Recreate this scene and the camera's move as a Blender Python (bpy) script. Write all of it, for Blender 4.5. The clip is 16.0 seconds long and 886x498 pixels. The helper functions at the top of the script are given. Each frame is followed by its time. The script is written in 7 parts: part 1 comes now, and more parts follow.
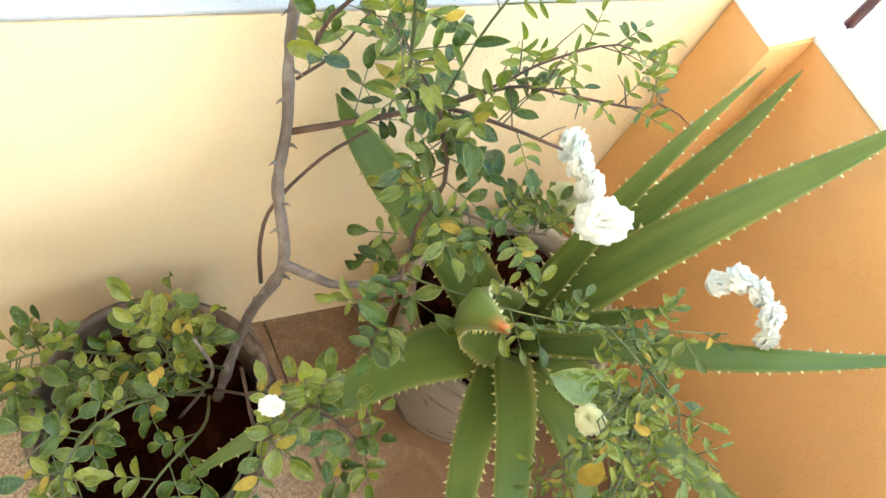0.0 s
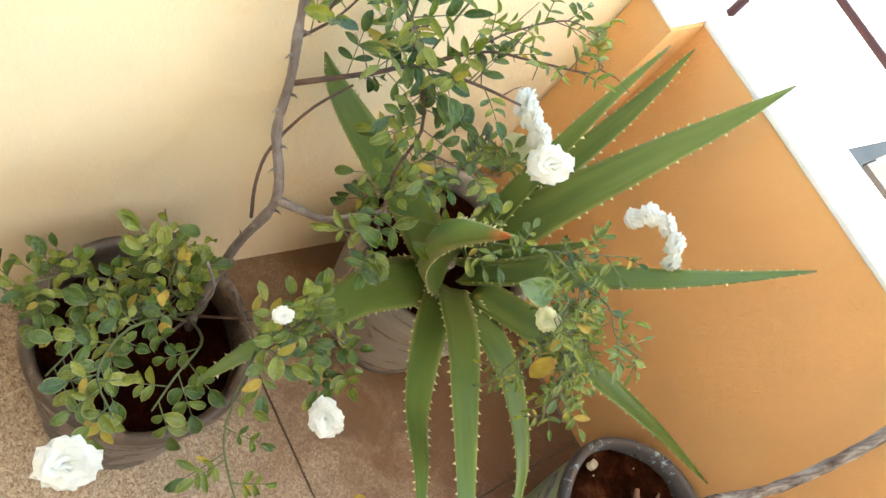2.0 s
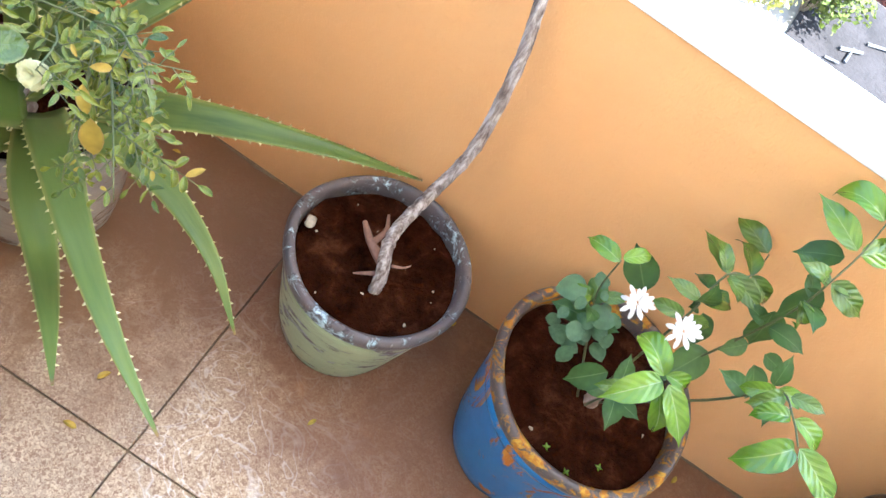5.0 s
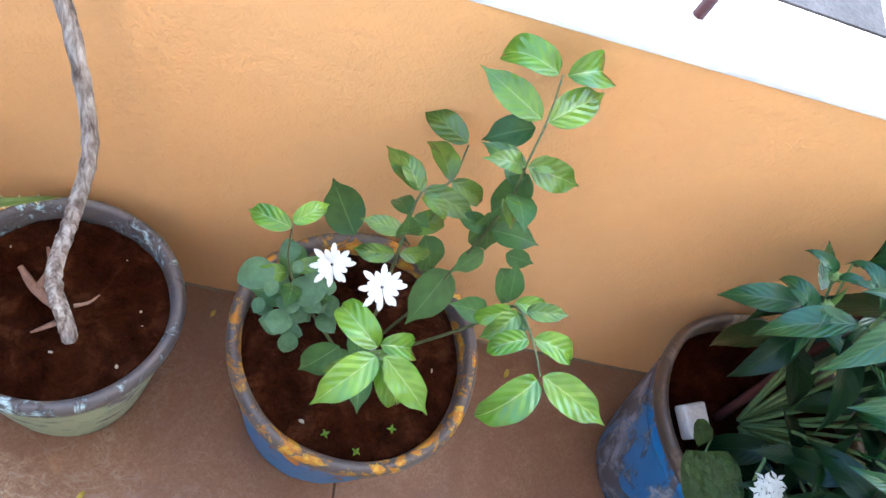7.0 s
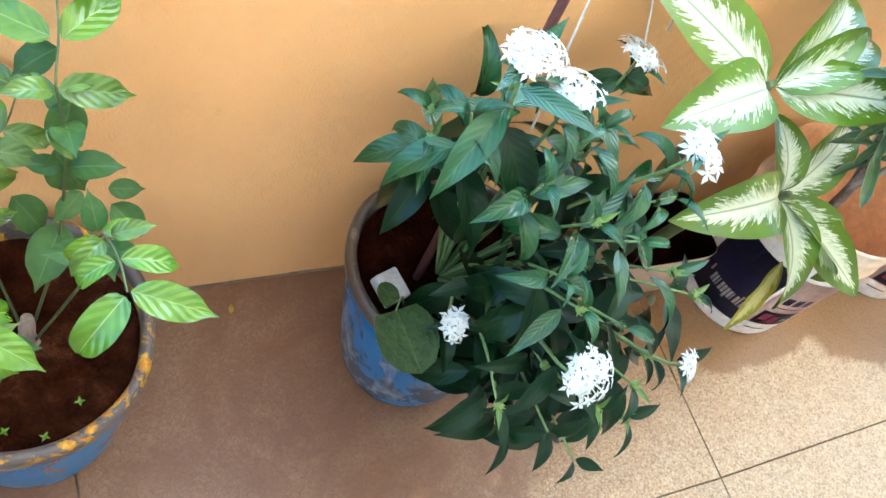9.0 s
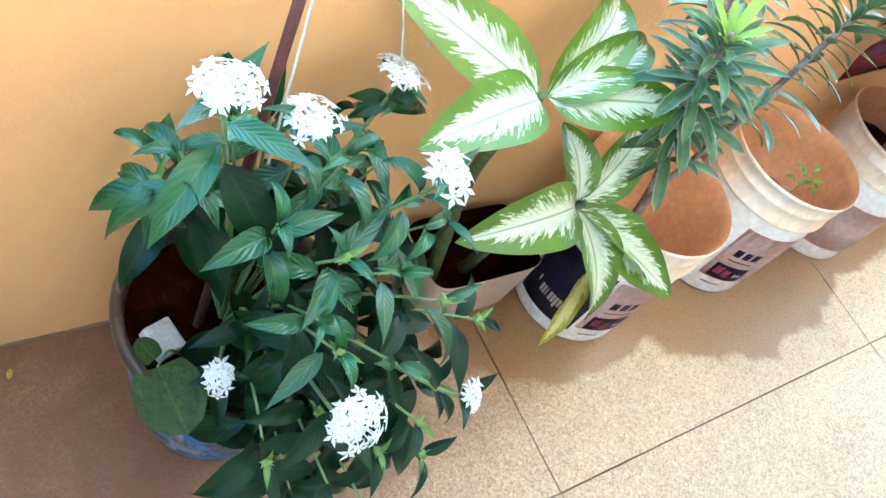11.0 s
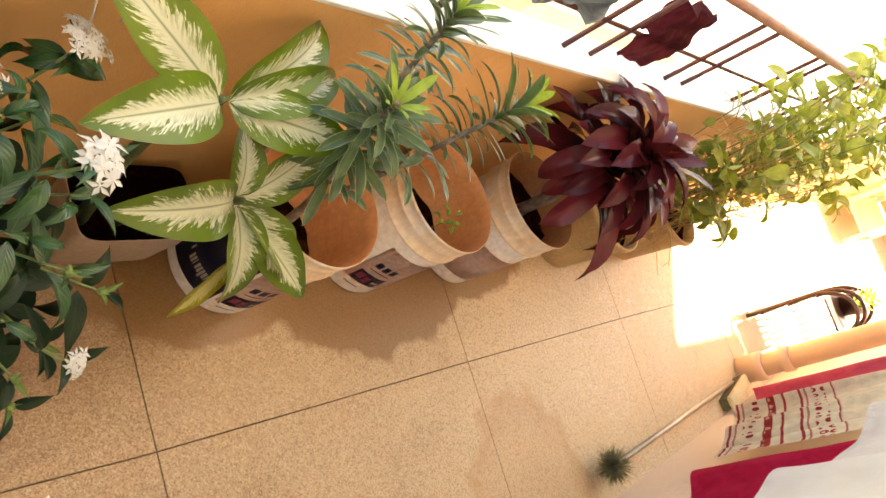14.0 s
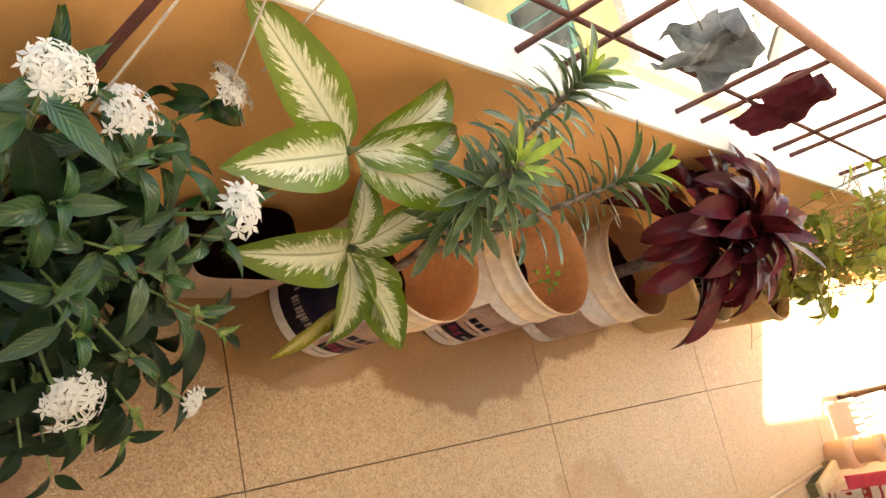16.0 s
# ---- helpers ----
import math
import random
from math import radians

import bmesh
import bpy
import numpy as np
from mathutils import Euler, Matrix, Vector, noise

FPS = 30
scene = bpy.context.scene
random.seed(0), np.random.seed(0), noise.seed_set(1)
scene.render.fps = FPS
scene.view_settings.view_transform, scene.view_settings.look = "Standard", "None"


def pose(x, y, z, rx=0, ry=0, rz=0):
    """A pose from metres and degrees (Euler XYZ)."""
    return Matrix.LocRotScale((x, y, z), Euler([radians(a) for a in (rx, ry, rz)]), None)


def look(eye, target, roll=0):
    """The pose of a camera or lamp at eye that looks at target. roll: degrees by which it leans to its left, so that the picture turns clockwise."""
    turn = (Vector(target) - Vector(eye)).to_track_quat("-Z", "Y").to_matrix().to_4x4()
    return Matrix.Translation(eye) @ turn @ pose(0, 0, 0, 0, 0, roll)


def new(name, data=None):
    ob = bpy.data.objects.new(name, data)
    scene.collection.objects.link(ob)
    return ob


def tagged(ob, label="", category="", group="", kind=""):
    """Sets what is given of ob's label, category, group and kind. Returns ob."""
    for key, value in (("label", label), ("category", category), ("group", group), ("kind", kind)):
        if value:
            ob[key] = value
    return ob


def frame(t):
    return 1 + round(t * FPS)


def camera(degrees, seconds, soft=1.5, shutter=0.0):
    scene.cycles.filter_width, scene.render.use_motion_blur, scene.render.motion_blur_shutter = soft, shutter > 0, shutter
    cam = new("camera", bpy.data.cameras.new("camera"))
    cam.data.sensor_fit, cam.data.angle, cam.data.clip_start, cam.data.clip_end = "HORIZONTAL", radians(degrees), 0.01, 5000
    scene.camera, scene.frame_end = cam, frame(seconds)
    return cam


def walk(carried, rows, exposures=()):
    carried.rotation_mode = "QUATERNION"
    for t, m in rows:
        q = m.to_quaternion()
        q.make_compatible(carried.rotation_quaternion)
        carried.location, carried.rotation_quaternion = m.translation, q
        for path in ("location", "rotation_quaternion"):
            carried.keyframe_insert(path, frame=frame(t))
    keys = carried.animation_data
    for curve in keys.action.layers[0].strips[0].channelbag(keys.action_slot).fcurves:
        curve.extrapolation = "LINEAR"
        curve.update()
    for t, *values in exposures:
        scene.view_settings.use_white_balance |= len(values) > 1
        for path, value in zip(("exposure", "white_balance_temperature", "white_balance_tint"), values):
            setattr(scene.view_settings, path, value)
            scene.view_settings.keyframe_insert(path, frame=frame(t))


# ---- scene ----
EXPOSURES = [
    # seconds, stops, white balance
    (0.0, 3.68, 6700, -8), (0.5, 3.45, 7000, -6), (1.0, 3.30, 7100, -6), (1.5, 3.30, 6900, -4), (2.5, 3.56, 6500, -10), (3.5, 3.56, 6450, -15), (4.0, 3.55, 6500, -10), (4.5, 4.00, 5500, -5), (5.0, 3.95, 5650, 2),
    (7.5, 3.80, 5150, 0), (8.2, 3.95, 5600, -4), (10.3, 4.03, 4750, -14), (11.0, 4.08, 4950, -14), (11.5, 3.84, 6000, -9), (12.0, 3.58, 7150, -2), (12.5, 3.27, 8050, 7), (13.0, 3.20, 8850, 5), (14.5, 2.98, 9150, 7), (16.0, 2.93, 9150, 7),
]
cam = camera(57.42, 16.0)
ROWS = [
    # seconds, eye x y z, turn x y z
    (0, -0.1369, -0.7965, 1.1885, 29.14, -17.20, 64.30),
    (0.5, -0.1038, -0.8169, 1.2301, 31.83, -19.43, 63.81),
    (1, -0.0783, -0.8510, 1.2556, 32.87, -20.75, 65.14),
    (1.5, -0.0666, -0.9054, 1.2465, 30.14, -22.97, 63.37),
    (2, -0.1099, -0.9670, 1.2488, 28.95, -25.57, 59.47),
    (2.5, -0.1364, -0.9760, 1.2378, 19.04, -32.25, 71.93),
    (3, -0.1171, -0.9416, 1.2382, 22.21, -31.76, 65.99),
    (3.5, -0.0915, -0.9043, 1.2402, 28.14, -29.55, 55.14),
    (4, -0.0494, -0.8688, 1.2254, 27.60, -26.69, 45.26),
    (4.5, 0.0423, -0.8294, 1.2196, 28.09, -24.02, 33.16),
    (5, 0.1290, -0.7625, 1.1975, 29.05, -20.66, 28.48),
    (5.2, 0.1691, -0.7431, 1.1905, 29.06, -20.64, 25.23),
    (7.3, 0.3388, -0.5267, 1.1685, 28.74, -18.02, 1.45),
    (7.5, 0.3702, -0.5373, 1.1731, 29.11, -18.77, -0.88),
    (8, 0.4256, -0.5659, 1.1855, 29.73, -20.46, -9.54),
    (8.2, 0.4465, -0.5814, 1.1908, 30.28, -20.08, -12.35),
    (10.3, 0.5959, -0.6086, 1.2143, 35.07, -17.62, -22.26),
    (10.5, 0.6195, -0.6015, 1.1984, 35.91, -18.64, -22.10),
    (11, 0.6827, -0.6154, 1.2275, 35.18, -21.09, -27.20),
    (11.5, 0.6954, -0.6087, 1.2715, 37.43, -26.67, -33.62),
    (12, 0.6759, -0.6060, 1.3116, 35.13, -36.05, -32.88),
    (12.5, 0.6736, -0.6049, 1.3329, 34.37, -40.05, -32.59),
    (13, 0.6793, -0.6057, 1.3333, 33.92, -40.37, -30.38),
    (13.5, 0.6737, -0.6056, 1.3564, 31.95, -44.09, -28.00),
    (14, 0.6658, -0.5961, 1.3727, 31.04, -47.52, -26.46),
    (14.5, 0.6580, -0.5873, 1.3720, 30.63, -48.86, -25.65),
    (15, 0.6497, -0.5765, 1.3482, 28.98, -47.47, -22.44),
    (15.5, 0.6425, -0.5695, 1.3317, 29.01, -45.46, -19.84),
    (16, 0.6349, -0.5630, 1.3251, 28.22, -45.25, -17.80),
]
walk(cam, [(t, pose(x, y, z, rx, ry, rz)) for t, x, y, z, rx, ry, rz in ROWS], EXPOSURES)

# ---- daylight ----
SUN_TO = Vector((0.50, -0.03, 0.86)).normalized()
world = bpy.data.worlds.new("sky")
scene.world = world
world.use_nodes = True
_n = world.node_tree.nodes
_sky = _n.new("ShaderNodeTexSky")
_sky.sky_type = "NISHITA"
_sky.sun_disc = False
_sky.sun_elevation = math.asin(SUN_TO.z)
_sky.sun_rotation = math.atan2(SUN_TO.x, SUN_TO.y)
_sky.dust_density = 2.0
world.node_tree.links.new(_sky.outputs[0], _n["Background"].inputs[0])
_n["Background"].inputs[1].default_value = 0.095
_sun = bpy.data.lights.new("sun", "SUN")
_sun.energy, _sun.angle, _sun.color = 5.0, radians(0.9), (1.0, 0.97, 0.91)
_sun_ob = new("sun", _sun)
_sun_ob.matrix_world = look((0, 0, 30), Vector((0, 0, 30)) - SUN_TO)

# ---- materials ----
def material(name, rough=0.6, metal=0.0, spec=0.5):
    m = bpy.data.materials.new(name)
    m.use_nodes = True
    b = m.node_tree.nodes["Principled BSDF"]
    b.inputs["Roughness"].default_value = rough
    b.inputs["Metallic"].default_value = metal
    b.inputs["Specular IOR Level"].default_value = spec
    return m, m.node_tree.nodes, m.node_tree.links, b


def rgb(c):
    return (*c, 1.0)


def coords(nodes, links, scale=(1, 1, 1), kind="Object"):
    t = nodes.new("ShaderNodeTexCoord")
    p = nodes.new("ShaderNodeMapping")
    p.inputs["Scale"].default_value = scale
    links.new(t.outputs[kind], p.inputs[0])
    return p.outputs[0]


def noise_tex(nodes, links, vec, scale, detail=4.0, rough=0.55, distort=0.0):
    t = nodes.new("ShaderNodeTexNoise")
    t.inputs["Scale"].default_value = scale
    t.inputs["Detail"].default_value = detail
    t.inputs["Roughness"].default_value = rough
    t.inputs["Distortion"].default_value = distort
    links.new(vec, t.inputs["Vector"])
    return t.outputs[0]


def ramp(nodes, links, fac, stops):
    r = nodes.new("ShaderNodeValToRGB")
    while len(r.color_ramp.elements) < len(stops):
        r.color_ramp.elements.new(0.5)
    for e, (p, c) in zip(r.color_ramp.elements, stops):
        e.position, e.color = p, rgb(c)
    links.new(fac, r.inputs[0])
    return r.outputs[0]


def mix(nodes, links, fac, a, b, blend="MIX"):
    x = nodes.new("ShaderNodeMix")
    x.data_type, x.blend_type = "RGBA", blend
    for sock, v in ((x.inputs[0], fac), (x.inputs[6], a), (x.inputs[7], b)):
        if isinstance(v, bpy.types.NodeSocket):
            links.new(v, sock)
        else:
            sock.default_value = v if isinstance(v, float) else rgb(v)
    return x.outputs[2]


def math_node(nodes, links, op, a, b=0.0, clamp=False):
    x = nodes.new("ShaderNodeMath")
    x.operation, x.use_clamp = op, clamp
    for sock, v in ((x.inputs[0], a), (x.inputs[1], b)):
        if isinstance(v, bpy.types.NodeSocket):
            links.new(v, sock)
        else:
            sock.default_value = v
    return x.outputs[0]


def bump(nodes, links, height, strength, dist, bsdf):
    b = nodes.new("ShaderNodeBump")
    b.inputs["Strength"].default_value = strength
    b.inputs["Distance"].default_value = dist
    links.new(height, b.inputs["Height"])
    links.new(b.outputs[0], bsdf.inputs["Normal"])


def rand(nodes):
    return nodes.new("ShaderNodeObjectInfo").outputs["Random"]


def mottled(name, stops, scale=8.0, fine=90.0, rough=0.7, bump_s=0.25, bump_d=0.004, spec=0.4, stretch=(1, 1, 1), metal=0.0, kind="Object"):
    """A surface whose colour wanders through the stops at a coarse scale, with finer grain and relief."""
    m, n, l, b = material(name, rough, metal, spec)
    v = coords(n, l, stretch, kind)
    big = noise_tex(n, l, v, scale, 5.0, 0.6, 0.4)
    fin = noise_tex(n, l, v, fine, 3.0, 0.6)
    c = ramp(n, l, big, stops)
    g = ramp(n, l, fin, [(0.25, (0.80, 0.80, 0.80)), (0.75, (1.12, 1.12, 1.12))])
    l.new(mix(n, l, 1.0, c, g, "MULTIPLY"), b.inputs["Base Color"])
    bump(n, l, fin, bump_s, bump_d, b)
    r = ramp(n, l, big, [(0.3, (rough - 0.08,) * 3), (0.7, (min(1.0, rough + 0.1),) * 3)])
    l.new(r, b.inputs["Roughness"])
    return m


def wall_paint(name, a, b2, stain, rough=0.55):
    """Roller-painted plaster: faint clouds, trowel waves, pimples and a few scuffs."""
    m, n, l, b = material(name, rough, 0.0, 0.15)
    v = coords(n, l)
    big = noise_tex(n, l, v, 2.2, 6.0, 0.6, 0.5)
    mid = noise_tex(n, l, v, 26.0, 4.0, 0.6)
    fin = noise_tex(n, l, v, 260.0, 2.0, 0.5)
    c = ramp(n, l, big, [(0.3, a), (0.7, b2)])
    spot = ramp(n, l, noise_tex(n, l, v, 7.0, 8.0, 0.75, 1.0), [(0.66, (0, 0, 0)), (0.78, (1, 1, 1))])
    c = mix(n, l, math_node(n, l, "MULTIPLY", spot, 0.22), c, stain)
    l.new(c, b.inputs["Base Color"])
    h = math_node(n, l, "ADD", math_node(n, l, "MULTIPLY", mid, 1.0), math_node(n, l, "MULTIPLY", fin, 0.25))
    bump(n, l, h, 0.55, 0.007, b)
    return m


def terrazzo():
    """Worn terrazzo: dark and pale chips in tan cement, brown dirt near the planters, dried water marks."""
    m, n, l, b = material("terrazzo", 0.45, 0.0, 0.4)
    g = n.new("ShaderNodeNewGeometry")
    pos = g.outputs["Position"]
    big = noise_tex(n, l, pos, 3.0, 6.0, 0.65, 0.6)
    base = ramp(n, l, big, [(0.28, (0.34, 0.225, 0.115)), (0.5, (0.48, 0.335, 0.185)), (0.72, (0.55, 0.405, 0.24))])
    sepx = n.new("ShaderNodeSeparateXYZ")
    l.new(pos, sepx.inputs[0])
    # far run painted paler for its stronger light; near run tan, end bay greyer
    lit_run = n.new("ShaderNodeMapRange")
    lit_run.inputs[1].default_value, lit_run.inputs[2].default_value, lit_run.inputs[4].default_value = 1.6, 3.0, 0.8
    l.new(sepx.outputs[0], lit_run.inputs[0])
    base = mix(n, l, lit_run.outputs[0], base, (0.74, 0.575, 0.36))
    tan_run = n.new("ShaderNodeMapRange")
    tan_run.inputs[1].default_value, tan_run.inputs[2].default_value, tan_run.inputs[3].default_value, tan_run.inputs[4].default_value = 1.3, 2.4, 0.6, 0.0
    l.new(sepx.outputs[0], tan_run.inputs[0])
    base = mix(n, l, tan_run.outputs[0], base, (0.33, 0.20, 0.10))
    grey_bay = n.new("ShaderNodeMapRange")
    grey_bay.inputs[1].default_value, grey_bay.inputs[2].default_value, grey_bay.inputs[4].default_value = 0.30, -0.10, 0.75
    l.new(sepx.outputs[0], grey_bay.inputs[0])
    base = mix(n, l, grey_bay.outputs[0], base, (0.34, 0.27, 0.20))
    wig = n.new("ShaderNodeVectorMath")
    wig.operation = "ADD"
    l.new(pos, wig.inputs[0])
    wn = n.new("ShaderNodeTexNoise")
    wn.inputs["Scale"].default_value = 160.0
    l.new(pos, wn.inputs["Vector"])
    sc = n.new("ShaderNodeVectorMath")
    sc.operation = "SCALE"
    sc.inputs[3].default_value = 0.006
    l.new(wn.outputs["Color"], sc.inputs[0])
    l.new(sc.outputs[0], wig.inputs[1])
    c = base
    worn = n.new("ShaderNodeMapRange")
    worn.inputs[1].default_value, worn.inputs[2].default_value, worn.inputs[3].default_value, worn.inputs[4].default_value = 0.6, 1.3, 0.78, 0.62
    l.new(sepx.outputs[0], worn.inputs[0])
    for size, lo, hi, part_ in ((300.0, 0.24, 0.78, 0.62), (560.0, 0.24, 0.78, 0.45)):
        chips = n.new("ShaderNodeTexVoronoi")
        chips.inputs["Scale"].default_value = size
        l.new(wig.outputs[0], chips.inputs["Vector"])
        lum = n.new("ShaderNodeSeparateColor")
        l.new(chips.outputs["Color"], lum.inputs[0])
        pale = math_node(n, l, "MULTIPLY", math_node(n, l, "GREATER_THAN", lum.outputs[0], hi), math_node(n, l, "MULTIPLY", worn.outputs[0], part_))
        dark = math_node(n, l, "MULTIPLY", math_node(n, l, "LESS_THAN", lum.outputs[0], lo), math_node(n, l, "MULTIPLY", worn.outputs[0], part_))
        c = mix(n, l, pale, c, (0.63, 0.50, 0.34))
        c = mix(n, l, dark, c, (0.14, 0.060, 0.030))
    # swirls of dried water
    sw = ramp(n, l, noise_tex(n, l, pos, 11.0, 2.0, 0.5, 2.5), [(0.475, (0, 0, 0)), (0.50, (1, 1, 1)), (0.525, (0, 0, 0))])
    patch = ramp(n, l, noise_tex(n, l, pos, 1.7, 3.0), [(0.48, (0, 0, 0)), (0.58, (1, 1, 1))])
    sx = n.new("ShaderNodeSeparateXYZ")
    l.new(pos, sx.inputs[0])
    bound = n.new("ShaderNodeMapRange")
    bound.inputs[1].default_value, bound.inputs[2].default_value, bound.inputs[3].default_value, bound.inputs[4].default_value = 0.45, 0.20, 0.04, 0.50
    l.new(sx.outputs[0], bound.inputs[0])
    bound2 = n.new("ShaderNodeMapRange")
    bound2.inputs[1].default_value, bound2.inputs[2].default_value, bound2.inputs[4].default_value = 2.75, 3.15, 0.5
    l.new(sx.outputs[0], bound2.inputs[0])
    white = math_node(n, l, "MULTIPLY", math_node(n, l, "MULTIPLY", sw, patch), math_node(n, l, "MAXIMUM", bound.outputs[0], bound2.outputs[0]))
    c = mix(n, l, white, c, (0.80, 0.76, 0.70))
    # wet soil washed out along the planters' strip by the parapet
    sep = n.new("ShaderNodeSeparateXYZ")
    l.new(pos, sep.inputs[0])
    wob = math_node(n, l, "MULTIPLY", math_node(n, l, "SUBTRACT", noise_tex(n, l, pos, 4.5, 5.0, 0.6, 1.2), 0.5), 0.42)
    yy = math_node(n, l, "ADD", sep.outputs[1], wob)
    # it runs further out between the blue pot and the pentas
    for a, b_, top in ((0.00, 0.42, 0.26), (0.86, 1.20, -0.15)):
        more = n.new("ShaderNodeMapRange")
        more.inputs[1].default_value, more.inputs[2].default_value, more.inputs[4].default_value = a, b_, top
        l.new(sep.outputs[0], more.inputs[0])
        yy = math_node(n, l, "ADD", yy, more.outputs[0])
    dirt = n.new("ShaderNodeMapRange")
    dirt.inputs[1].default_value, dirt.inputs[2].default_value = -0.41, -0.25
    l.new(yy, dirt.inputs[0])
    along = n.new("ShaderNodeMapRange")
    along.inputs[1].default_value, along.inputs[2].default_value = 1.62, 1.12
    l.new(math_node(n, l, "ADD", sep.outputs[0], wob), along.inputs[0])
    soil = math_node(n, l, "MULTIPLY", math_node(n, l, "MULTIPLY", dirt.outputs[0], along.outputs[0]), 0.95)
    smoke = ramp(n, l, noise_tex(n, l, pos, 6.0, 5.0, 0.65, 0.9), [(0.40, (0.86,) * 3), (0.62, (1, 1, 1))])
    soil = math_node(n, l, "MULTIPLY", soil, smoke)
    c = mix(n, l, soil, c, (0.145, 0.064, 0.031))
    # brown grime in the end bay, deepened for the shade under rose and aloe
    bay = n.new("ShaderNodeMapRange")
    bay.inputs[1].default_value, bay.inputs[2].default_value = 0.04, -0.14
    l.new(math_node(n, l, "ADD", sep.outputs[0], wob), bay.inputs[0])
    bay2 = n.new("ShaderNodeMapRange")
    bay2.inputs[1].default_value, bay2.inputs[2].default_value = -0.64, -0.44
    l.new(yy, bay2.inputs[0])
    grime_shade = math_node(n, l, "MULTIPLY", math_node(n, l, "MULTIPLY", bay.outputs[0], bay2.outputs[0]), ramp(n, l, noise_tex(n, l, pos, 8.0, 5.0, 0.65, 1.5), [(0.35, (0.55,) * 3), (0.6, (0.95,) * 3)]))
    c = mix(n, l, grime_shade, c, (0.155, 0.080, 0.036))
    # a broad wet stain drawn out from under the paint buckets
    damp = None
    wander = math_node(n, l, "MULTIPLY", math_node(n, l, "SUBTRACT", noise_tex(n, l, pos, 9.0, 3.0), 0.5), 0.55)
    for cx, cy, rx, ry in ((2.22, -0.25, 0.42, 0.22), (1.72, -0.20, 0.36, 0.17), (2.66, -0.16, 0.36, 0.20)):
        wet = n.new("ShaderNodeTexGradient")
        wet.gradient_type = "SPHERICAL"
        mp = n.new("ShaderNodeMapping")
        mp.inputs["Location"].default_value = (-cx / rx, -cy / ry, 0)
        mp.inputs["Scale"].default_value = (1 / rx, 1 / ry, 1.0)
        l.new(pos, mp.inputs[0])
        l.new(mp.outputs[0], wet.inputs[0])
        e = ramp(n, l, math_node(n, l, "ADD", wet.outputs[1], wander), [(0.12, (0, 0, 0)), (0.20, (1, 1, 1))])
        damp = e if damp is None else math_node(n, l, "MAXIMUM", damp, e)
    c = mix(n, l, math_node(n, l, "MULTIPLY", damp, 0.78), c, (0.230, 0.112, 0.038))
    # a faint old water line where the floor falls to the house wall
    faint = n.new("ShaderNodeTexGradient")
    faint.gradient_type = "SPHERICAL"
    mp = n.new("ShaderNodeMapping")
    mp.inputs["Location"].default_value = (-2.62 / 0.34, 0.98 / 0.42, 0)
    mp.inputs["Scale"].default_value = (1 / 0.34, 1 / 0.42, 1.0)
    l.new(pos, mp.inputs[0])
    l.new(mp.outputs[0], faint.inputs[0])
    e = ramp(n, l, math_node(n, l, "ADD", faint.outputs[1], wander), [(0.08, (0, 0, 0)), (0.18, (0.42,) * 3), (0.40, (0.22,) * 3)])
    c = mix(n, l, e, c, (0.42, 0.22, 0.09))
    l.new(c, b.inputs["Base Color"])
    rr = math_node(n, l, "SUBTRACT", 0.50, math_node(n, l, "MULTIPLY", damp, 0.14))
    l.new(rr, b.inputs["Roughness"])
    bump(n, l, noise_tex(n, l, pos, 120.0, 3.0), 0.12, 0.002, b)
    return m


def peeled(name, paint, under, chip, level=0.5, scale=9.0, stretch=(1, 1, 0.5)):
    """Old paint flaking off a pot: paint, what lies under it, and a rim of dried pale crust."""
    m, n, l, b = material(name, 0.55, 0.0, 0.4)
    v = coords(n, l, stretch)
    big = noise_tex(n, l, v, scale, 8.0, 0.7, 1.0)
    mask = ramp(n, l, big, [(level - 0.02, (0, 0, 0)), (level + 0.02, (1, 1, 1))])
    mid = noise_tex(n, l, v, scale * 4, 5.0, 0.65, 0.4)
    p = mix(n, l, ramp(n, l, mid, [(0.35, (0, 0, 0)), (0.75, (0.45, 0.45, 0.45))]), paint, tuple(x * 0.55 for x in paint))
    u = mix(n, l, ramp(n, l, mid, [(0.45, (0, 0, 0)), (0.62, (1, 1, 1))]), under, chip)
    l.new(mix(n, l, mask, p, u), b.inputs["Base Color"])
    l.new(ramp(n, l, mask, [(0.0, (0.35,) * 3), (1.0, (0.75,) * 3)]), b.inputs["Roughness"])
    h = math_node(n, l, "SUBTRACT", math_node(n, l, "MULTIPLY", mid, 0.4), mask)
    bump(n, l, h, 0.6, 0.003, b)
    return m


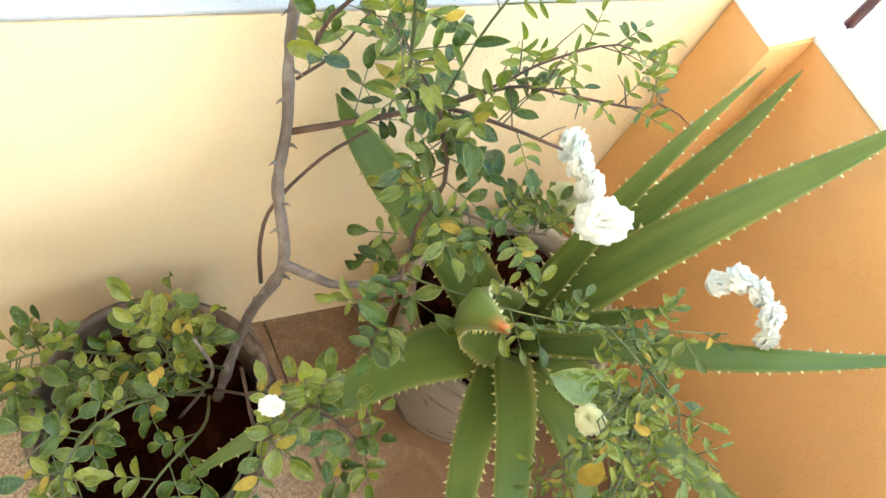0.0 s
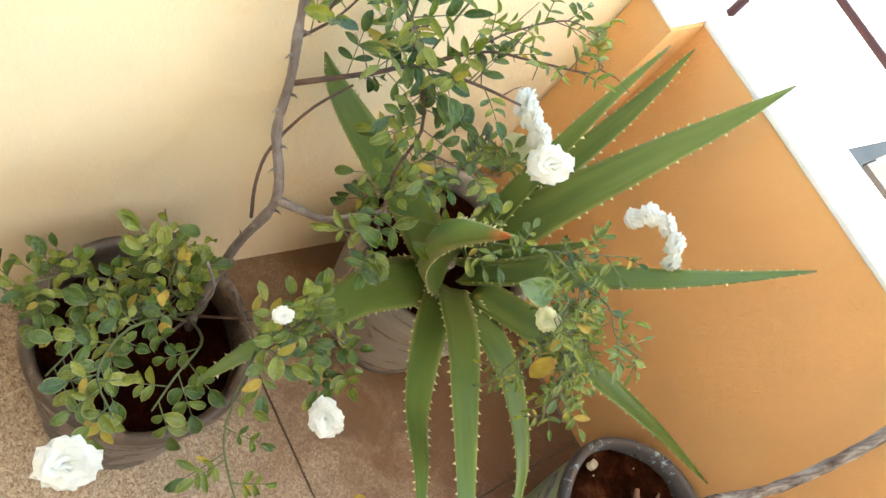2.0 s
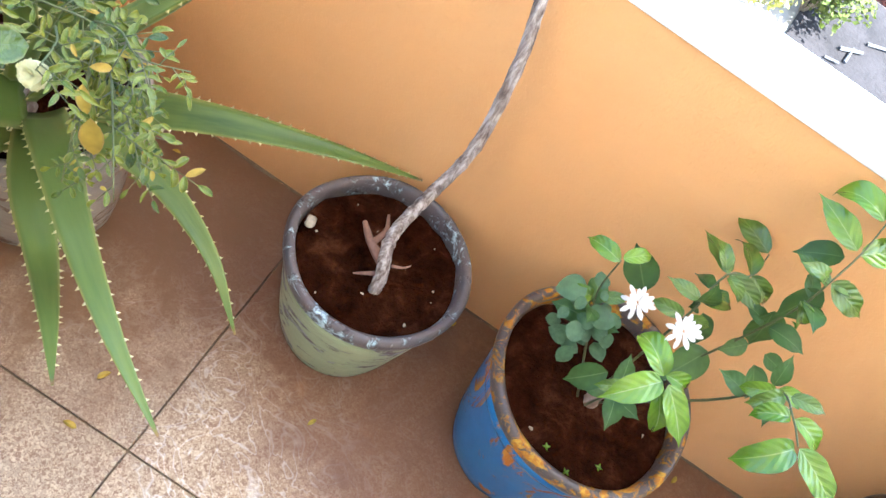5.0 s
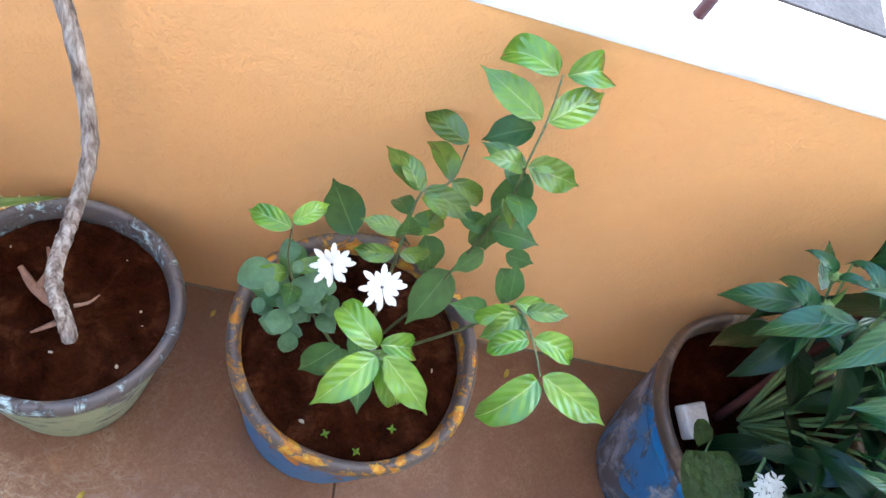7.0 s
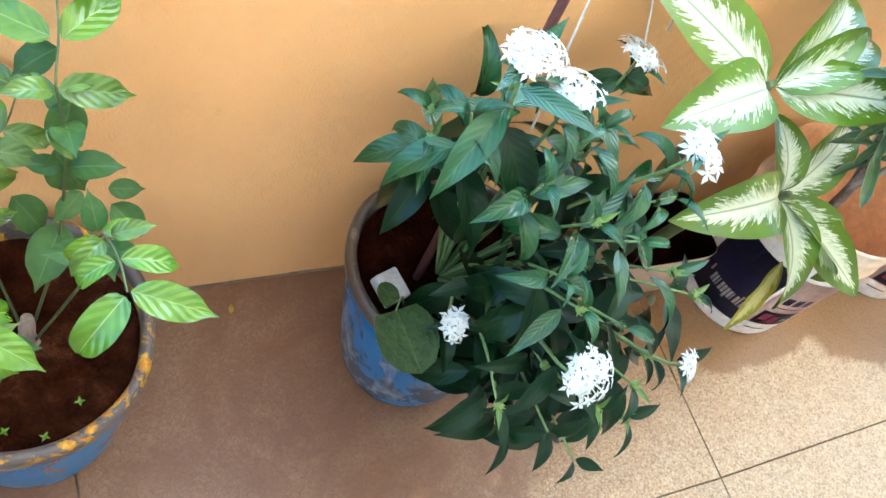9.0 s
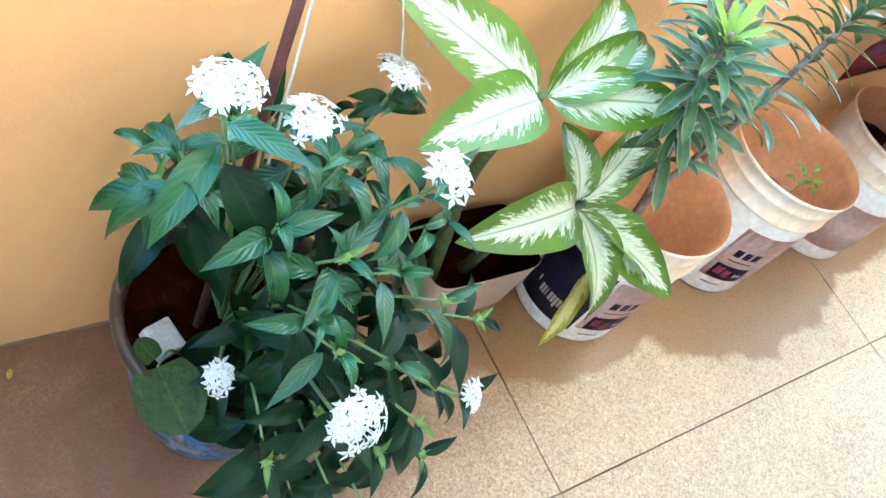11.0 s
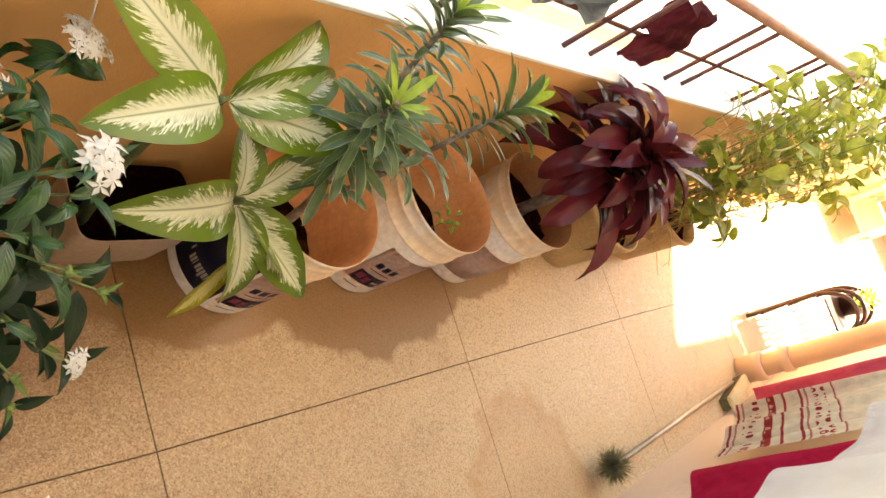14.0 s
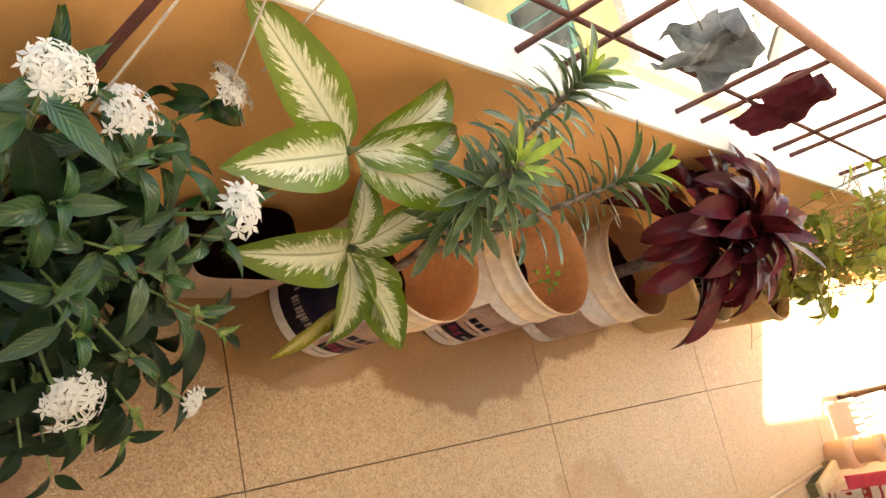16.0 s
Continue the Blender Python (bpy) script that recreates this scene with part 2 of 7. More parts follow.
def leaf_mat(name, a, b2, edge=None, vein=None, gloss=0.4, rib_lines=0.0, thin=0.25, tip=None, splash=None, rib=0.2, shine=0.2, streak=None, crinkle=0.15, tip_at=0.90, pleat=0.3):
    """Leaf: uv x runs across (0.5 is the midrib), uv y from base to tip."""
    m, n, l, b = material(name, gloss, 0.0, shine)
    uv = n.new("ShaderNodeUVMap")
    sep = n.new("ShaderNodeSeparateXYZ")
    l.new(uv.outputs[0], sep.inputs[0])
    off = math_node(n, l, "ABSOLUTE", math_node(n, l, "SUBTRACT", sep.outputs[0], 0.5))
    v = coords(n, l)
    c = mix(n, l, rand(n), a, b2)
    nz = noise_tex(n, l, v, 3.0, 2.0, 0.5)
    c = mix(n, l, 1.0, c, ramp(n, l, nz, [(0.3, (0.75, 0.75, 0.75)), (0.7, (1.2, 1.2, 1.2))]), "MULTIPLY")
    if streak:
        sv = n.new("ShaderNodeCombineXYZ")
        l.new(math_node(n, l, "MULTIPLY", sep.outputs[0], 3.0), sv.inputs[0])
        l.new(math_node(n, l, "MULTIPLY", sep.outputs[1], 3.5), sv.inputs[1])
        l.new(math_node(n, l, "MULTIPLY", rand(n), 30.0), sv.inputs[2])
        c = mix(n, l, ramp(n, l, noise_tex(n, l, sv.outputs[0], 1.0, 4.0, 0.6), [(0.35, (0, 0, 0)), (0.7, (0.55,) * 3)]), c, streak)
        c = mix(n, l, ramp(n, l, off, [(0.36, (0, 0, 0)), (0.5, (0.6,) * 3)]), c, streak)
    lines = None
    if rib_lines:
        s = math_node(n, l, "SUBTRACT", sep.outputs[1], math_node(n, l, "MULTIPLY", off, 0.55))
        lines = math_node(n, l, "PINGPONG", math_node(n, l, "MULTIPLY", s, rib_lines), 0.5)
        c = mix(n, l, ramp(n, l, lines, [(0.0, (rib,) * 3), (0.22, (0, 0, 0))]), c, tuple(x * 0.5 for x in a))
    if splash:
        # cream centre feathering out along the side veins, broken by green flecks
        run = math_node(n, l, "SUBTRACT", sep.outputs[1], math_node(n, l, "MULTIPLY", off, 0.5))
        st = n.new("ShaderNodeCombineXYZ")
        l.new(math_node(n, l, "MULTIPLY", off, 3.5), st.inputs[0])
        l.new(math_node(n, l, "MULTIPLY", run, 19.0), st.inputs[1])
        side_ = math_node(n, l, "GREATER_THAN", sep.outputs[0], 0.5)
        l.new(math_node(n, l, "ADD", math_node(n, l, "MULTIPLY", rand(n), 40.0), math_node(n, l, "MULTIPLY", side_, 7.0)), st.inputs[2])
        fe = noise_tex(n, l, st.outputs[0], 1.3, 4.0, 0.65, 0.2)
        reach = math_node(n, l, "ADD", math_node(n, l, "MULTIPLY", off, 2.0), math_node(n, l, "MULTIPLY", math_node(n, l, "POWER", sep.outputs[1], 5.0), 0.8))
        k = math_node(n, l, "ADD", reach, math_node(n, l, "MULTIPLY", math_node(n, l, "SUBTRACT", fe, 0.5), 1.9))
        cr = ramp(n, l, k, [(0.53, (1, 1, 1)), (0.62, (0, 0, 0))])
        st2 = n.new("ShaderNodeCombineXYZ")
        l.new(math_node(n, l, "MULTIPLY", off, 7.0), st2.inputs[0])
        l.new(math_node(n, l, "MULTIPLY", run, 48.0), st2.inputs[1])
        l.new(side_, st2.inputs[2])
        spk = ramp(n, l, noise_tex(n, l, st2.outputs[0], 1.0, 3.0, 0.6), [(0.46, (0, 0, 0)), (0.55, (1, 1, 1))])
        spk = math_node(n, l, "MULTIPLY", spk, ramp(n, l, off, [(0.06, (0.05,) * 3), (0.30, (0.95,) * 3)]))
        cr = math_node(n, l, "MULTIPLY", cr, math_node(n, l, "SUBTRACT", 1.0, spk))
        c = mix(n, l, cr, c, splash)
    if vein:
        w = 0.03
        c = mix(n, l, ramp(n, l, off, [(0.0, (0.8,) * 3), (w, (0, 0, 0))]), c, vein)
    if edge:
        c = mix(n, l, ramp(n, l, off, [(0.40, (0, 0, 0)), (0.485, (1, 1, 1))]), c, edge)
    if tip:
        c = mix(n, l, ramp(n, l, sep.outputs[1], [(tip_at, (0, 0, 0)), (tip_at + 0.08 * (1 - tip_at) / 0.10, (1, 1, 1))]), c, tip)
    l.new(c, b.inputs["Base Color"])
    hgt = lines if lines is not None else noise_tex(n, l, v, 7.0, 3.0, 0.5)
    bump(n, l, hgt, pleat if rib_lines else crinkle, 0.02 if crinkle > 0.2 else 0.005, b)
    if thin:
        tr = n.new("ShaderNodeBsdfTranslucent")
        l.new(mix(n, l, 1.0, c, (1.15, 1.25, 0.55), "MULTIPLY"), tr.inputs[0])
        ms = n.new("ShaderNodeMixShader")
        ms.inputs[0].default_value = thin
        l.new(b.outputs[0], ms.inputs[1])
        l.new(tr.outputs[0], ms.inputs[2])
        l.new(ms.outputs[0], n["Material Output"].inputs[0])
    return m


ORANGE = wall_paint("orange_wall_paint", (0.76, 0.41, 0.165), (0.82, 0.47, 0.205), (0.55, 0.28, 0.12))
# apricot lightened to stand for the strong light on the end wall
APRICOT_LIT = wall_paint("lit_apricot_paint", (0.88, 0.69, 0.44), (0.91, 0.74, 0.49), (0.62, 0.42, 0.26))
WHITE = wall_paint("white_ledge_paint", (0.78, 0.76, 0.72), (0.86, 0.85, 0.82), (0.50, 0.47, 0.42))
# ledge white greyed down to carry the shade on the end ledge
SHADED_WHITE = wall_paint("shaded_ledge_paint", (0.36, 0.36, 0.37), (0.46, 0.46, 0.47), (0.24, 0.23, 0.22))
PEACH = wall_paint("peach_wall_paint", (0.85, 0.68, 0.52), (0.89, 0.74, 0.59), (0.60, 0.45, 0.33))
CEIL = wall_paint("ceiling_paint", (0.66, 0.65, 0.62), (0.72, 0.71, 0.68), (0.48, 0.46, 0.43))
TERRAZZO = terrazzo()
GROUT = mottled("joint_dirt", [(0.3, (0.13, 0.09, 0.055)), (0.7, (0.24, 0.17, 0.10))], rough=0.9)
SOIL = mottled("dark_red_soil", [(0.3, (0.010, 0.0026, 0.0012)), (0.52, (0.030, 0.0092, 0.0040)), (0.70, (0.075, 0.027, 0.013)), (0.85, (0.15, 0.065, 0.033))], 22.0, 160.0, 1.0, 1.0, 0.012, 0.0)
# the same soil darkened for the shade inside the leafy pots and tub
SHADED_SOIL = mottled("shaded_soil", [(0.3, (0.008, 0.0018, 0.0008)), (0.55, (0.018, 0.0042, 0.0016)), (0.8, (0.042, 0.013, 0.006))], 22.0, 160.0, 1.0, 1.0, 0.012, 0.0)
RAIL = mottled("brown_rail_paint", [(0.3, (0.075, 0.020, 0.018)), (0.7, (0.13, 0.042, 0.035))], 20.0, 200.0, 0.5, 0.3)

# ---- building tools ----
def link_mesh(name, bm, mat, smooth=True):
    me = bpy.data.meshes.new(name)
    bm.to_mesh(me)
    bm.free()
    if smooth:
        me.polygons.foreach_set("use_smooth", [True] * len(me.polygons))
    for x in mat if isinstance(mat, (list, tuple)) else [mat]:
        me.materials.append(x)
    return me


def thing(name, at, label, category, group="", kind=""):
    ob = new(name)
    ob.empty_display_size = 0.05
    ob.location = at
    return tagged(ob, label, category, group, kind)


def origin(ob):
    o = Vector((0, 0, 0))
    while ob is not None:
        o = o + Vector(ob.location)
        ob = ob.parent
    return o


def hang(ob, parent, m=None):
    """Puts ob, whose mesh (moved by m) is in world metres, under parent."""
    ob.parent = parent
    ob.matrix_basis = Matrix.Translation(-origin(parent)) @ (m or Matrix.Identity(4))
    return ob


def part(name, bm, mat, parent, label="", smooth=True):
    ob = hang(new(name, link_mesh(name, bm, mat, smooth)), parent)
    return tagged(ob, label)


def piece(name, me, m, parent):
    return hang(new(name, me), parent, m)


def box(bm, a, b, bevel=0.0):
    lo, hi = Vector(a), Vector(b)
    r = bmesh.ops.create_cube(bm, size=1.0, matrix=Matrix.Translation((lo + hi) / 2) @ Matrix.Diagonal((*(hi - lo), 1)))
    if bevel:
        es = {e for v in r["verts"] for e in v.link_edges}
        bmesh.ops.bevel(bm, geom=list(es), offset=bevel, segments=2, affect="EDGES", profile=0.5)
    return bm


def boxed(a, b, bevel=0.0):
    return box(bmesh.new(), a, b, bevel)


def structure(name, bm, mat, label, category, smooth=False):
    ob = new(name, link_mesh(name, bm, mat, smooth))
    return tagged(ob, label, category, "", "structure")


def lathe(profile, at=(0, 0, 0), seg=48, wobble=0.0, seed=0, caps=True):
    """Turns (radius, height) pairs round a vertical axis; wobble dents it a little."""
    bm = bmesh.new()
    rings = []
    c = Vector(at)
    for r, z in profile:
        ring = []
        for i in range(seg):
            a = 2 * math.pi * i / seg
            k = 1.0 + wobble * noise.noise((math.cos(a) * 1.5 + seed, math.sin(a) * 1.5, z * 6.0 + seed))
            dz = wobble * 0.06 * noise.noise((math.cos(a) * 2 + seed * 3, math.sin(a) * 2, 5.0)) if r > 0.02 else 0.0
            ring.append(bm.verts.new(c + Vector((r * k * math.cos(a), r * k * math.sin(a), z + dz))))
        rings.append(ring)
    for lo, hi in zip(rings, rings[1:]):
        for i in range(seg):
            j = (i + 1) % seg
            bm.faces.new((lo[i], lo[j], hi[j], hi[i]))
    if caps and profile[0][0] > 1e-4:
        bm.faces.new(list(reversed(rings[0])))
    if caps and profile[-1][0] > 1e-4:
        bm.faces.new(rings[-1])
    return bm


def spline(pts, n):
    """A smooth run of n points through pts (Catmull-Rom)."""
    p = [Vector(q) for q in pts]
    p = [p[0] * 2 - p[1], *p, p[-1] * 2 - p[-2]]
    out = []
    m = len(p) - 3
    for k in range(n):
        u = m * k / (n - 1)
        i = min(int(u), m - 1)
        t = u - i
        a, b, c, d = p[i : i + 4]
        out.append(0.5 * (2 * b + (c - a) * t + (2 * a - 5 * b + 4 * c - d) * t * t + (3 * b - a - 3 * c + d) * t**3))
    return out


def tube(bm, pts, r0, r1, seg=8, knots=0.0, seed=0):
    pts = [Vector(p) for p in pts]
    rings = []
    n = len(pts)
    side = None
    for i, p in enumerate(pts):
        d = (pts[min(i + 1, n - 1)] - pts[max(i - 1, 0)]).normalized()
        if side is None:
            side = d.cross(Vector((0.3, 0.2, 1))).normalized()
        side = (side - d * side.dot(d)).normalized()
        up = d.cross(side)
        r = r0 + (r1 - r0) * i / (n - 1)
        r *= 1 + knots * noise.noise((i * 0.9 + seed * 7.1, seed, 0))
        rings.append([bm.verts.new(p + (side * math.cos(a) + up * math.sin(a)) * r) for a in (2 * math.pi * k / seg for k in range(seg))])
    for lo, hi in zip(rings, rings[1:]):
        for k in range(seg):
            j = (k + 1) % seg
            bm.faces.new((lo[k], lo[j], hi[j], hi[k]))
    bm.faces.new(list(reversed(rings[0])))
    bm.faces.new(rings[-1])
    return bm


def rod(a, b, r, seg=8):
    return tube(bmesh.new(), [a, b], r, r, seg)


def heading(base, along, facing):
    """A frame at base whose y runs along and whose z faces as near as can be to facing."""
    y = Vector(along).normalized()
    x = y.cross(Vector(facing))
    if x.length < 1e-4:
        x = y.cross(Vector((0.31, 0.77, 0.2)))
    x.normalize()
    z = x.cross(y)
    m = Matrix((x, y, z)).transposed().to_4x4()
    m.translation = base
    return m


def blade(length, width, outline, fold=0.15, droop=0.2, nl=8, half=2, wave=0.0, seed=0, twist=0.0):
    """A leaf along +y from the origin, facing +z. outline(t) gives the half width from base to tip; fold raises the sides,
    droop bends the tip down, wave ruffles the sides."""
    bm = bmesh.new()
    uv = bm.loops.layers.uv.new("UVMap")
    rows = []
    pos, ang = Vector((0, 0, 0)), droop * 0.45
    for i in range(nl + 1):
        t = i / nl
        w = max(outline(t), 0.004) * width / 2
        row = []
        tw = twist * t
        for k in range(-half, half + 1):
            s = k / half
            z = abs(s) * w * fold + wave * w * math.sin(t * 15 + s * 2 + seed) * abs(s)
            x = s * w
            q = Vector((x * math.cos(tw) - z * math.sin(tw), 0, x * math.sin(tw) + z * math.cos(tw)))
            q = Vector((q.x, -q.z * math.sin(ang), q.z * math.cos(ang)))
            row.append((bm.verts.new(pos + q), (0.5 + 0.5 * s, t)))
        rows.append(row)
        a2 = droop * 0.45 - droop * 1.6 * t
        pos = pos + Vector((0, math.cos(a2), math.sin(a2))) * (length / nl)
        ang = a2
    for a, b in zip(rows, rows[1:]):
        for k in range(2 * half):
            q = [a[k], a[k + 1], b[k + 1], b[k]]
            f = bm.faces.new([v for v, _ in q])
            for loop, (_, c) in zip(f.loops, q):
                loop[uv].uv = c
    return bm


def oval(t):
    return math.sin(math.pi * min(1.0, t ** 0.85)) ** 0.75 if 0 < t < 1 else 0.02



def strap(t):
    return min(1.0, 0.45 + 2.2 * t) * (1 - max(0.0, (t - 0.72) / 0.28) ** 1.8) if t < 1 else 0.02


def leaf_meshes(name, mat, count, **kw):
    """A few variants of one leaf, each of unit length."""
    out = []
    for i in range(count):
        k = dict(kw)
        k["fold"] = kw.get("fold", 0.15) * (0.6 + 0.5 * i)
        k["droop"] = kw.get("droop", 0.2) * (0.4 + 0.6 * i)
        out.append(link_mesh(name, blade(1.0, seed=i * 2.1, twist=0.15 * (i - 1), **k), mat))
    return out


def put_leaf(meshes, name, base, along, facing, size, parent, rng, width=1.0):
    m = heading(base, along, facing) @ Matrix.Diagonal((size * width, size, size, 1))
    return piece(name, rng.choice(meshes), m, parent)

# ---- the balcony ----
LEDGE = 0.687


def end_wall_x(y):
    return -0.512 + 0.114 * y


def prism(corners, z0, z1, bevel=0.0):
    bm = bmesh.new()
    lo = [bm.verts.new((x, y, z0)) for x, y in corners]
    f = bm.faces.new(lo)
    r = bmesh.ops.extrude_face_region(bm, geom=[f])
    bmesh.ops.translate(bm, verts=[v for v in r["geom"] if isinstance(v, bmesh.types.BMVert)], vec=(0, 0, z1 - z0))
    bmesh.ops.recalc_face_normals(bm, faces=bm.faces)
    if bevel:
        bmesh.ops.bevel(bm, geom=list(bm.edges), offset=bevel, segments=2, affect="EDGES", profile=0.5)
    return bm


FAR = 9.6
structure("wall_pier", prism([(end_wall_x(-0.072), -0.072), (-0.450, -0.072), (-0.450, 0.105), (end_wall_x(0.105), 0.105)], -0.25, LEDGE - 0.009), ORANGE,
          "narrow orange plaster pier in the balcony corner", "wall")
structure("wall_end", prism([(end_wall_x(0.105) - 0.122, 0.105), (end_wall_x(0.105) - 0.002, 0.105), (end_wall_x(-1.3), -1.3), (end_wall_x(-1.3) - 0.12, -1.3)], -0.25, LEDGE - 0.009), APRICOT_LIT,
          "low apricot plaster wall closing the balcony's end, paled for the light on it", "wall")


def rising(y0, y1, z0, bevel=0.0):
    """A run along the parapet whose top climbs a little over its first metre and a half."""
    bm = prism([(-0.452, y0), (0.95, y0), (FAR, y0), (FAR, y1), (0.95, y1), (-0.452, y1)], z0, LEDGE - (0.010 if bevel == 0 else 0.0), bevel)
    for v in bm.verts:
        if v.co.z > 0.5:
            v.co.z += 0.016 * min(max((v.co.x + 0.45) / 1.4, 0.0), 1.0)
    return bm


structure("wall_parapet", rising(0.0, 0.102, -0.25), ORANGE,
          "orange painted plaster parapet wall along the balcony", "wall")
structure("ledge_parapet", rising(-0.003, 0.104, LEDGE - 0.0096, 0.002), WHITE,
          "white painted ledge capping the parapet", "ledge")
structure("ledge_pier", prism([(end_wall_x(-0.075), -0.075), (-0.453, -0.075), (-0.453, 0.120), (end_wall_x(0.120), 0.120)], LEDGE - 0.008, LEDGE - 0.001, 0.002), WHITE,
          "white painted cap of the corner pier", "ledge")
structure("ledge_end", prism([(end_wall_x(0.120) - 0.14, 0.120), (end_wall_x(0.120) - 0.002, 0.120), (end_wall_x(-1.3) - 0.002, -1.3), (end_wall_x(-1.3) - 0.14, -1.3)], LEDGE - 0.008, LEDGE - 0.002, 0.002), SHADED_WHITE,
          "weathered white ledge capping the end wall, greyed for the shade on it", "ledge")
# house side: an unseen court added to let skylight in, then a plain wall
structure("wall_house", prism([(0.72, -1.125), (0.72, -1.40), (6.2, -1.40), (6.2, -0.935)], -0.25, 3.199), PEACH, "plain peach painted house wall", "wall")
structure("wall_court_back", boxed((-1.2, -3.95, -0.25), (1.02, -3.80, 3.199)), PEACH, "unseen back wall of the added light court", "wall")
structure("wall_court_side", boxed((-0.15, -3.798, -0.25), (0.0, -1.302, 3.199)), PEACH, "unseen side wall of the added light court", "wall")
structure("wall_court_far", boxed((0.87, -3.798, -0.25), (1.02, -1.402, 6.5)), PEACH, "unseen tall wall keeping sun out of the added light court", "wall")
structure("wall_house_near", boxed((-0.9, -1.45, -0.25), (-0.152, -1.302, 3.199)), PEACH, "unseen wall narrowing the added light court", "wall")
structure("court_floor", boxed((-1.2, -3.798, -0.25), (0.868, -1.602, -0.004)), PEACH, "unseen floor of the added light court", "floor")
# unseen slab, its slanted end cut so the sun patch falls right
structure("ceiling", prism([(-1.0, -1.3), (0.72, -1.3), (0.72, -1.6), (6.56, -1.6), (6.56, -0.80), (5.81, -0.76), (6.46, 0.05), (-1.0, 0.05)], 3.20, 3.35), CEIL, "unseen ceiling slab added to shade the balcony and bound the sun patch", "ceiling")
structure("wall_far", boxed((FAR, -1.3, -0.25), (FAR + 0.15, 0.12, 1.1)), ORANGE, "orange wall at the far end of the balcony", "wall")
floor = structure("floor", boxed((-0.9, -1.6, -0.25), (FAR, 0.0, -0.006)), GROUT, "terrazzo balcony floor in large panels with thin dark joints", "floor")

# soil packed in a crumbly line along the foot of the parapet
bm = bmesh.new()
n_ = 420
rows = []
for i in range(n_ + 1):
    x = -0.44 + 3.3 * i / n_
    w = 0.003 + 0.007 * max(0.0, noise.noise((x * 9, 3.0, 0))) + 0.003 * noise.noise((x * 40, 7.0, 0))
    h = 0.0025 + 0.005 * max(0.0, noise.noise((x * 12, 1.0, 4.0)))
    rows.append([bm.verts.new(p) for p in ((x, -0.0006, 0.001 + h), (x, -0.0006 - w * 0.5, 0.001 + h * 0.7), (x, -0.0006 - w, 0.0006))])
for a, b in zip(rows, rows[1:]):
    for k in range(2):
        bm.faces.new((a[k], a[k + 1], b[k + 1], b[k]))
structure("trim", bm, GROUT, "thin crumbly line of soil along the parapet's foot", "trim")

# ---- pots ----
GREY_POT = peeled("grey_brown_pot", (0.12, 0.09, 0.075), (0.13, 0.105, 0.09), (0.22, 0.19, 0.16), 0.5)
ALOE_POT = peeled("stained_white_pot", (0.31, 0.265, 0.21), (0.18, 0.115, 0.08), (0.40, 0.31, 0.24), 0.55, 7.0, (1, 1, 2.5))
GREEN_POT = peeled("flaking_green_pot", (0.33, 0.40, 0.24), (0.16, 0.13, 0.14), (0.36, 0.40, 0.44), 0.56, 11.0, (1, 1, 2.2))
DARK_RIM = peeled("dark_earthy_rim", (0.075, 0.050, 0.034), (0.12, 0.080, 0.052), (0.20, 0.15, 0.11), 0.55, 14.0, (1, 1, 1))
BLUE_POT = peeled("blue_pot_paint", (0.020, 0.17, 0.40), (0.42, 0.12, 0.012), (0.52, 0.25, 0.02), 0.575, 9.0)
RUST_RIM = peeled("rusty_rim", (0.095, 0.075, 0.066), (0.36, 0.14, 0.012), (0.50, 0.29, 0.03), 0.53, 26.0, (1, 1, 1))
WORN_BLUE = peeled("worn_blue_grey_pot", (0.020, 0.14, 0.34), (0.085, 0.080, 0.088), (0.26, 0.28, 0.32), 0.49, 9.0, (1, 1, 0.5))
GREY_RIM = peeled("grey_violet_rim", (0.105, 0.090, 0.088), (0.065, 0.052, 0.048), (0.46, 0.60, 0.64), 0.55, 22.0, (1, 1, 1))


def pot(parent, at, r, h, base_r, body_mat, rim_mat, soil, seed, lip=0.012, roll=0.028):
    """A round tub with a thick rolled rim, hollow down to the soil."""
    x, y = at
    out = [(base_r * 0.9, 0.0), (base_r, 0.006)]
    for k in range(1, 9):
        t = k / 8
        out.append((base_r + (r - lip * 0.6 - base_r) * t ** 0.8, 0.006 + (h - roll - 0.006) * t))
    body = out + [(r - lip - 0.004, h - roll), (r - lip - 0.006, soil - 0.03), (0.0, soil - 0.03)]
    part("pot_body", lathe(body, (x, y, 0), 56, 0.03, seed), body_mat, parent)
    rim = [(r - lip * 0.55, h - roll - 0.002), (r - 0.001, h - roll + 0.006), (r, h - 0.010), (r - 0.004, h - 0.002), (r - lip * 0.7, h),
           (r - lip * 1.25, h - 0.006), (r - lip * 1.5, h - roll * 0.9), (r - lip * 1.4, soil - 0.02), (r - lip * 0.9, soil - 0.02)]
    bm = lathe(rim, (x, y, 0), 64, 0.03, seed, False)
    part("rim", bm, rim_mat, parent)
    earth(parent, (x, y), r - lip * 1.2, soil, seed)


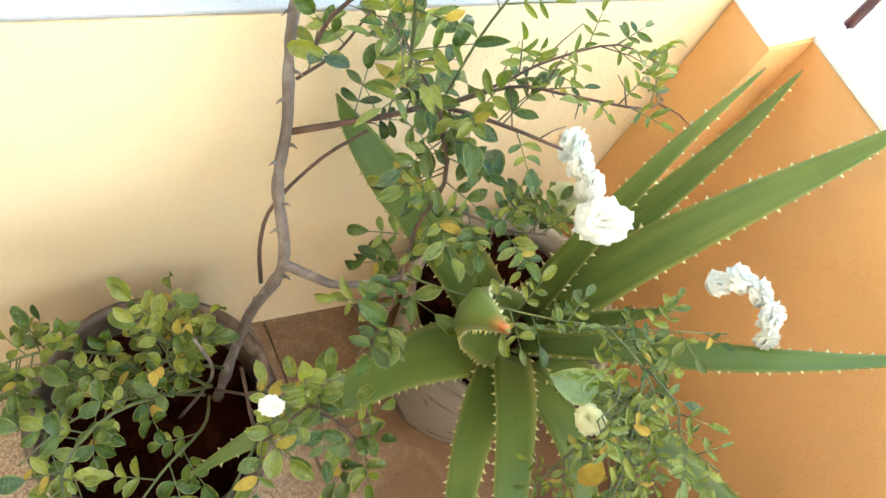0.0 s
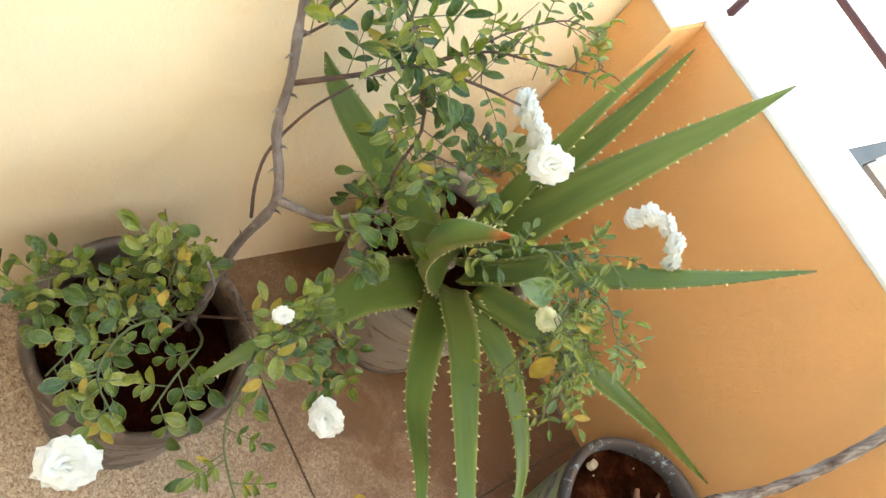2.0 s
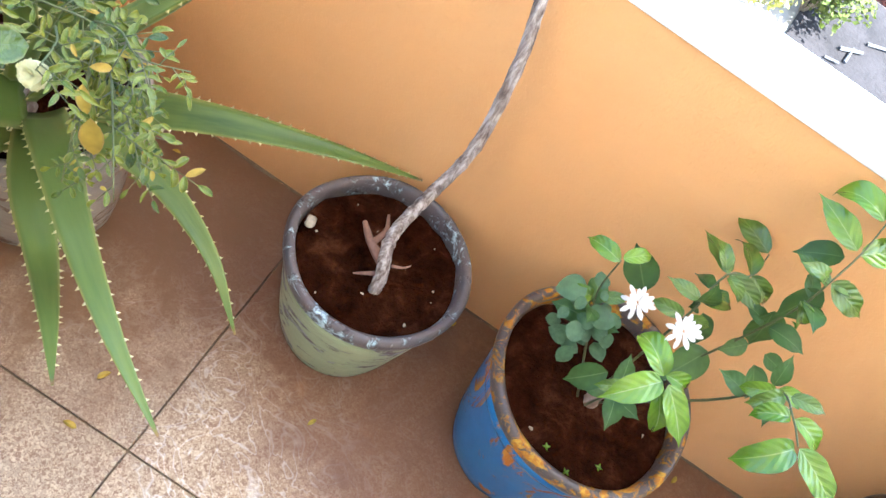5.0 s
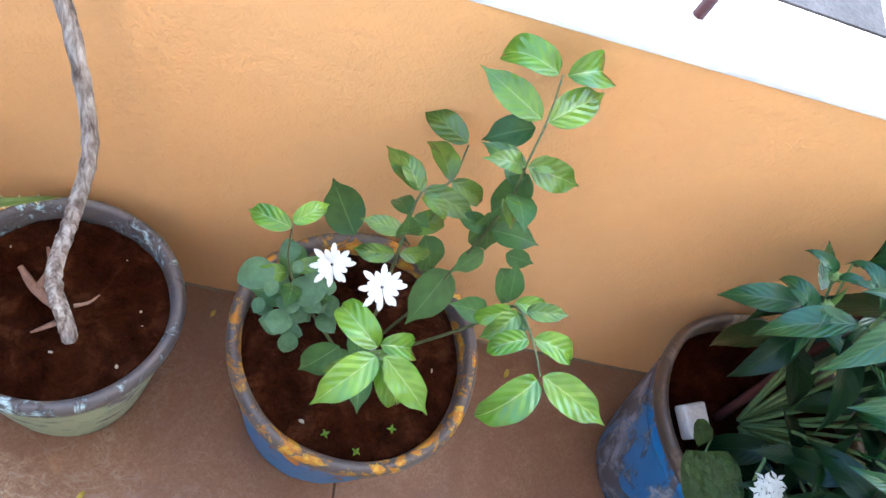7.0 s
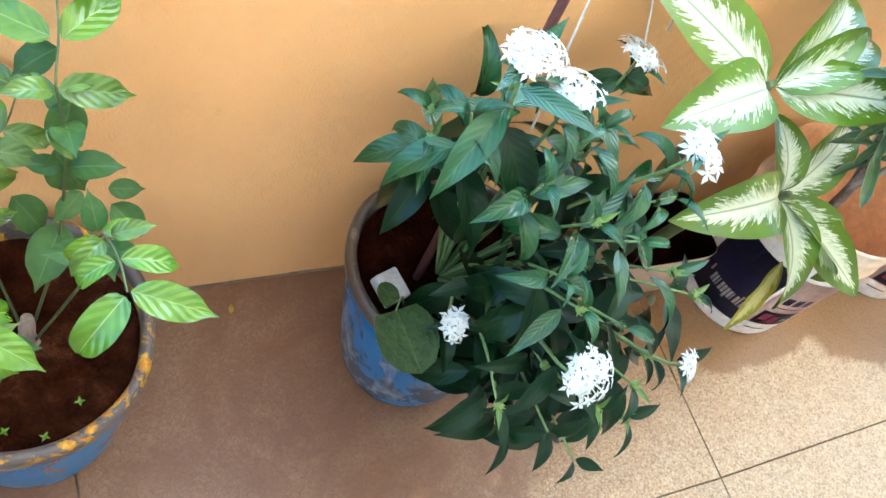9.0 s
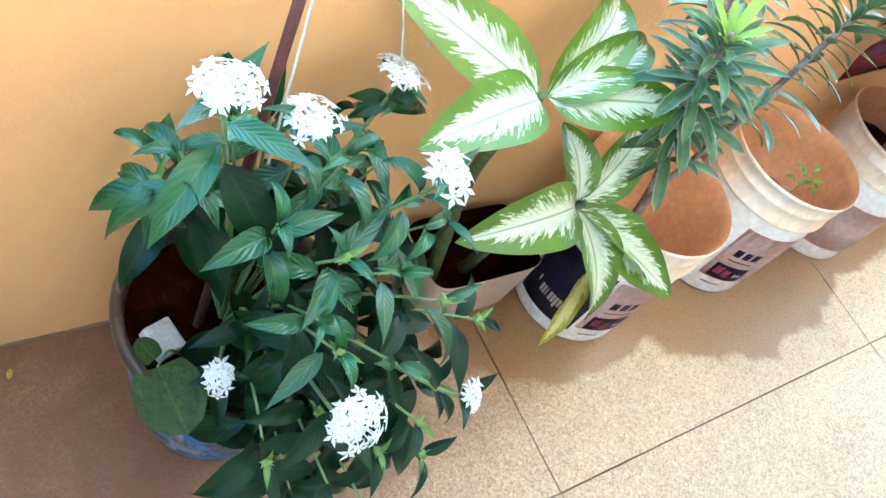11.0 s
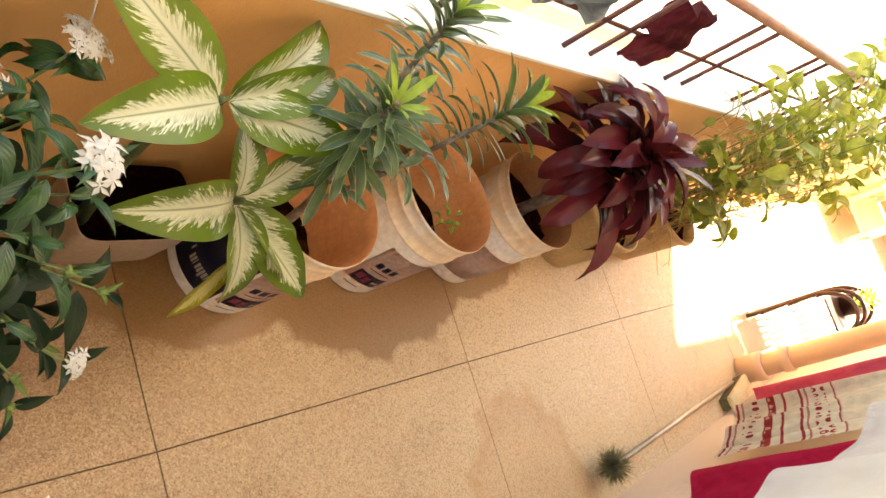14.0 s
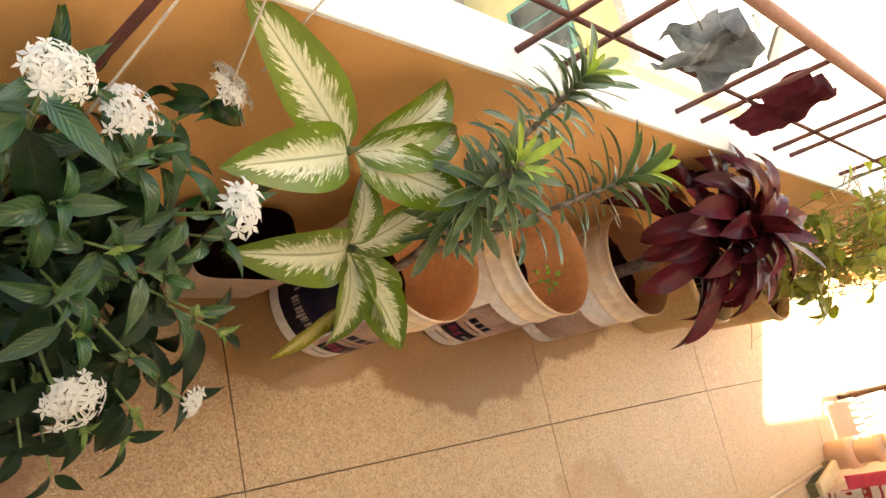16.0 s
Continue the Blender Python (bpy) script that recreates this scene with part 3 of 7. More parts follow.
def earth(parent, at, r, z, seed):
    """A lumpy disc of soil."""
    bm = bmesh.new()
    rows, seg = 9, 40
    c = Vector((*at, z))
    mid = bm.verts.new(c + Vector((0, 0, 0.006)))
    last = None
    for i in range(1, rows + 1):
        rr = r * i / rows
        ring = []
        for k in range(seg):
            a = 2 * math.pi * k / seg
            p = Vector((rr * math.cos(a), rr * math.sin(a), 0))
            q = p * 22 + Vector((seed * 5, 0, 0))
            p.z = 0.010 * noise.noise(q) + 0.006 * noise.noise(q * 2.7) + 0.004 * noise.noise(q * 6.0)
            ring.append(bm.verts.new(c + p))
        for k in range(seg):
            j = (k + 1) % seg
            bm.faces.new((mid, ring[k], ring[j]) if last is None else (last[k], ring[k], ring[j], last[j]))
        last = ring
    part("soil", bm, SHADED_SOIL if seed in (1, 2, 5, 9) else SOIL, parent, "dark reddish-brown potting soil")


P_ROSE, P_ALOE, P_STICK, P_JAS, P_PEN = (-0.412, -0.713), (-0.384, -0.257), (0.108, -0.158), (0.451, -0.165), (1.000, -0.172)
rose = thing("potted_rose", (*P_ROSE, 0), "white rose bush with small leaves in a round grey-brown pot", "potted plant", "potted plants")
pot(rose, P_ROSE, 0.136, 0.27, 0.108, GREY_POT, DARK_RIM, 0.205, 1)
aloe = thing("potted_aloe", (*P_ALOE, 0), "large spiny green aloe in a stained whitish pot by the corner", "potted plant", "potted plants")
pot(aloe, P_ALOE, 0.150, 0.29, 0.108, ALOE_POT, ALOE_POT, 0.245, 2)
stick = thing("potted_stick", (*P_STICK, 0), "bare leaning stem in a flaking green-grey pot of red soil", "potted plant", "potted plants")
pot(stick, P_STICK, 0.137, 0.242, 0.098, GREEN_POT, GREY_RIM, 0.210, 3)
jasmine = thing("potted_jasmine", (*P_JAS, 0), "young white-flowered jasmine in a blue pot with rusty orange rim", "potted plant", "potted plants")
pot(jasmine, P_JAS, 0.153, 0.290, 0.102, BLUE_POT, RUST_RIM, 0.252, 4)
pentas = thing("potted_pentas", (*P_PEN, 0), "bushy pentas with white star flower heads in a worn blue-grey pot", "potted plant", "potted plants")
pot(pentas, P_PEN, 0.158, 0.30, 0.100, WORN_BLUE, DARK_RIM, 0.265, 5)


# ---- paint buckets ----
PLASTIC = mottled("white_bucket_plastic", [(0.30, (0.84, 0.66, 0.50)), (0.40, (0.90, 0.84, 0.79)), (0.7, (0.92, 0.90, 0.88))], 9.0, 60.0, 0.35, 0.05, 0.001, 0.5)
PLASTIC_STAINED = mottled("stained_bucket_collar", [(0.30, (0.86, 0.58, 0.32)), (0.50, (0.89, 0.72, 0.52)), (0.68, (0.91, 0.83, 0.74))], 11.0, 60.0, 0.38, 0.05, 0.001, 0.5, (1, 1, 0.6))
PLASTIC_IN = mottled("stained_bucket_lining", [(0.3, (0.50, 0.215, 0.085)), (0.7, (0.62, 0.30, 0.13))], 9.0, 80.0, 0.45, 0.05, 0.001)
PINK = mottled("pink_label", [(0.3, (0.95, 0.58, 0.50)), (0.62, (0.95, 0.74, 0.66))], 12.0, 80.0, 0.4, 0.05, 0.001)
NAVY = mottled("navy_label", [(0.3, (0.018, 0.016, 0.055)), (0.7, (0.03, 0.026, 0.085))], 12.0, 80.0, 0.35, 0.05, 0.001)
MAGENTA = mottled("magenta_label", [(0.3, (0.50, 0.06, 0.17)), (0.7, (0.60, 0.10, 0.22))], 12.0, 80.0, 0.4, 0.05, 0.001)


def patch(c, prof, a0, a1, z0, z1, out, n=14):
    """A label that lies on a bucket's side, from angle a0 to a1 (degrees) and height z0 to z1."""
    bm = bmesh.new()
    rows = []
    for z in (z0, (z0 + z1) / 2, z1):
        r = prof(z) + out
        rows.append([bm.verts.new((c[0] + r * math.cos(radians(a)), c[1] + r * math.sin(radians(a)), z)) for a in (a0 + (a1 - a0) * k / n for k in range(n + 1))])
    for lo, hi in zip(rows, rows[1:]):
        for k in range(n):
            bm.faces.new((lo[k], lo[k + 1], hi[k + 1], hi[k]))
    bmesh.ops.solidify(bm, geom=list(bm.faces), thickness=0.0006)
    return bm


def bucket(parent, c, soil, seed, r=0.142, h=0.355, rb=0.120):
    """A paint bucket: tapered side, a ribbed stained collar, a thin rolled lip and a stained lining."""
    def prof(z):
        return rb + (r - 0.006 - rb) * z / h

    low = [(rb - 0.008, 0.0), (rb - 0.002, 0.003), (rb, 0.009)] + [(prof(z), z) for z in (0.10, 0.20, h - 0.088)]
    part("bucket_body", lathe(low, (*c, 0), 56, 0.006, seed, False), PLASTIC, parent, "white plastic bucket side")
    up = [(prof(h - 0.088), h - 0.088), (prof(h) + 0.001, h - 0.085), (prof(h) + 0.001, h - 0.080), (prof(h) - 0.001, h - 0.077), (prof(h) - 0.001, h - 0.046),
          (prof(h) + 0.0005, h - 0.043), (prof(h) + 0.0005, h - 0.038), (prof(h) - 0.0008, h - 0.035), (prof(h) - 0.0003, h - 0.012), (r - 0.001, h - 0.009), (r, h - 0.003), (r - 0.002, h)]
    part("collar", lathe(up, (*c, 0), 56, 0.006, seed, False), PLASTIC_STAINED, parent, "ribbed collar stained peach by soil water")
    inner = [(r - 0.0021, h - 0.0001), (r - 0.005, h - 0.004), (prof(h - 0.03) - 0.004, h - 0.03), (prof(soil) - 0.005, soil - 0.02), (0.0, soil - 0.02)]
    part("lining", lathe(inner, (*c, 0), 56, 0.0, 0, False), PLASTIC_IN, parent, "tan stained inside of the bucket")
    earth(parent, c, prof(soil) - 0.004, soil, seed)
    return prof


B_DIEF, B_ONE, B_TWO, B_THREE = (1.492, -0.088), (1.752, -0.162), (2.162, -0.152), (2.565, -0.158)
euphorbia = thing("potted_euphorbia", (*B_ONE, 0), "narrow-leaved grey-green shrub in a white paint bucket", "potted plant", "potted plants")
prof_one = bucket(euphorbia, B_ONE, 0.16, 11)
weedpot = thing("potted_weed", (*B_TWO, 0), "small weed in a white and pink plastic paint bucket", "potted plant", "potted plants")
prof_two = bucket(weedpot, B_TWO, 0.19, 12)
maroon = thing("potted_maroon_plant", (*B_THREE, 0), "dark maroon strap-leaved rosette in a pink-white plastic bucket", "potted plant", "potted plants")
prof_three = bucket(maroon, B_THREE, 0.26, 13)

# ---- aloe ----
ALOE_LOOK = dict(gloss=0.30, shine=0.25, streak=(0.140, 0.172, 0.040), edge=(0.20, 0.21, 0.055), thin=0.0)
ALOE = leaf_mat("aloe_skin", (0.066, 0.104, 0.020), (0.095, 0.135, 0.030), tip=(0.20, 0.13, 0.05), tip_at=0.975, **ALOE_LOOK)
ALOE_YOUNG = leaf_mat("young_aloe_skin", (0.088, 0.132, 0.024), (0.110, 0.155, 0.032), tip=(0.40, 0.12, 0.035), tip_at=0.91, **ALOE_LOOK)
SPINE = mottled("aloe_spines", [(0.3, (0.55, 0.50, 0.22)), (0.7, (0.70, 0.62, 0.35))], rough=0.5)
WOOD = mottled("grey_brown_bark", [(0.3, (0.13, 0.085, 0.06)), (0.5, (0.24, 0.18, 0.14)), (0.7, (0.40, 0.34, 0.29))], 60.0, 240.0, 0.85, 0.8, 0.004, 0.2, (1, 1, 0.35))
DARK_TWIG = mottled("dark_twig", [(0.3, (0.055, 0.030, 0.020)), (0.7, (0.13, 0.075, 0.05))], 50.0, 200.0, 0.8, 0.5)
GREEN_STEM = mottled("green_stem", [(0.3, (0.10, 0.16, 0.05)), (0.7, (0.20, 0.26, 0.09))], 40.0, 200.0, 0.6, 0.2)


def succulent(path, width, thick, heart, n=22, seed=0):
    """A fleshy tapering leaf along path, hollowed above, rounded below, with a row of spines on each margin."""
    bm = bmesh.new()
    uv = bm.loops.layers.uv.new("UVMap")
    pts = spline(path, n + 1)
    rings = []
    sides = []
    for i, p in enumerate(pts):
        t = i / n
        d = (pts[min(i + 1, n)] - pts[max(i - 1, 0)]).normalized()
        up = Vector(heart) - p
        up = (up - d * up.dot(d)).normalized()
        x = d.cross(up).normalized()
        w = 1.04 * width / 2 * (0.82 + 0.35 * min(t / 0.15, 1.0) * 0.5) * max(1 - t ** 1.25, 0.0) + 0.0012
        h = thick * (1 - 0.85 * t)
        ring = []
        for s, q in ((-1, 0.0), (-0.6, 0.25), (0, 0.42), (0.6, 0.25), (1, 0.0), (0.7, 0.75), (0, 1.0), (-0.7, 0.75)):
            top = q < 0.5
            off = x * (s * w) - up * (h * (q * 0.9 if top else q * 1.1) + (0.0 if top else 0.12 * w))
            ring.append((bm.verts.new(p + off), (0.5 + 0.5 * s, t)))
        rings.append(ring)
        sides.append((p, x, w, d, up))
    for a, b in zip(rings, rings[1:]):
        for k in range(8):
            j = (k + 1) % 8
            q = (a[k], a[j], b[j], b[k])
            f = bm.faces.new([v for v, _ in q])
            for loop, (_, c) in zip(f.loops, q):
                loop[uv].uv = c
    bm.faces.new([v for v, _ in reversed(rings[0])])
    bm.faces.new([v for v, _ in rings[-1]])
    rng = random.Random(seed)
    length = sum((b - a).length for a, b in zip(pts, pts[1:]))
    count = int(length / 0.017)
    for side in (-1, 1):
        for k in range(count):
            u = (k + rng.uniform(0.2, 0.8)) / count * 0.96 * n
            i = min(int(u), n - 1)
            r = u - i
            p = sides[i][0].lerp(sides[i + 1][0], r)
            w = sides[i][2] * (1 - r) + sides[i + 1][2] * r
            _, x, _, d, up = sides[i]
            e = p + x * (side * w * 0.97)
            s = 0.0056 * (1 - 0.45 * u / n) * rng.uniform(0.7, 1.15)
            base = [bm.verts.new(e + d * (s * 0.55)), bm.verts.new(e - d * (s * 0.55)), bm.verts.new(e - up * (s * 0.5))]
            top = bm.verts.new(e + x * (side * s) + d * (s * 0.5))
            for q in ((0, 1), (1, 2), (2, 0)):
                f = bm.faces.new((base[q[0]], base[q[1]], top))
                f.material_index = 1
    bmesh.ops.recalc_face_normals(bm, faces=bm.faces)
    return bm


ABOVE = (-0.27, -0.40, 1.30)
ALOE_LEAVES = [
    # width, thickness, points from the crown to the tip, where the hollow side faces
    (0.052, 0.012, [(-0.325, -0.315, 0.300), (-0.250, -0.405, 0.335), (-0.180, -0.468, 0.350), (-0.110, -0.535, 0.415), (-0.053, -0.594, 0.461)], ABOVE),
    (0.054, 0.013, [(-0.322, -0.305, 0.312), (-0.235, -0.380, 0.385), (-0.149, -0.453, 0.426), (-0.050, -0.524, 0.446), (0.042, -0.574, 0.430)], ABOVE),
    (0.050, 0.012, [(-0.300, -0.285, 0.290), (-0.215, -0.290, 0.318), (-0.140, -0.306, 0.322), (-0.052, -0.340, 0.306), (0.020, -0.385, 0.262)], ABOVE),
    (0.058, 0.013, [(-0.310, -0.255, 0.290), (-0.200, -0.225, 0.345), (-0.105, -0.190, 0.366), (0.000, -0.138, 0.360), (0.097, -0.079, 0.330)], ABOVE),
    (0.050, 0.013, [(-0.320, -0.325, 0.380), (-0.260, -0.300, 0.485), (-0.191, -0.258, 0.582), (-0.142, -0.212, 0.655), (-0.101, -0.165, 0.726)], (-0.35, -0.40, 1.4)),
    (0.066, 0.014, [(-0.338, -0.300, 0.360), (-0.332, -0.235, 0.490), (-0.320, -0.150, 0.600), (-0.311, -0.065, 0.680), (-0.310, 0.006, 0.732)], (-0.2, -0.6, 1.2)),
    (0.036, 0.011, [(-0.350, -0.300, 0.370), (-0.368, -0.270, 0.500), (-0.392, -0.210, 0.620), (-0.415, -0.130, 0.705)], (-0.2, -0.6, 1.2)),
    (0.046, 0.011, [(-0.372, -0.265, 0.330), (-0.385, -0.165, 0.480), (-0.405, -0.080, 0.590), (-0.429, -0.016, 0.658)], (-0.2, -0.6, 1.2)),
    (0.082, 0.014, [(-0.370, -0.305, 0.310), (-0.430, -0.372, 0.410), (-0.490, -0.452, 0.506), (-0.530, -0.492, 0.560), (-0.545, -0.512, 0.600)], (-0.1, -0.4, 1.3)),
    (0.080, 0.014, [(-0.345, -0.325, 0.300), (-0.349, -0.395, 0.325), (-0.345, -0.470, 0.350), (-0.326, -0.548, 0.384), (-0.318, -0.640, 0.385), (-0.308, -0.726, 0.346)], ABOVE),
    (0.034, 0.009, [(-0.320, -0.295, 0.380), (-0.285, -0.265, 0.470), (-0.255, -0.240, 0.545)], (-0.35, -0.40, 1.4)),
    (0.032, 0.009, [(-0.330, -0.330, 0.400), (-0.285, -0.345, 0.500), (-0.245, -0.340, 0.590)], (-0.35, -0.30, 1.4)),
]
bm = bmesh.new()
tube(bm, spline([(-0.385, -0.285, 0.235), (-0.366, -0.298, 0.28), (-0.352, -0.305, 0.335)], 9), 0.026, 0.012, 10, 0.2)
part("stalk", bm, WOOD, aloe, "short brown woody aloe stalk")
for k, (w, th, run, face) in enumerate(ALOE_LEAVES):
    part("leaf", succulent(run, w, th, face, seed=k), [ALOE, SPINE], aloe)
# the youngest leaf, broad and cupped, its brown tip curling up
part("leaf", succulent([(-0.335, -0.305, 0.330), (-0.333, -0.385, 0.440), (-0.318, -0.450, 0.540), (-0.288, -0.505, 0.650), (-0.234, -0.564, 0.782)], 0.098, 0.024, (0.20, -0.30, 0.90), n=26, seed=40), [ALOE_YOUNG, SPINE], aloe)

# ---- bare leaning stem ----
STICK_BARK = mottled("black_and_pale_bark", [(0.32, (0.085, 0.062, 0.052)), (0.42, (0.21, 0.165, 0.14)), (0.53, (0.36, 0.31, 0.28)), (0.66, (0.58, 0.53, 0.49))], 150.0, 420.0, 0.9, 0.9, 0.004, 0.15, (1, 1, 0.13))
bm = bmesh.new()
tube(bm, spline([(0.128, -0.192, 0.190), (0.124, -0.186, 0.238), (0.106, -0.153, 0.285), (0.116, -0.104, 0.340), (0.130, -0.070, 0.430),
                 (0.118, -0.048, 0.560), (0.100, -0.034, 0.640), (0.082, -0.012, 0.700), (0.060, 0.010, 0.800), (0.030, 0.030, 0.930)], 90), 0.0098, 0.0062, 12, 0.22, 3)
part("stem", bm, STICK_BARK, stick, "gnarled bare grey stem leaning on the parapet")
bm = bmesh.new()
tube(bm, spline([(0.113, -0.170, 0.245), (0.085, -0.158, 0.252), (0.062, -0.135, 0.250)], 9), 0.0085, 0.0035, 8, 0.3, 1)
tube(bm, spline([(0.088, -0.158, 0.252), (0.094, -0.132, 0.258), (0.084, -0.108, 0.258)], 8), 0.0055, 0.002, 7, 0.2, 2)
tube(bm, spline([(0.116, -0.186, 0.236), (0.100, -0.196, 0.232), (0.090, -0.200, 0.226)], 6), 0.004, 0.0012, 6)
tube(bm, spline([(0.128, -0.168, 0.246), (0.143, -0.160, 0.246), (0.150, -0.146, 0.240)], 6), 0.0028, 0.0008, 6)
part("root", bm, mottled("pinkish_root", [(0.3, (0.15, 0.080, 0.055)), (0.7, (0.30, 0.175, 0.125))], 60.0, 200.0, 0.8), stick, "bare pinkish forked root above the soil")
CHIP = mottled("pale_chips", [(0.3, (0.24, 0.20, 0.14)), (0.7, (0.42, 0.37, 0.29))], 60.0, 200.0, 0.85)


def pebble(parent, at, size, seed, mat=None, name="pebble", label=""):
    bm = bmesh.new()
    bmesh.ops.create_icosphere(bm, subdivisions=2, radius=1.0)
    rng = random.Random(seed)
    k = [rng.uniform(0.6, 1.2) for _ in range(3)]
    for v in bm.verts:
        d = 1 + 0.45 * noise.noise(v.co * 1.6 + Vector((seed, 0, 0)))
        v.co = Vector(at) + Vector((v.co.x * k[0], v.co.y * k[1], v.co.z * k[2] * 0.6)) * size * d
    part(name, bm, mat or CHIP, parent, label, smooth=False)


pebble(stick, (0.000, -0.172, 0.229), 0.011, 3)
for k in range(9):
    a = k * 2.4
    pebble(stick, (0.108 + 0.095 * math.cos(a), -0.169 + (0.05 + 0.05 * (k % 2)) * math.sin(a), 0.226), 0.0010 + 0.0007 * (k % 3), k + 20)

# ---- jasmine ----
JAS = leaf_mat("jasmine_leaf", (0.080, 0.165, 0.010), (0.145, 0.250, 0.018), vein=(0.27, 0.36, 0.10), gloss=0.22, rib_lines=6.5, rib=0.06, pleat=0.26, thin=0.20, shine=0.6)
JAS_OLD = leaf_mat("dark_jasmine_leaf", (0.045, 0.092, 0.022), (0.070, 0.130, 0.032), vein=(0.13, 0.19, 0.07), gloss=0.38, rib_lines=5.0, rib=0.08, pleat=0.14, thin=0.15)
JAS_MIDDLE = leaf_mat("olive_jasmine_leaf", (0.070, 0.125, 0.014), (0.115, 0.180, 0.024), vein=(0.17, 0.23, 0.06), gloss=0.24, rib_lines=6.5, rib=0.06, pleat=0.26, thin=0.16, shine=0.55)
HOYA = leaf_mat("grey_green_round_leaf", (0.060, 0.110, 0.050), (0.085, 0.145, 0.068), gloss=0.4, thin=0.15)


def let_through(m, c, thin):
    """Lets a share of the light through a thin sheet, tinted c (a colour or a node's output)."""
    n, l = m.node_tree.nodes, m.node_tree.links
    tr = n.new("ShaderNodeBsdfTranslucent")
    if isinstance(c, bpy.types.NodeSocket):
        l.new(c, tr.inputs[0])
    else:
        tr.inputs[0].default_value = rgb(c)
    ms = n.new("ShaderNodeMixShader")
    ms.inputs[0].default_value = thin
    l.new(n["Principled BSDF"].outputs[0], ms.inputs[1])
    l.new(tr.outputs[0], ms.inputs[2])
    l.new(ms.outputs[0], n["Material Output"].inputs[0])
    return m


def petal_mat(name, a, b2, thin=0.55):
    """Thin petals that let light through."""
    return let_through(mottled(name, [(0.3, a), (0.7, b2)], 14.0, 120.0, 0.6, 0.1, 0.001), b2, thin)


PETAL = petal_mat("white_petal", (0.86, 0.86, 0.82), (0.92, 0.92, 0.89))
JAS_TALL = [
    (0.527, -0.049, 0.68, 0.464, -0.016, 0.665),
    (0.535, -0.048, 0.68, 0.599, -0.007, 0.665),
    (0.522, -0.082, 0.655, 0.464, -0.044, 0.66),
    (0.53, -0.079, 0.65, 0.587, -0.029, 0.655),
    (0.527, -0.071, 0.63, 0.486, -0.074, 0.6),
    (0.52, -0.114, 0.625, 0.482, -0.089, 0.615),
    (0.522, -0.112, 0.625, 0.587, -0.1, 0.6),
    (0.533, -0.101, 0.6, 0.516, -0.125, 0.55),
    (0.509, -0.134, 0.6, 0.542, -0.143, 0.565),
    (0.513, -0.119, 0.55, 0.537, -0.119, 0.48),
    (0.534, -0.119, 0.48, 0.506, -0.145, 0.47),
    (0.558, -0.118, 0.48, 0.593, -0.116, 0.47),
    (0.56, -0.124, 0.46, 0.591, -0.146, 0.42),
]
JAS_MID = [
    (0.447, -0.113, 0.55, 0.41, -0.06, 0.54),
    (0.473, -0.094, 0.55, 0.45, -0.034, 0.545),
    (0.491, -0.036, 0.54, 0.441, 0.007, 0.53),
    (0.474, -0.094, 0.55, 0.521, -0.097, 0.53),
    (0.448, -0.11, 0.55, 0.506, -0.121, 0.54),
    (0.44, -0.142, 0.52, 0.398, -0.135, 0.515),
    (0.442, -0.141, 0.52, 0.486, -0.111, 0.52),
    (0.437, -0.157, 0.5, 0.395, -0.157, 0.49),
    (0.442, -0.156, 0.5, 0.478, -0.142, 0.49),
    (0.472, -0.111, 0.47, 0.497, -0.127, 0.42),
    (0.336, -0.164, 0.52, 0.289, -0.147, 0.51),
    (0.336, -0.162, 0.525, 0.367, -0.136, 0.535),
    (0.405, -0.111, 0.44, 0.374, -0.043, 0.43),
    (0.513, -0.123, 0.43, 0.48, -0.179, 0.4),
]
JAS_LOW = [
    (0.426, -0.268, 0.53, 0.379, -0.224, 0.53),
    (0.428, -0.265, 0.53, 0.476, -0.254, 0.51),
    (0.425, -0.278, 0.535, 0.378, -0.325, 0.52),
    (0.432, -0.277, 0.535, 0.482, -0.309, 0.505),
    (0.43, -0.275, 0.52, 0.466, -0.306, 0.48),
    (0.54, -0.216, 0.55, 0.503, -0.228, 0.535),
    (0.543, -0.209, 0.55, 0.584, -0.206, 0.545),
    (0.547, -0.254, 0.575, 0.507, -0.266, 0.56),
    (0.552, -0.252, 0.575, 0.605, -0.257, 0.56),
    (0.549, -0.295, 0.59, 0.499, -0.337, 0.565),
    (0.554, -0.291, 0.59, 0.617, -0.316, 0.575),
    (0.409, -0.228, 0.42, 0.377, -0.246, 0.38),
]
JAS_ROUND = [
    (0.346, -0.171, 0.47, 0.336, -0.148, 0.47),
    (0.348, -0.183, 0.47, 0.355, -0.169, 0.47),
    (0.329, -0.18, 0.47, 0.298, -0.201, 0.46),
    (0.331, -0.194, 0.47, 0.33, -0.209, 0.46),
    (0.325, -0.206, 0.45, 0.32, -0.219, 0.44),
    (0.331, -0.228, 0.45, 0.359, -0.222, 0.44),
    (0.346, -0.197, 0.45, 0.385, -0.185, 0.45),
    (0.353, -0.204, 0.43, 0.374, -0.206, 0.42),
    (0.361, -0.214, 0.4, 0.359, -0.231, 0.38),
    (0.364, -0.177, 0.44, 0.375, -0.16, 0.44),
]


def pointed(t):
    tip = 1 - 0.55 * min(1.0, max(0.0, (t - 0.70) / 0.18))
    return math.sin(math.pi * t ** 0.72) ** 0.85 * tip if 0 < t < 1 else 0.012


jas_a = leaf_meshes("jasmine_leaf", JAS, 3, width=0.41, outline=pointed, fold=0.30, droop=0.85, nl=18, half=4, wave=0.10)
jas_m = leaf_meshes("olive_jasmine_leaf", JAS_MIDDLE, 3, width=0.41, outline=pointed, fold=0.30, droop=0.85, nl=18, half=4, wave=0.10)
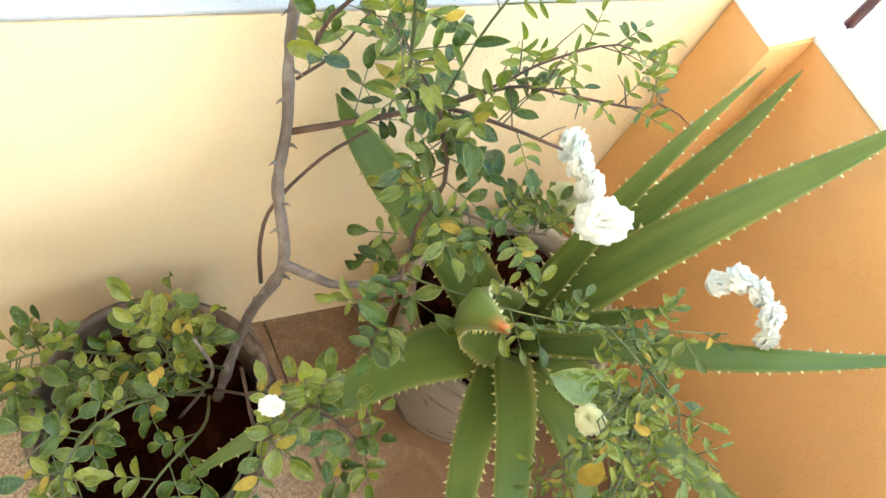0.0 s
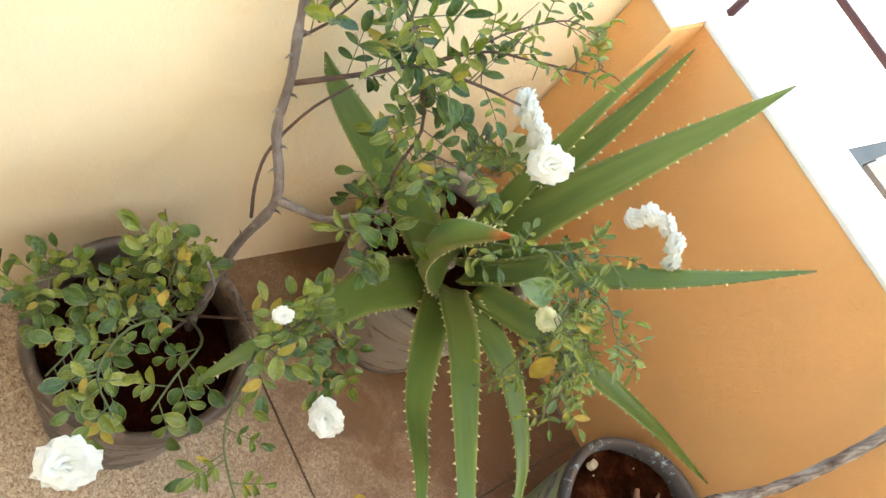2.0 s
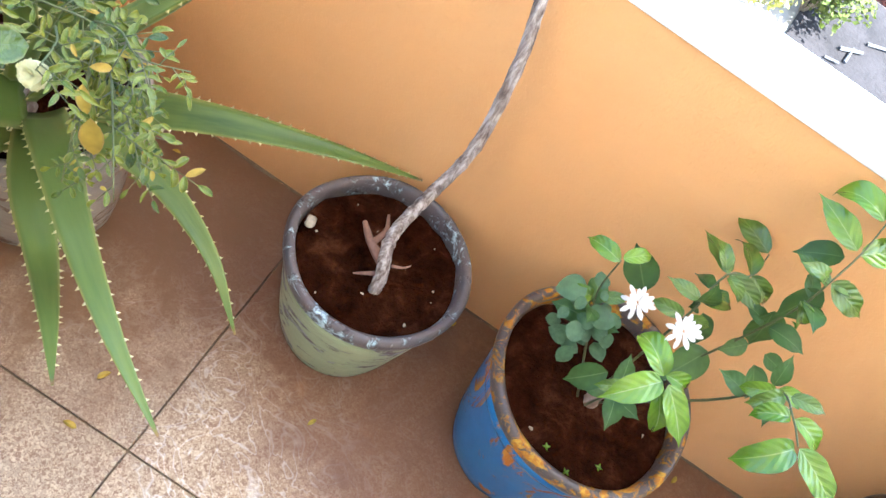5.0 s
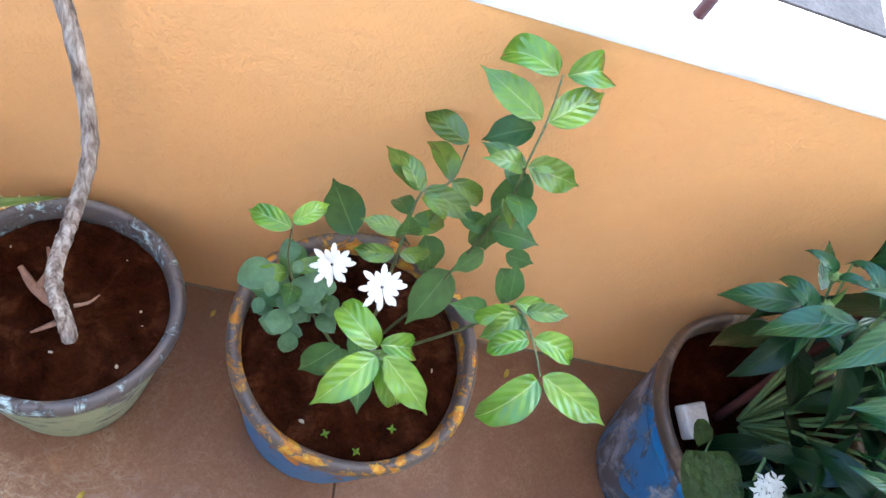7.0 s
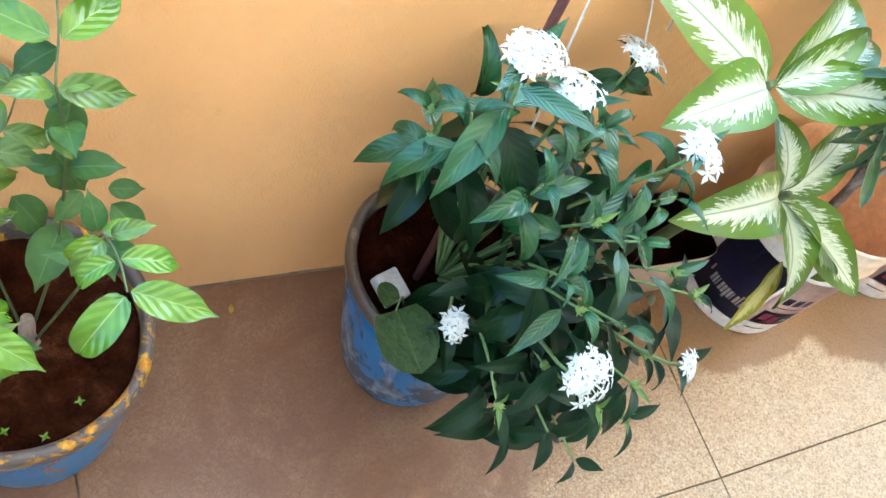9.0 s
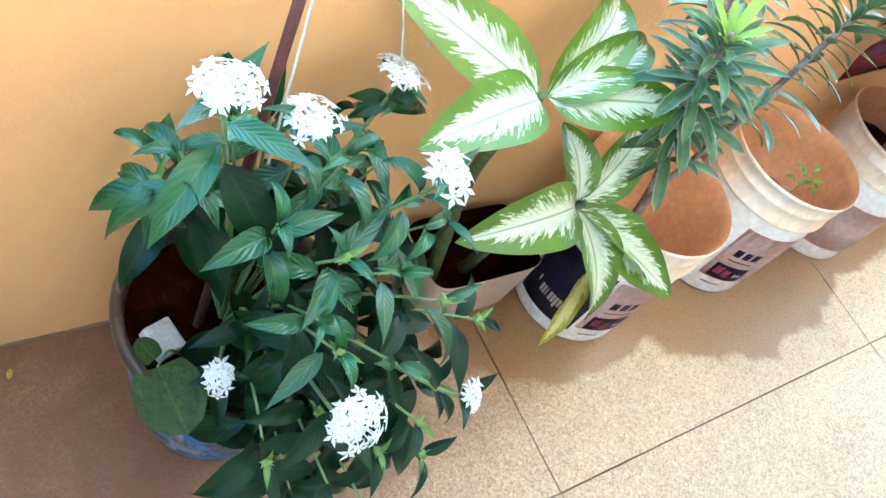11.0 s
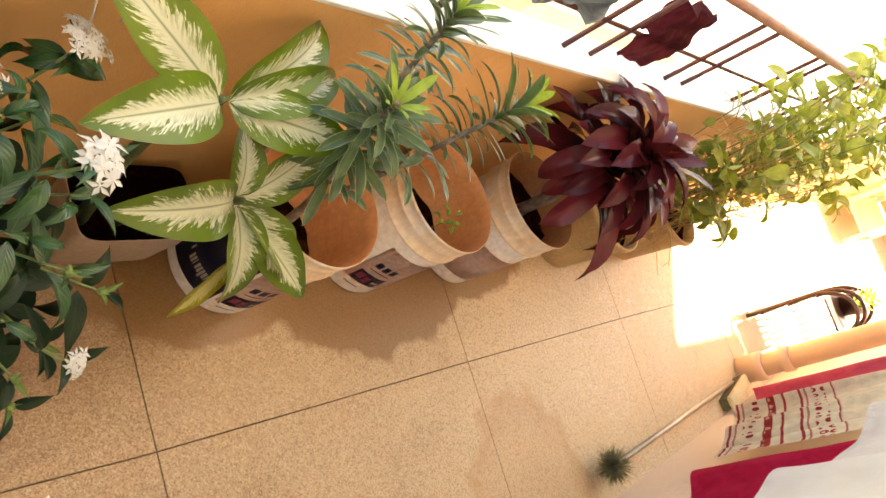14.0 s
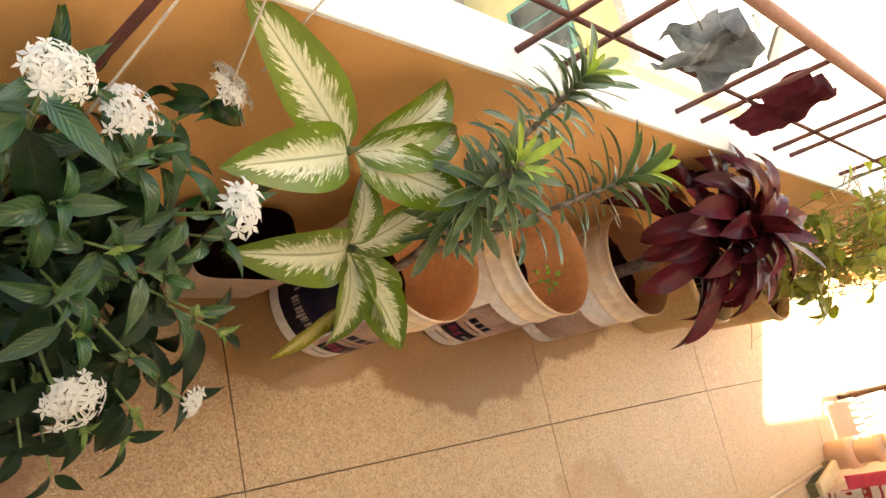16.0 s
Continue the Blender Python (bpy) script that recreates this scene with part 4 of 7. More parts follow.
jas_b = leaf_meshes("dark_jasmine_leaf", JAS_OLD, 3, width=0.56, outline=pointed, fold=0.20, droop=0.4, nl=12, half=3, wave=0.06)
jas_c = leaf_meshes("round_leaf", HOYA, 3, width=0.80, outline=oval, fold=0.15, droop=0.3, nl=8, half=3)
rj = random.Random(5)


def leaves_between(rows, meshes, parent, rng, facing, stretch=1.0, pick=None):
    for k, (x, y, z, u, v, w) in enumerate(rows):
        b, t = Vector((x, y, z)), Vector((u, v, w))
        f = Vector(facing) + Vector((rng.uniform(-0.3, 0.3), rng.uniform(-0.3, 0.3), 0))
        put_leaf(pick(k) if pick else meshes, "leaf", b, t - b, f, (t - b).length * stretch, parent, rng)


leaves_between(JAS_TALL, jas_a, jasmine, rj, (0, -0.6, 1), 1.07, lambda k: jas_b if k in (4, 7, 9, 10, 11, 12) else (jas_a if k < 4 else jas_m))
leaves_between(JAS_MID, jas_a, jasmine, rj, (0, -0.6, 1), 1.07, lambda k: jas_b if k in (9, 12, 13) else (jas_a if k in (10, 11) else jas_m))
leaves_between(JAS_LOW, jas_a, jasmine, rj, (0, -0.3, 1), 1.10, lambda k: jas_b if k == 11 else jas_a)
leaves_between(JAS_ROUND, jas_c, jasmine, rj, (0, -0.3, 1), 1.0)
OLIVE_STEM = mottled("olive_stem", [(0.3, (0.06, 0.075, 0.022)), (0.7, (0.12, 0.13, 0.045))], 40.0, 200.0, 0.6, 0.2)
for path in (
    [(0.470, -0.150, 0.26), (0.505, -0.135, 0.40), (0.524, -0.120, 0.56), (0.521, -0.110, 0.625), (0.528, -0.080, 0.655), (0.531, -0.048, 0.68)],
    [(0.460, -0.160, 0.26), (0.440, -0.156, 0.50), (0.441, -0.141, 0.52), (0.447, -0.112, 0.55), (0.474, -0.094, 0.55), (0.491, -0.040, 0.542)],
    [(0.455, -0.185, 0.26), (0.430, -0.240, 0.42), (0.427, -0.275, 0.535)],
    [(0.470, -0.170, 0.26), (0.530, -0.195, 0.45), (0.541, -0.212, 0.55), (0.550, -0.252, 0.575), (0.551, -0.292, 0.592)],
    [(0.440, -0.180, 0.26), (0.365, -0.185, 0.42), (0.342, -0.175, 0.47), (0.336, -0.163, 0.522)],
):
    part("stem", tube(bmesh.new(), spline(path, 18), 0.0019, 0.0009, 6), OLIVE_STEM, jasmine)
    # older, darker leaves in pairs on the lower part of each stem
    run = spline(path, 18)
    for k in (6, 8, 10):
        d = (run[k + 1] - run[k]).normalized()
        o = Matrix.Rotation(k * 0.9, 3, d) @ d.orthogonal().normalized()
        for s in (-1, 1):
            put_leaf(jas_b if k < 10 else jas_m, "leaf", run[k] + o * (0.004 * s), o * s + d * 0.3 + Vector((0, -0.15, 0)), (0, -0.4, 1), rj.uniform(0.034, 0.052), jasmine, rj)
for k in range(14):
    p = Vector((0.352 + rj.uniform(-0.035, 0.04), -0.190 + rj.uniform(-0.035, 0.035), rj.uniform(0.37, 0.45)))
    a = rj.uniform(0, 6.28)
    put_leaf(jas_c, "leaf", p, (math.cos(a), math.sin(a), 0.1), (0, -0.35, 1), rj.uniform(0.020, 0.032), jasmine, rj)
bm = bmesh.new()
tube(bm, spline([(0.463, -0.168, 0.225), (0.462, -0.166, 0.262), (0.466, -0.160, 0.30)], 6), 0.016, 0.007, 9, 0.4, 5)
part("root_crown", bm, WOOD, jasmine, "knobbly brown stem base in the soil")


def star_flower(petals, r, width, layers, seed):
    """A many-petalled flower facing +z."""
    bm = bmesh.new()
    rng = random.Random(seed)
    for layer in range(layers):
        for k in range(petals):
            a = 2 * math.pi * (k + 0.5 * layer) / petals + rng.uniform(-0.12, 0.12)
            lift = 0.15 + 0.35 * layer + rng.uniform(-0.1, 0.1)
            rr = r * (1 - 0.18 * layer) * rng.uniform(0.88, 1.08)
            d = Vector((math.cos(a) * math.cos(lift), math.sin(a) * math.cos(lift), math.sin(lift)))
            s = Vector((-math.sin(a), math.cos(a), 0)) * width * r
            up = Vector((0, 0, 0.1 * r))
            pts = [d * rr * 0.05, d * rr * 0.40 + s * 0.75, d * rr * 0.74 + s - up * 0.3, d * rr * 0.93 + s * 0.55 - up * 0.8, d * rr - up,
                   d * rr * 0.93 - s * 0.55 - up * 0.8, d * rr * 0.74 - s - up * 0.3, d * rr * 0.40 - s * 0.75]
            v = [bm.verts.new(p) for p in pts]
            m = bm.verts.new(d * rr * 0.6 + up * 0.5)
            for i in range(8):
                bm.faces.new((v[i], v[(i + 1) % 8], m))
    return bm


jas_flower = link_mesh("flower", star_flower(8, 0.0225, 0.135, 2, 4), PETAL)
for at in ((0.379, -0.184, 0.503), (0.419, -0.222, 0.553)):
    piece("flower", jas_flower, heading(at, (1, 0.2, 0), (0.0, -0.55, 0.8)), jasmine)
for k, at in enumerate(((0.507, -0.252, 0.256), (0.468, -0.285, 0.256), (0.43, -0.27, 0.256))):
    for j in range(4):
        a = j * 1.6 + k
        put_leaf(jas_a, "sprout", Vector(at), (math.cos(a), math.sin(a), 0.6), (0, 0, 1), 0.0075, jasmine, rj)
for k in range(8):
    a = k * 2.1
    pebble(jasmine, (0.45 + 0.10 * math.cos(a), -0.172 + 0.10 * math.sin(a), 0.256), 0.0012 + 0.0007 * (k % 3), k + 60)

# ---- rose bush ----
ROSE_LEAF = leaf_mat("rose_leaf", (0.030, 0.062, 0.006), (0.082, 0.116, 0.012), edge=(0.150, 0.165, 0.035), vein=(0.09, 0.125, 0.030), gloss=0.26, shine=0.50, crinkle=0.3, thin=0.16)
ROSE_PALE = leaf_mat("pale_rose_leaf", (0.085, 0.125, 0.014), (0.210, 0.225, 0.030), edge=(0.290, 0.270, 0.075), vein=(0.20, 0.22, 0.06), gloss=0.22, shine=0.55, crinkle=0.3, thin=0.25)
ROSE_YELLOW = leaf_mat("yellowing_rose_leaf", (0.30, 0.25, 0.045), (0.40, 0.27, 0.05), edge=(0.34, 0.22, 0.08), gloss=0.5, thin=0.25)
CANE = mottled("grey_rose_cane", [(0.3, (0.09, 0.065, 0.05)), (0.55, (0.19, 0.15, 0.13)), (0.8, (0.34, 0.30, 0.27))], 60.0, 260.0, 0.7, 0.5, 0.003, 0.3, (1, 1, 0.4))


def obovate(t):
    """Broadest past the middle, with a blunt tip."""
    return math.sin(math.pi * t ** 1.12) ** 0.72 if 0 < t < 1 else 0.03


rose_a = leaf_meshes("rose_leaf", ROSE_LEAF, 4, width=0.50, outline=obovate, fold=0.30, droop=0.35, nl=6, half=2)
rose_b = leaf_meshes("pale_rose_leaf", ROSE_PALE, 4, width=0.42, outline=obovate, fold=0.45, droop=0.4, nl=6, half=2)
rose_n = leaf_meshes("narrow_rose_leaf", ROSE_LEAF, 4, width=0.34, outline=oval, fold=0.40, droop=0.6, nl=7, half=2)
rose_p = leaf_meshes("narrow_pale_rose_leaf", ROSE_PALE, 3, width=0.30, outline=oval, fold=0.5, droop=0.6, nl=7, half=2)
rose_c = leaf_meshes("yellow_rose_leaf", ROSE_YELLOW, 2, width=0.42, outline=oval, fold=0.4, droop=0.4, nl=6, half=2)
rr = random.Random(21)
stems = bmesh.new()


def sprig(base, along, n, size, rng, parent, mix_w=(0.62, 0.32, 0.06), facing=(0.25, -0.45, 1.0), wide=1.0, narrow=False):
    """A rose leaf: a thin stalk with leaflets in pairs and one at its end."""
    d = Vector(along).normalized()
    f = (Vector(facing) + Vector((rng.uniform(-0.5, 0.5), rng.uniform(-0.5, 0.5), 0))).normalized()
    x = d.cross(f).normalized()
    length = size * (0.9 + 0.62 * (n // 2))
    pts = [Vector(base) + d * (length * t) + f * (-0.12 * length * t * t) for t in (0, 0.35, 0.7, 1.0)]
    tube(stems, pts, 0.0008, 0.0005, 4)
    dark_m, pale_m = (rose_n, rose_p) if narrow else (rose_a, rose_b)
    kinds = rng.choices((dark_m, pale_m), mix_w[:2])[0]
    for k in range(n // 2):
        t = 0.38 + 0.5 * k / max(1, n // 2 - 0.4)
        p = Vector(base) + d * (length * t) + f * (-0.12 * length * t * t)
        for s in (-1, 1):
            q = (x * s + d * rng.uniform(0.35, 0.8) + f * rng.uniform(-0.25, 0.25))
            put_leaf(rose_c if rng.random() < mix_w[2] else (kinds if rng.random() < 0.72 else pale_m), "leaf", p, q, f + Vector((rng.uniform(-0.4, 0.4), rng.uniform(-0.4, 0.4), 0)), size * rng.uniform(0.65, 1.15), parent, rng, wide * rng.uniform(0.8, 1.15))
    put_leaf(kinds, "leaf", pts[-1], d - f * 0.15, f, size * rng.uniform(0.9, 1.3), parent, rng, wide * rng.uniform(0.85, 1.1))


def branch(path, r0, r1, n=16, mat_bm=None, knots=0.15):
    pts = spline(path, n)
    tube(mat_bm if mat_bm is not None else stems, pts, r0, r1, 7, knots, len(path))
    return pts


def dress(pts, count, size, n=5, lo=0.1, hi=1.0, spread=1.0, bias=(0, 0, 0.2), mix_w=(0.62, 0.34, 0.03), wide=1.0, narrow=False):
    """Sprigs along a branch."""
    for k in range(count):
        u = (lo + (hi - lo) * (k + rr.uniform(0.1, 0.9)) / count) * (len(pts) - 1)
        i = min(int(u), len(pts) - 2)
        p = pts[i].lerp(pts[i + 1], u - i)
        d = (pts[i + 1] - pts[i]).normalized()
        side = Vector((rr.gauss(0, 1), rr.gauss(0, 1), rr.gauss(0, 0.45)))
        side = (side - d * side.dot(d)).normalized() * spread + d * 0.45 + Vector(bias)
        sprig(p, side, rr.choice((3, 5, 5)) if n == 5 else n, size * rr.uniform(0.8, 1.15), rr, rose, mix_w, (0.25, -0.45, 1.0), wide, narrow)


cane = bmesh.new()
trunk = branch([(-0.420, -0.640, 0.20), (-0.438, -0.615, 0.38), (-0.439, -0.590, 0.496), (-0.487, -0.586, 0.56), (-0.512, -0.576, 0.62), (-0.540, -0.574, 0.70), (-0.556, -0.566, 0.80)], 0.0062, 0.0046, 40, cane, 0.45)
branch([(-0.439, -0.590, 0.496), (-0.418, -0.571, 0.50), (-0.399, -0.545, 0.50), (-0.372, -0.500, 0.545)], 0.0058, 0.003, 10, cane)
branch([(-0.410, -0.690, 0.20), (-0.395, -0.672, 0.33), (-0.382, -0.672, 0.43), (-0.390, -0.690, 0.50)], 0.0022, 0.0015, 12, cane)
for k in range(16):
    u = 6 + k * 2
    p = trunk[u]
    d = (Matrix.Rotation(k * 2.1, 3, (trunk[u + 1] - trunk[u]).normalized()) @ (trunk[u + 1] - trunk[u]).orthogonal()).normalized()
    tube(cane, [p + d * 0.004, p + d * 0.009, p + d * 0.013 - Vector((0, 0, 0.003))], 0.0022, 0.0003, 5)
for a, b, r in (((-0.552, -0.568, 0.775), (-0.530, -0.528, 0.795), 0.0042), ((-0.554, -0.567, 0.785), (-0.540, -0.520, 0.812), 0.0036), ((-0.545, -0.572, 0.735), (-0.535, -0.590, 0.760), 0.0022)):
    branch([a, Vector(a).lerp(Vector(b), 0.5) + Vector((0, 0, 0.004)), b], r, r * 0.8, 8, cane)
part("cane", cane, CANE, rose, "thick grey-brown rose cane")
dark = bmesh.new()
branch([(-0.446, -0.604, 0.45), (-0.462, -0.605, 0.50), (-0.478, -0.592, 0.54), (-0.498, -0.543, 0.57), (-0.500, -0.50, 0.60)], 0.0022, 0.0015, 14, dark)
main = branch([(-0.508, -0.572, 0.61), (-0.486, -0.501, 0.64), (-0.472, -0.458, 0.66), (-0.426, -0.418, 0.68), (-0.393, -0.379, 0.68)], 0.0032, 0.0014, 18, dark)
tw1 = branch([(-0.472, -0.458, 0.66), (-0.452, -0.408, 0.70), (-0.415, -0.388, 0.73), (-0.377, -0.348, 0.75), (-0.378, -0.324, 0.753)], 0.0020, 0.0007, 14, dark)
tw2 = branch([(-0.472, -0.458, 0.66), (-0.457, -0.419, 0.70), (-0.450, -0.390, 0.73), (-0.434, -0.345, 0.76), (-0.403, -0.327, 0.77)], 0.0018, 0.0006, 14, dark)
up1 = branch([(-0.472, -0.458, 0.66), (-0.483, -0.495, 0.72), (-0.472, -0.536, 0.78)], 0.0018, 0.0008, 10, dark)
up2 = branch([(-0.540, -0.560, 0.64), (-0.530, -0.535, 0.68), (-0.520, -0.520, 0.74)], 0.0018, 0.0010, 10, dark)
mid = branch([(-0.472, -0.458, 0.66), (-0.423, -0.461, 0.62), (-0.399, -0.491, 0.58), (-0.352, -0.524, 0.54), (-0.328, -0.561, 0.50)], 0.0024, 0.0010, 16, dark)
right = branch([(-0.408, -0.460, 0.60), (-0.371, -0.420, 0.60), (-0.352, -0.380, 0.60)], 0.0016, 0.0007, 8, dark)
flow = branch([(-0.372, -0.500, 0.545), (-0.328, -0.465, 0.57), (-0.288, -0.417, 0.58), (-0.247, -0.356, 0.60), (-0.205, -0.262, 0.61)], 0.0012, 0.0007, 16)
drop = branch([(-0.255, -0.370, 0.60), (-0.205, -0.357, 0.60), (-0.165, -0.358, 0.58), (-0.105, -0.386, 0.50)], 0.0013, 0.0006, 12)
low = branch([(-0.383, -0.641, 0.40), (-0.298, -0.656, 0.45), (-0.304, -0.610, 0.48), (-0.259, -0.593, 0.50)], 0.0020, 0.0010, 12, dark)
left = branch([(-0.421, -0.640, 0.30), (-0.440, -0.735, 0.37), (-0.455, -0.800, 0.405), (-0.450, -0.860, 0.415)], 0.0022, 0.0010, 12)
left2 = branch([(-0.385, -0.672, 0.37), (-0.410, -0.705, 0.405), (-0.435, -0.690, 0.435)], 0.0018, 0.0010, 10)
left4 = branch([(-0.398, -0.668, 0.30), (-0.392, -0.735, 0.385), (-0.385, -0.800, 0.400), (-0.360, -0.850, 0.400)], 0.0018, 0.0009, 12)
left5 = branch([(-0.395, -0.664, 0.30), (-0.345, -0.690, 0.380), (-0.315, -0.735, 0.400), (-0.290, -0.770, 0.395)], 0.0018, 0.0009, 12)
left6 = branch([(-0.400, -0.655, 0.30), (-0.340, -0.615, 0.390), (-0.295, -0.570, 0.405), (-0.250, -0.555, 0.395)], 0.0018, 0.0009, 12, dark)
left3 = branch([(-0.393, -0.664, 0.34), (-0.375, -0.760, 0.42), (-0.331, -0.815, 0.455), (-0.282, -0.818, 0.46)], 0.0020, 0.0009, 12)
hang_b = branch([(-0.305, -0.653, 0.42), (-0.243, -0.715, 0.42), (-0.188, -0.733, 0.42), (-0.138, -0.733, 0.41)], 0.0016, 0.0009, 10)
dress(main, 15, 0.024, lo=0.15, hi=0.80, mix_w=(0.75, 0.22, 0.05))
dress(main, 5, 0.036, n=3, lo=0.25, hi=0.65)
dress(tw1, 9, 0.016, lo=0.3, spread=0.8, mix_w=(0.25, 0.70, 0.05), narrow=True)
dress(tw2, 12, 0.018, lo=0.25, spread=0.8, mix_w=(0.25, 0.70, 0.05), narrow=True)
dress(up1, 8, 0.025, bias=(0.1, 0, 0.1), mix_w=(0.45, 0.45, 0.1), narrow=True)
dress(up2, 4, 0.026)
top1 = branch([(-0.472, -0.500, 0.700), (-0.474, -0.512, 0.760), (-0.470, -0.530, 0.830), (-0.468, -0.528, 0.920)], 0.0020, 0.0010, 12)
top2 = branch([(-0.520, -0.565, 0.690), (-0.500, -0.560, 0.770), (-0.475, -0.495, 0.850), (-0.465, -0.455, 0.900)], 0.0021, 0.0009, 12, dark)
top3 = branch([(-0.472, -0.458, 0.66), (-0.470, -0.450, 0.760), (-0.470, -0.425, 0.822), (-0.468, -0.385, 0.855)], 0.0014, 0.0007, 12)
dress(top1, 12, 0.023, lo=0.2, mix_w=(0.35, 0.58, 0.08), narrow=True)
dress(top2, 7, 0.022, lo=0.45, mix_w=(0.35, 0.60, 0.05), narrow=True)
dress(top3, 9, 0.020, lo=0.35, mix_w=(0.35, 0.60, 0.08), narrow=True)
dress(mid, 28, 0.023, hi=0.86)
dress(right, 16, 0.018, n=7)
dress(flow, 16, 0.016, lo=0.3, hi=0.95, mix_w=(0.35, 0.60, 0.05))
dress(drop, 26, 0.017, lo=0.1, mix_w=(0.20, 0.70, 0.08), bias=(0, 0, -0.3))
dress(low, 13, 0.022, hi=0.75, mix_w=(0.35, 0.52, 0.12), wide=1.25)
dress(left, 30, 0.0215, lo=0.2, bias=(0.05, -0.05, 0.0), wide=1.3)
dress(left2, 30, 0.0215, lo=0.2, bias=(0.05, -0.05, 0.0), mix_w=(0.45, 0.43, 0.12), wide=1.3)
dress(left3, 13, 0.0215, lo=0.2, bias=(0.05, -0.05, 0.0), mix_w=(0.5, 0.42, 0.10), wide=1.3)
dress(left4, 8, 0.0215, lo=0.35, bias=(0.05, -0.05, 0.0), mix_w=(0.5, 0.42, 0.10), wide=1.3)
dress(left5, 5, 0.0215, lo=0.35, bias=(0.05, -0.05, 0.0), mix_w=(0.5, 0.42, 0.10), wide=1.3)
dress(left6, 12, 0.023, lo=0.35, mix_w=(0.5, 0.42, 0.10), wide=1.2)
dress(hang_b, 8, 0.020, lo=0.2)
# a clump of fine yellow-green sprays hanging by the parapet side
for k in range(9):
    a = Vector((-0.185 + rr.uniform(-0.03, 0.03), -0.362 + rr.uniform(-0.03, 0.03), 0.585 + rr.uniform(-0.02, 0.02)))
    b = a + Vector((rr.uniform(0.02, 0.09), rr.uniform(-0.09, 0.02), rr.uniform(-0.10, 0.0)))
    spray = branch([a, a.lerp(b, 0.5) + Vector((0, 0, 0.015)), b], 0.0011, 0.0006, 8)
    dress(spray, 5, 0.0125, n=5, lo=0.2, mix_w=(0.12, 0.80, 0.08), bias=(0.1, -0.1, -0.2))
# thin bare shoots and thorns
for k in range(26):
    src = (main, tw1, tw2, up1, mid, right)[k % 6]
    p = src[rr.randrange(2, len(src) - 1)]
    d = Vector((rr.gauss(0.2, 0.6), rr.gauss(0.1, 0.6), rr.gauss(0.2, 0.5))).normalized() * rr.uniform(0.02, 0.06)
    tube(dark, [p, p + d * 0.5 + Vector((0, 0, 0.004)), p + d], 0.0008, 0.0004, 4)
part("twig", dark, DARK_TWIG, rose, "thin dark thorny rose twigs")
for path in ([(-0.205, -0.357, 0.600), (-0.165, -0.385, 0.585), (-0.138, -0.401, 0.545), (-0.096, -0.413, 0.505)], [(-0.205, -0.357, 0.605), (-0.165, -0.375, 0.640), (-0.138, -0.386, 0.639), (-0.105, -0.361, 0.629)], [(-0.222, -0.385, 0.605), (-0.190, -0.420, 0.640), (-0.178, -0.455, 0.648)]):
    dress(branch(path, 0.0012, 0.0006, 12), 9, 0.015, lo=0.3, mix_w=(0.15, 0.77, 0.08), bias=(0.05, -0.05, -0.1), narrow=True)
part("leaf_stalk", stems, OLIVE_STEM, rose)


def rose_flower(seed):
    """A full double rose, facing +z, about 1 across."""
    bm = bmesh.new()
    rng = random.Random(seed)
    for ring, (count, r, lift) in enumerate(((7, 0.47, -0.55), (7, 0.50, -0.10), (6, 0.46, 0.32), (5, 0.38, 0.72), (4, 0.28, 1.10))):
        for k in range(count):
            a = 2 * math.pi * (k + 0.5 * (ring % 2)) / count + rng.uniform(-0.16, 0.16)
            e0 = lift + rng.uniform(-0.10, 0.10)
            out, side = Vector((math.cos(a), math.sin(a), 0)), Vector((-math.sin(a), math.cos(a), 0))
            up = Vector((0, 0, 1))
            length = r * rng.uniform(0.92, 1.08)
            grid, p, rows = [], out * 0.02 + up * (0.03 * ring), 7
            for i in range(rows + 1):
                t = i / rows
                e = e0 + 0.25 * (1 - t) - 0.75 * t * t
                nrm = up * math.cos(e) - out * math.sin(e)
                w = r * 0.56 * math.sqrt(max(0.0, 1 - ((t - 0.62) / 0.66) ** 2)) * (0.35 + 0.65 * min(1, t * 2.2)) * 1.12
                if i == rows:
                    w *= 0.55
                grid.append([bm.verts.new(p + side * (s * w) + nrm * (0.26 * w * s * s + 0.085 * r * t * t * math.sin(5.0 * s + 1.7 * k + ring)) - out * (0.14 * w * s * s)) for s in (-1, -0.6, -0.2, 0.2, 0.6, 1)])
                p = p + (out * math.cos(e) + up * math.sin(e)) * (length / rows)
            for lo, hi in zip(grid, grid[1:]):
                for i in range(5):
                    bm.faces.new((lo[i], lo[i + 1], hi[i + 1], hi[i]))
    for v in bm.verts:
        q = v.co * 5.0 + Vector((seed * 3.1, 0, 0))
        v.co += Vector((noise.noise(q), noise.noise(q + Vector((7, 0, 0))), 1.3 * noise.noise(q + Vector((0, 9, 0))))) * 0.075
        v.co.x *= 1.0 + 0.22 * math.sin(seed * 2.0 + 2.0 * v.co.y)
    return bm


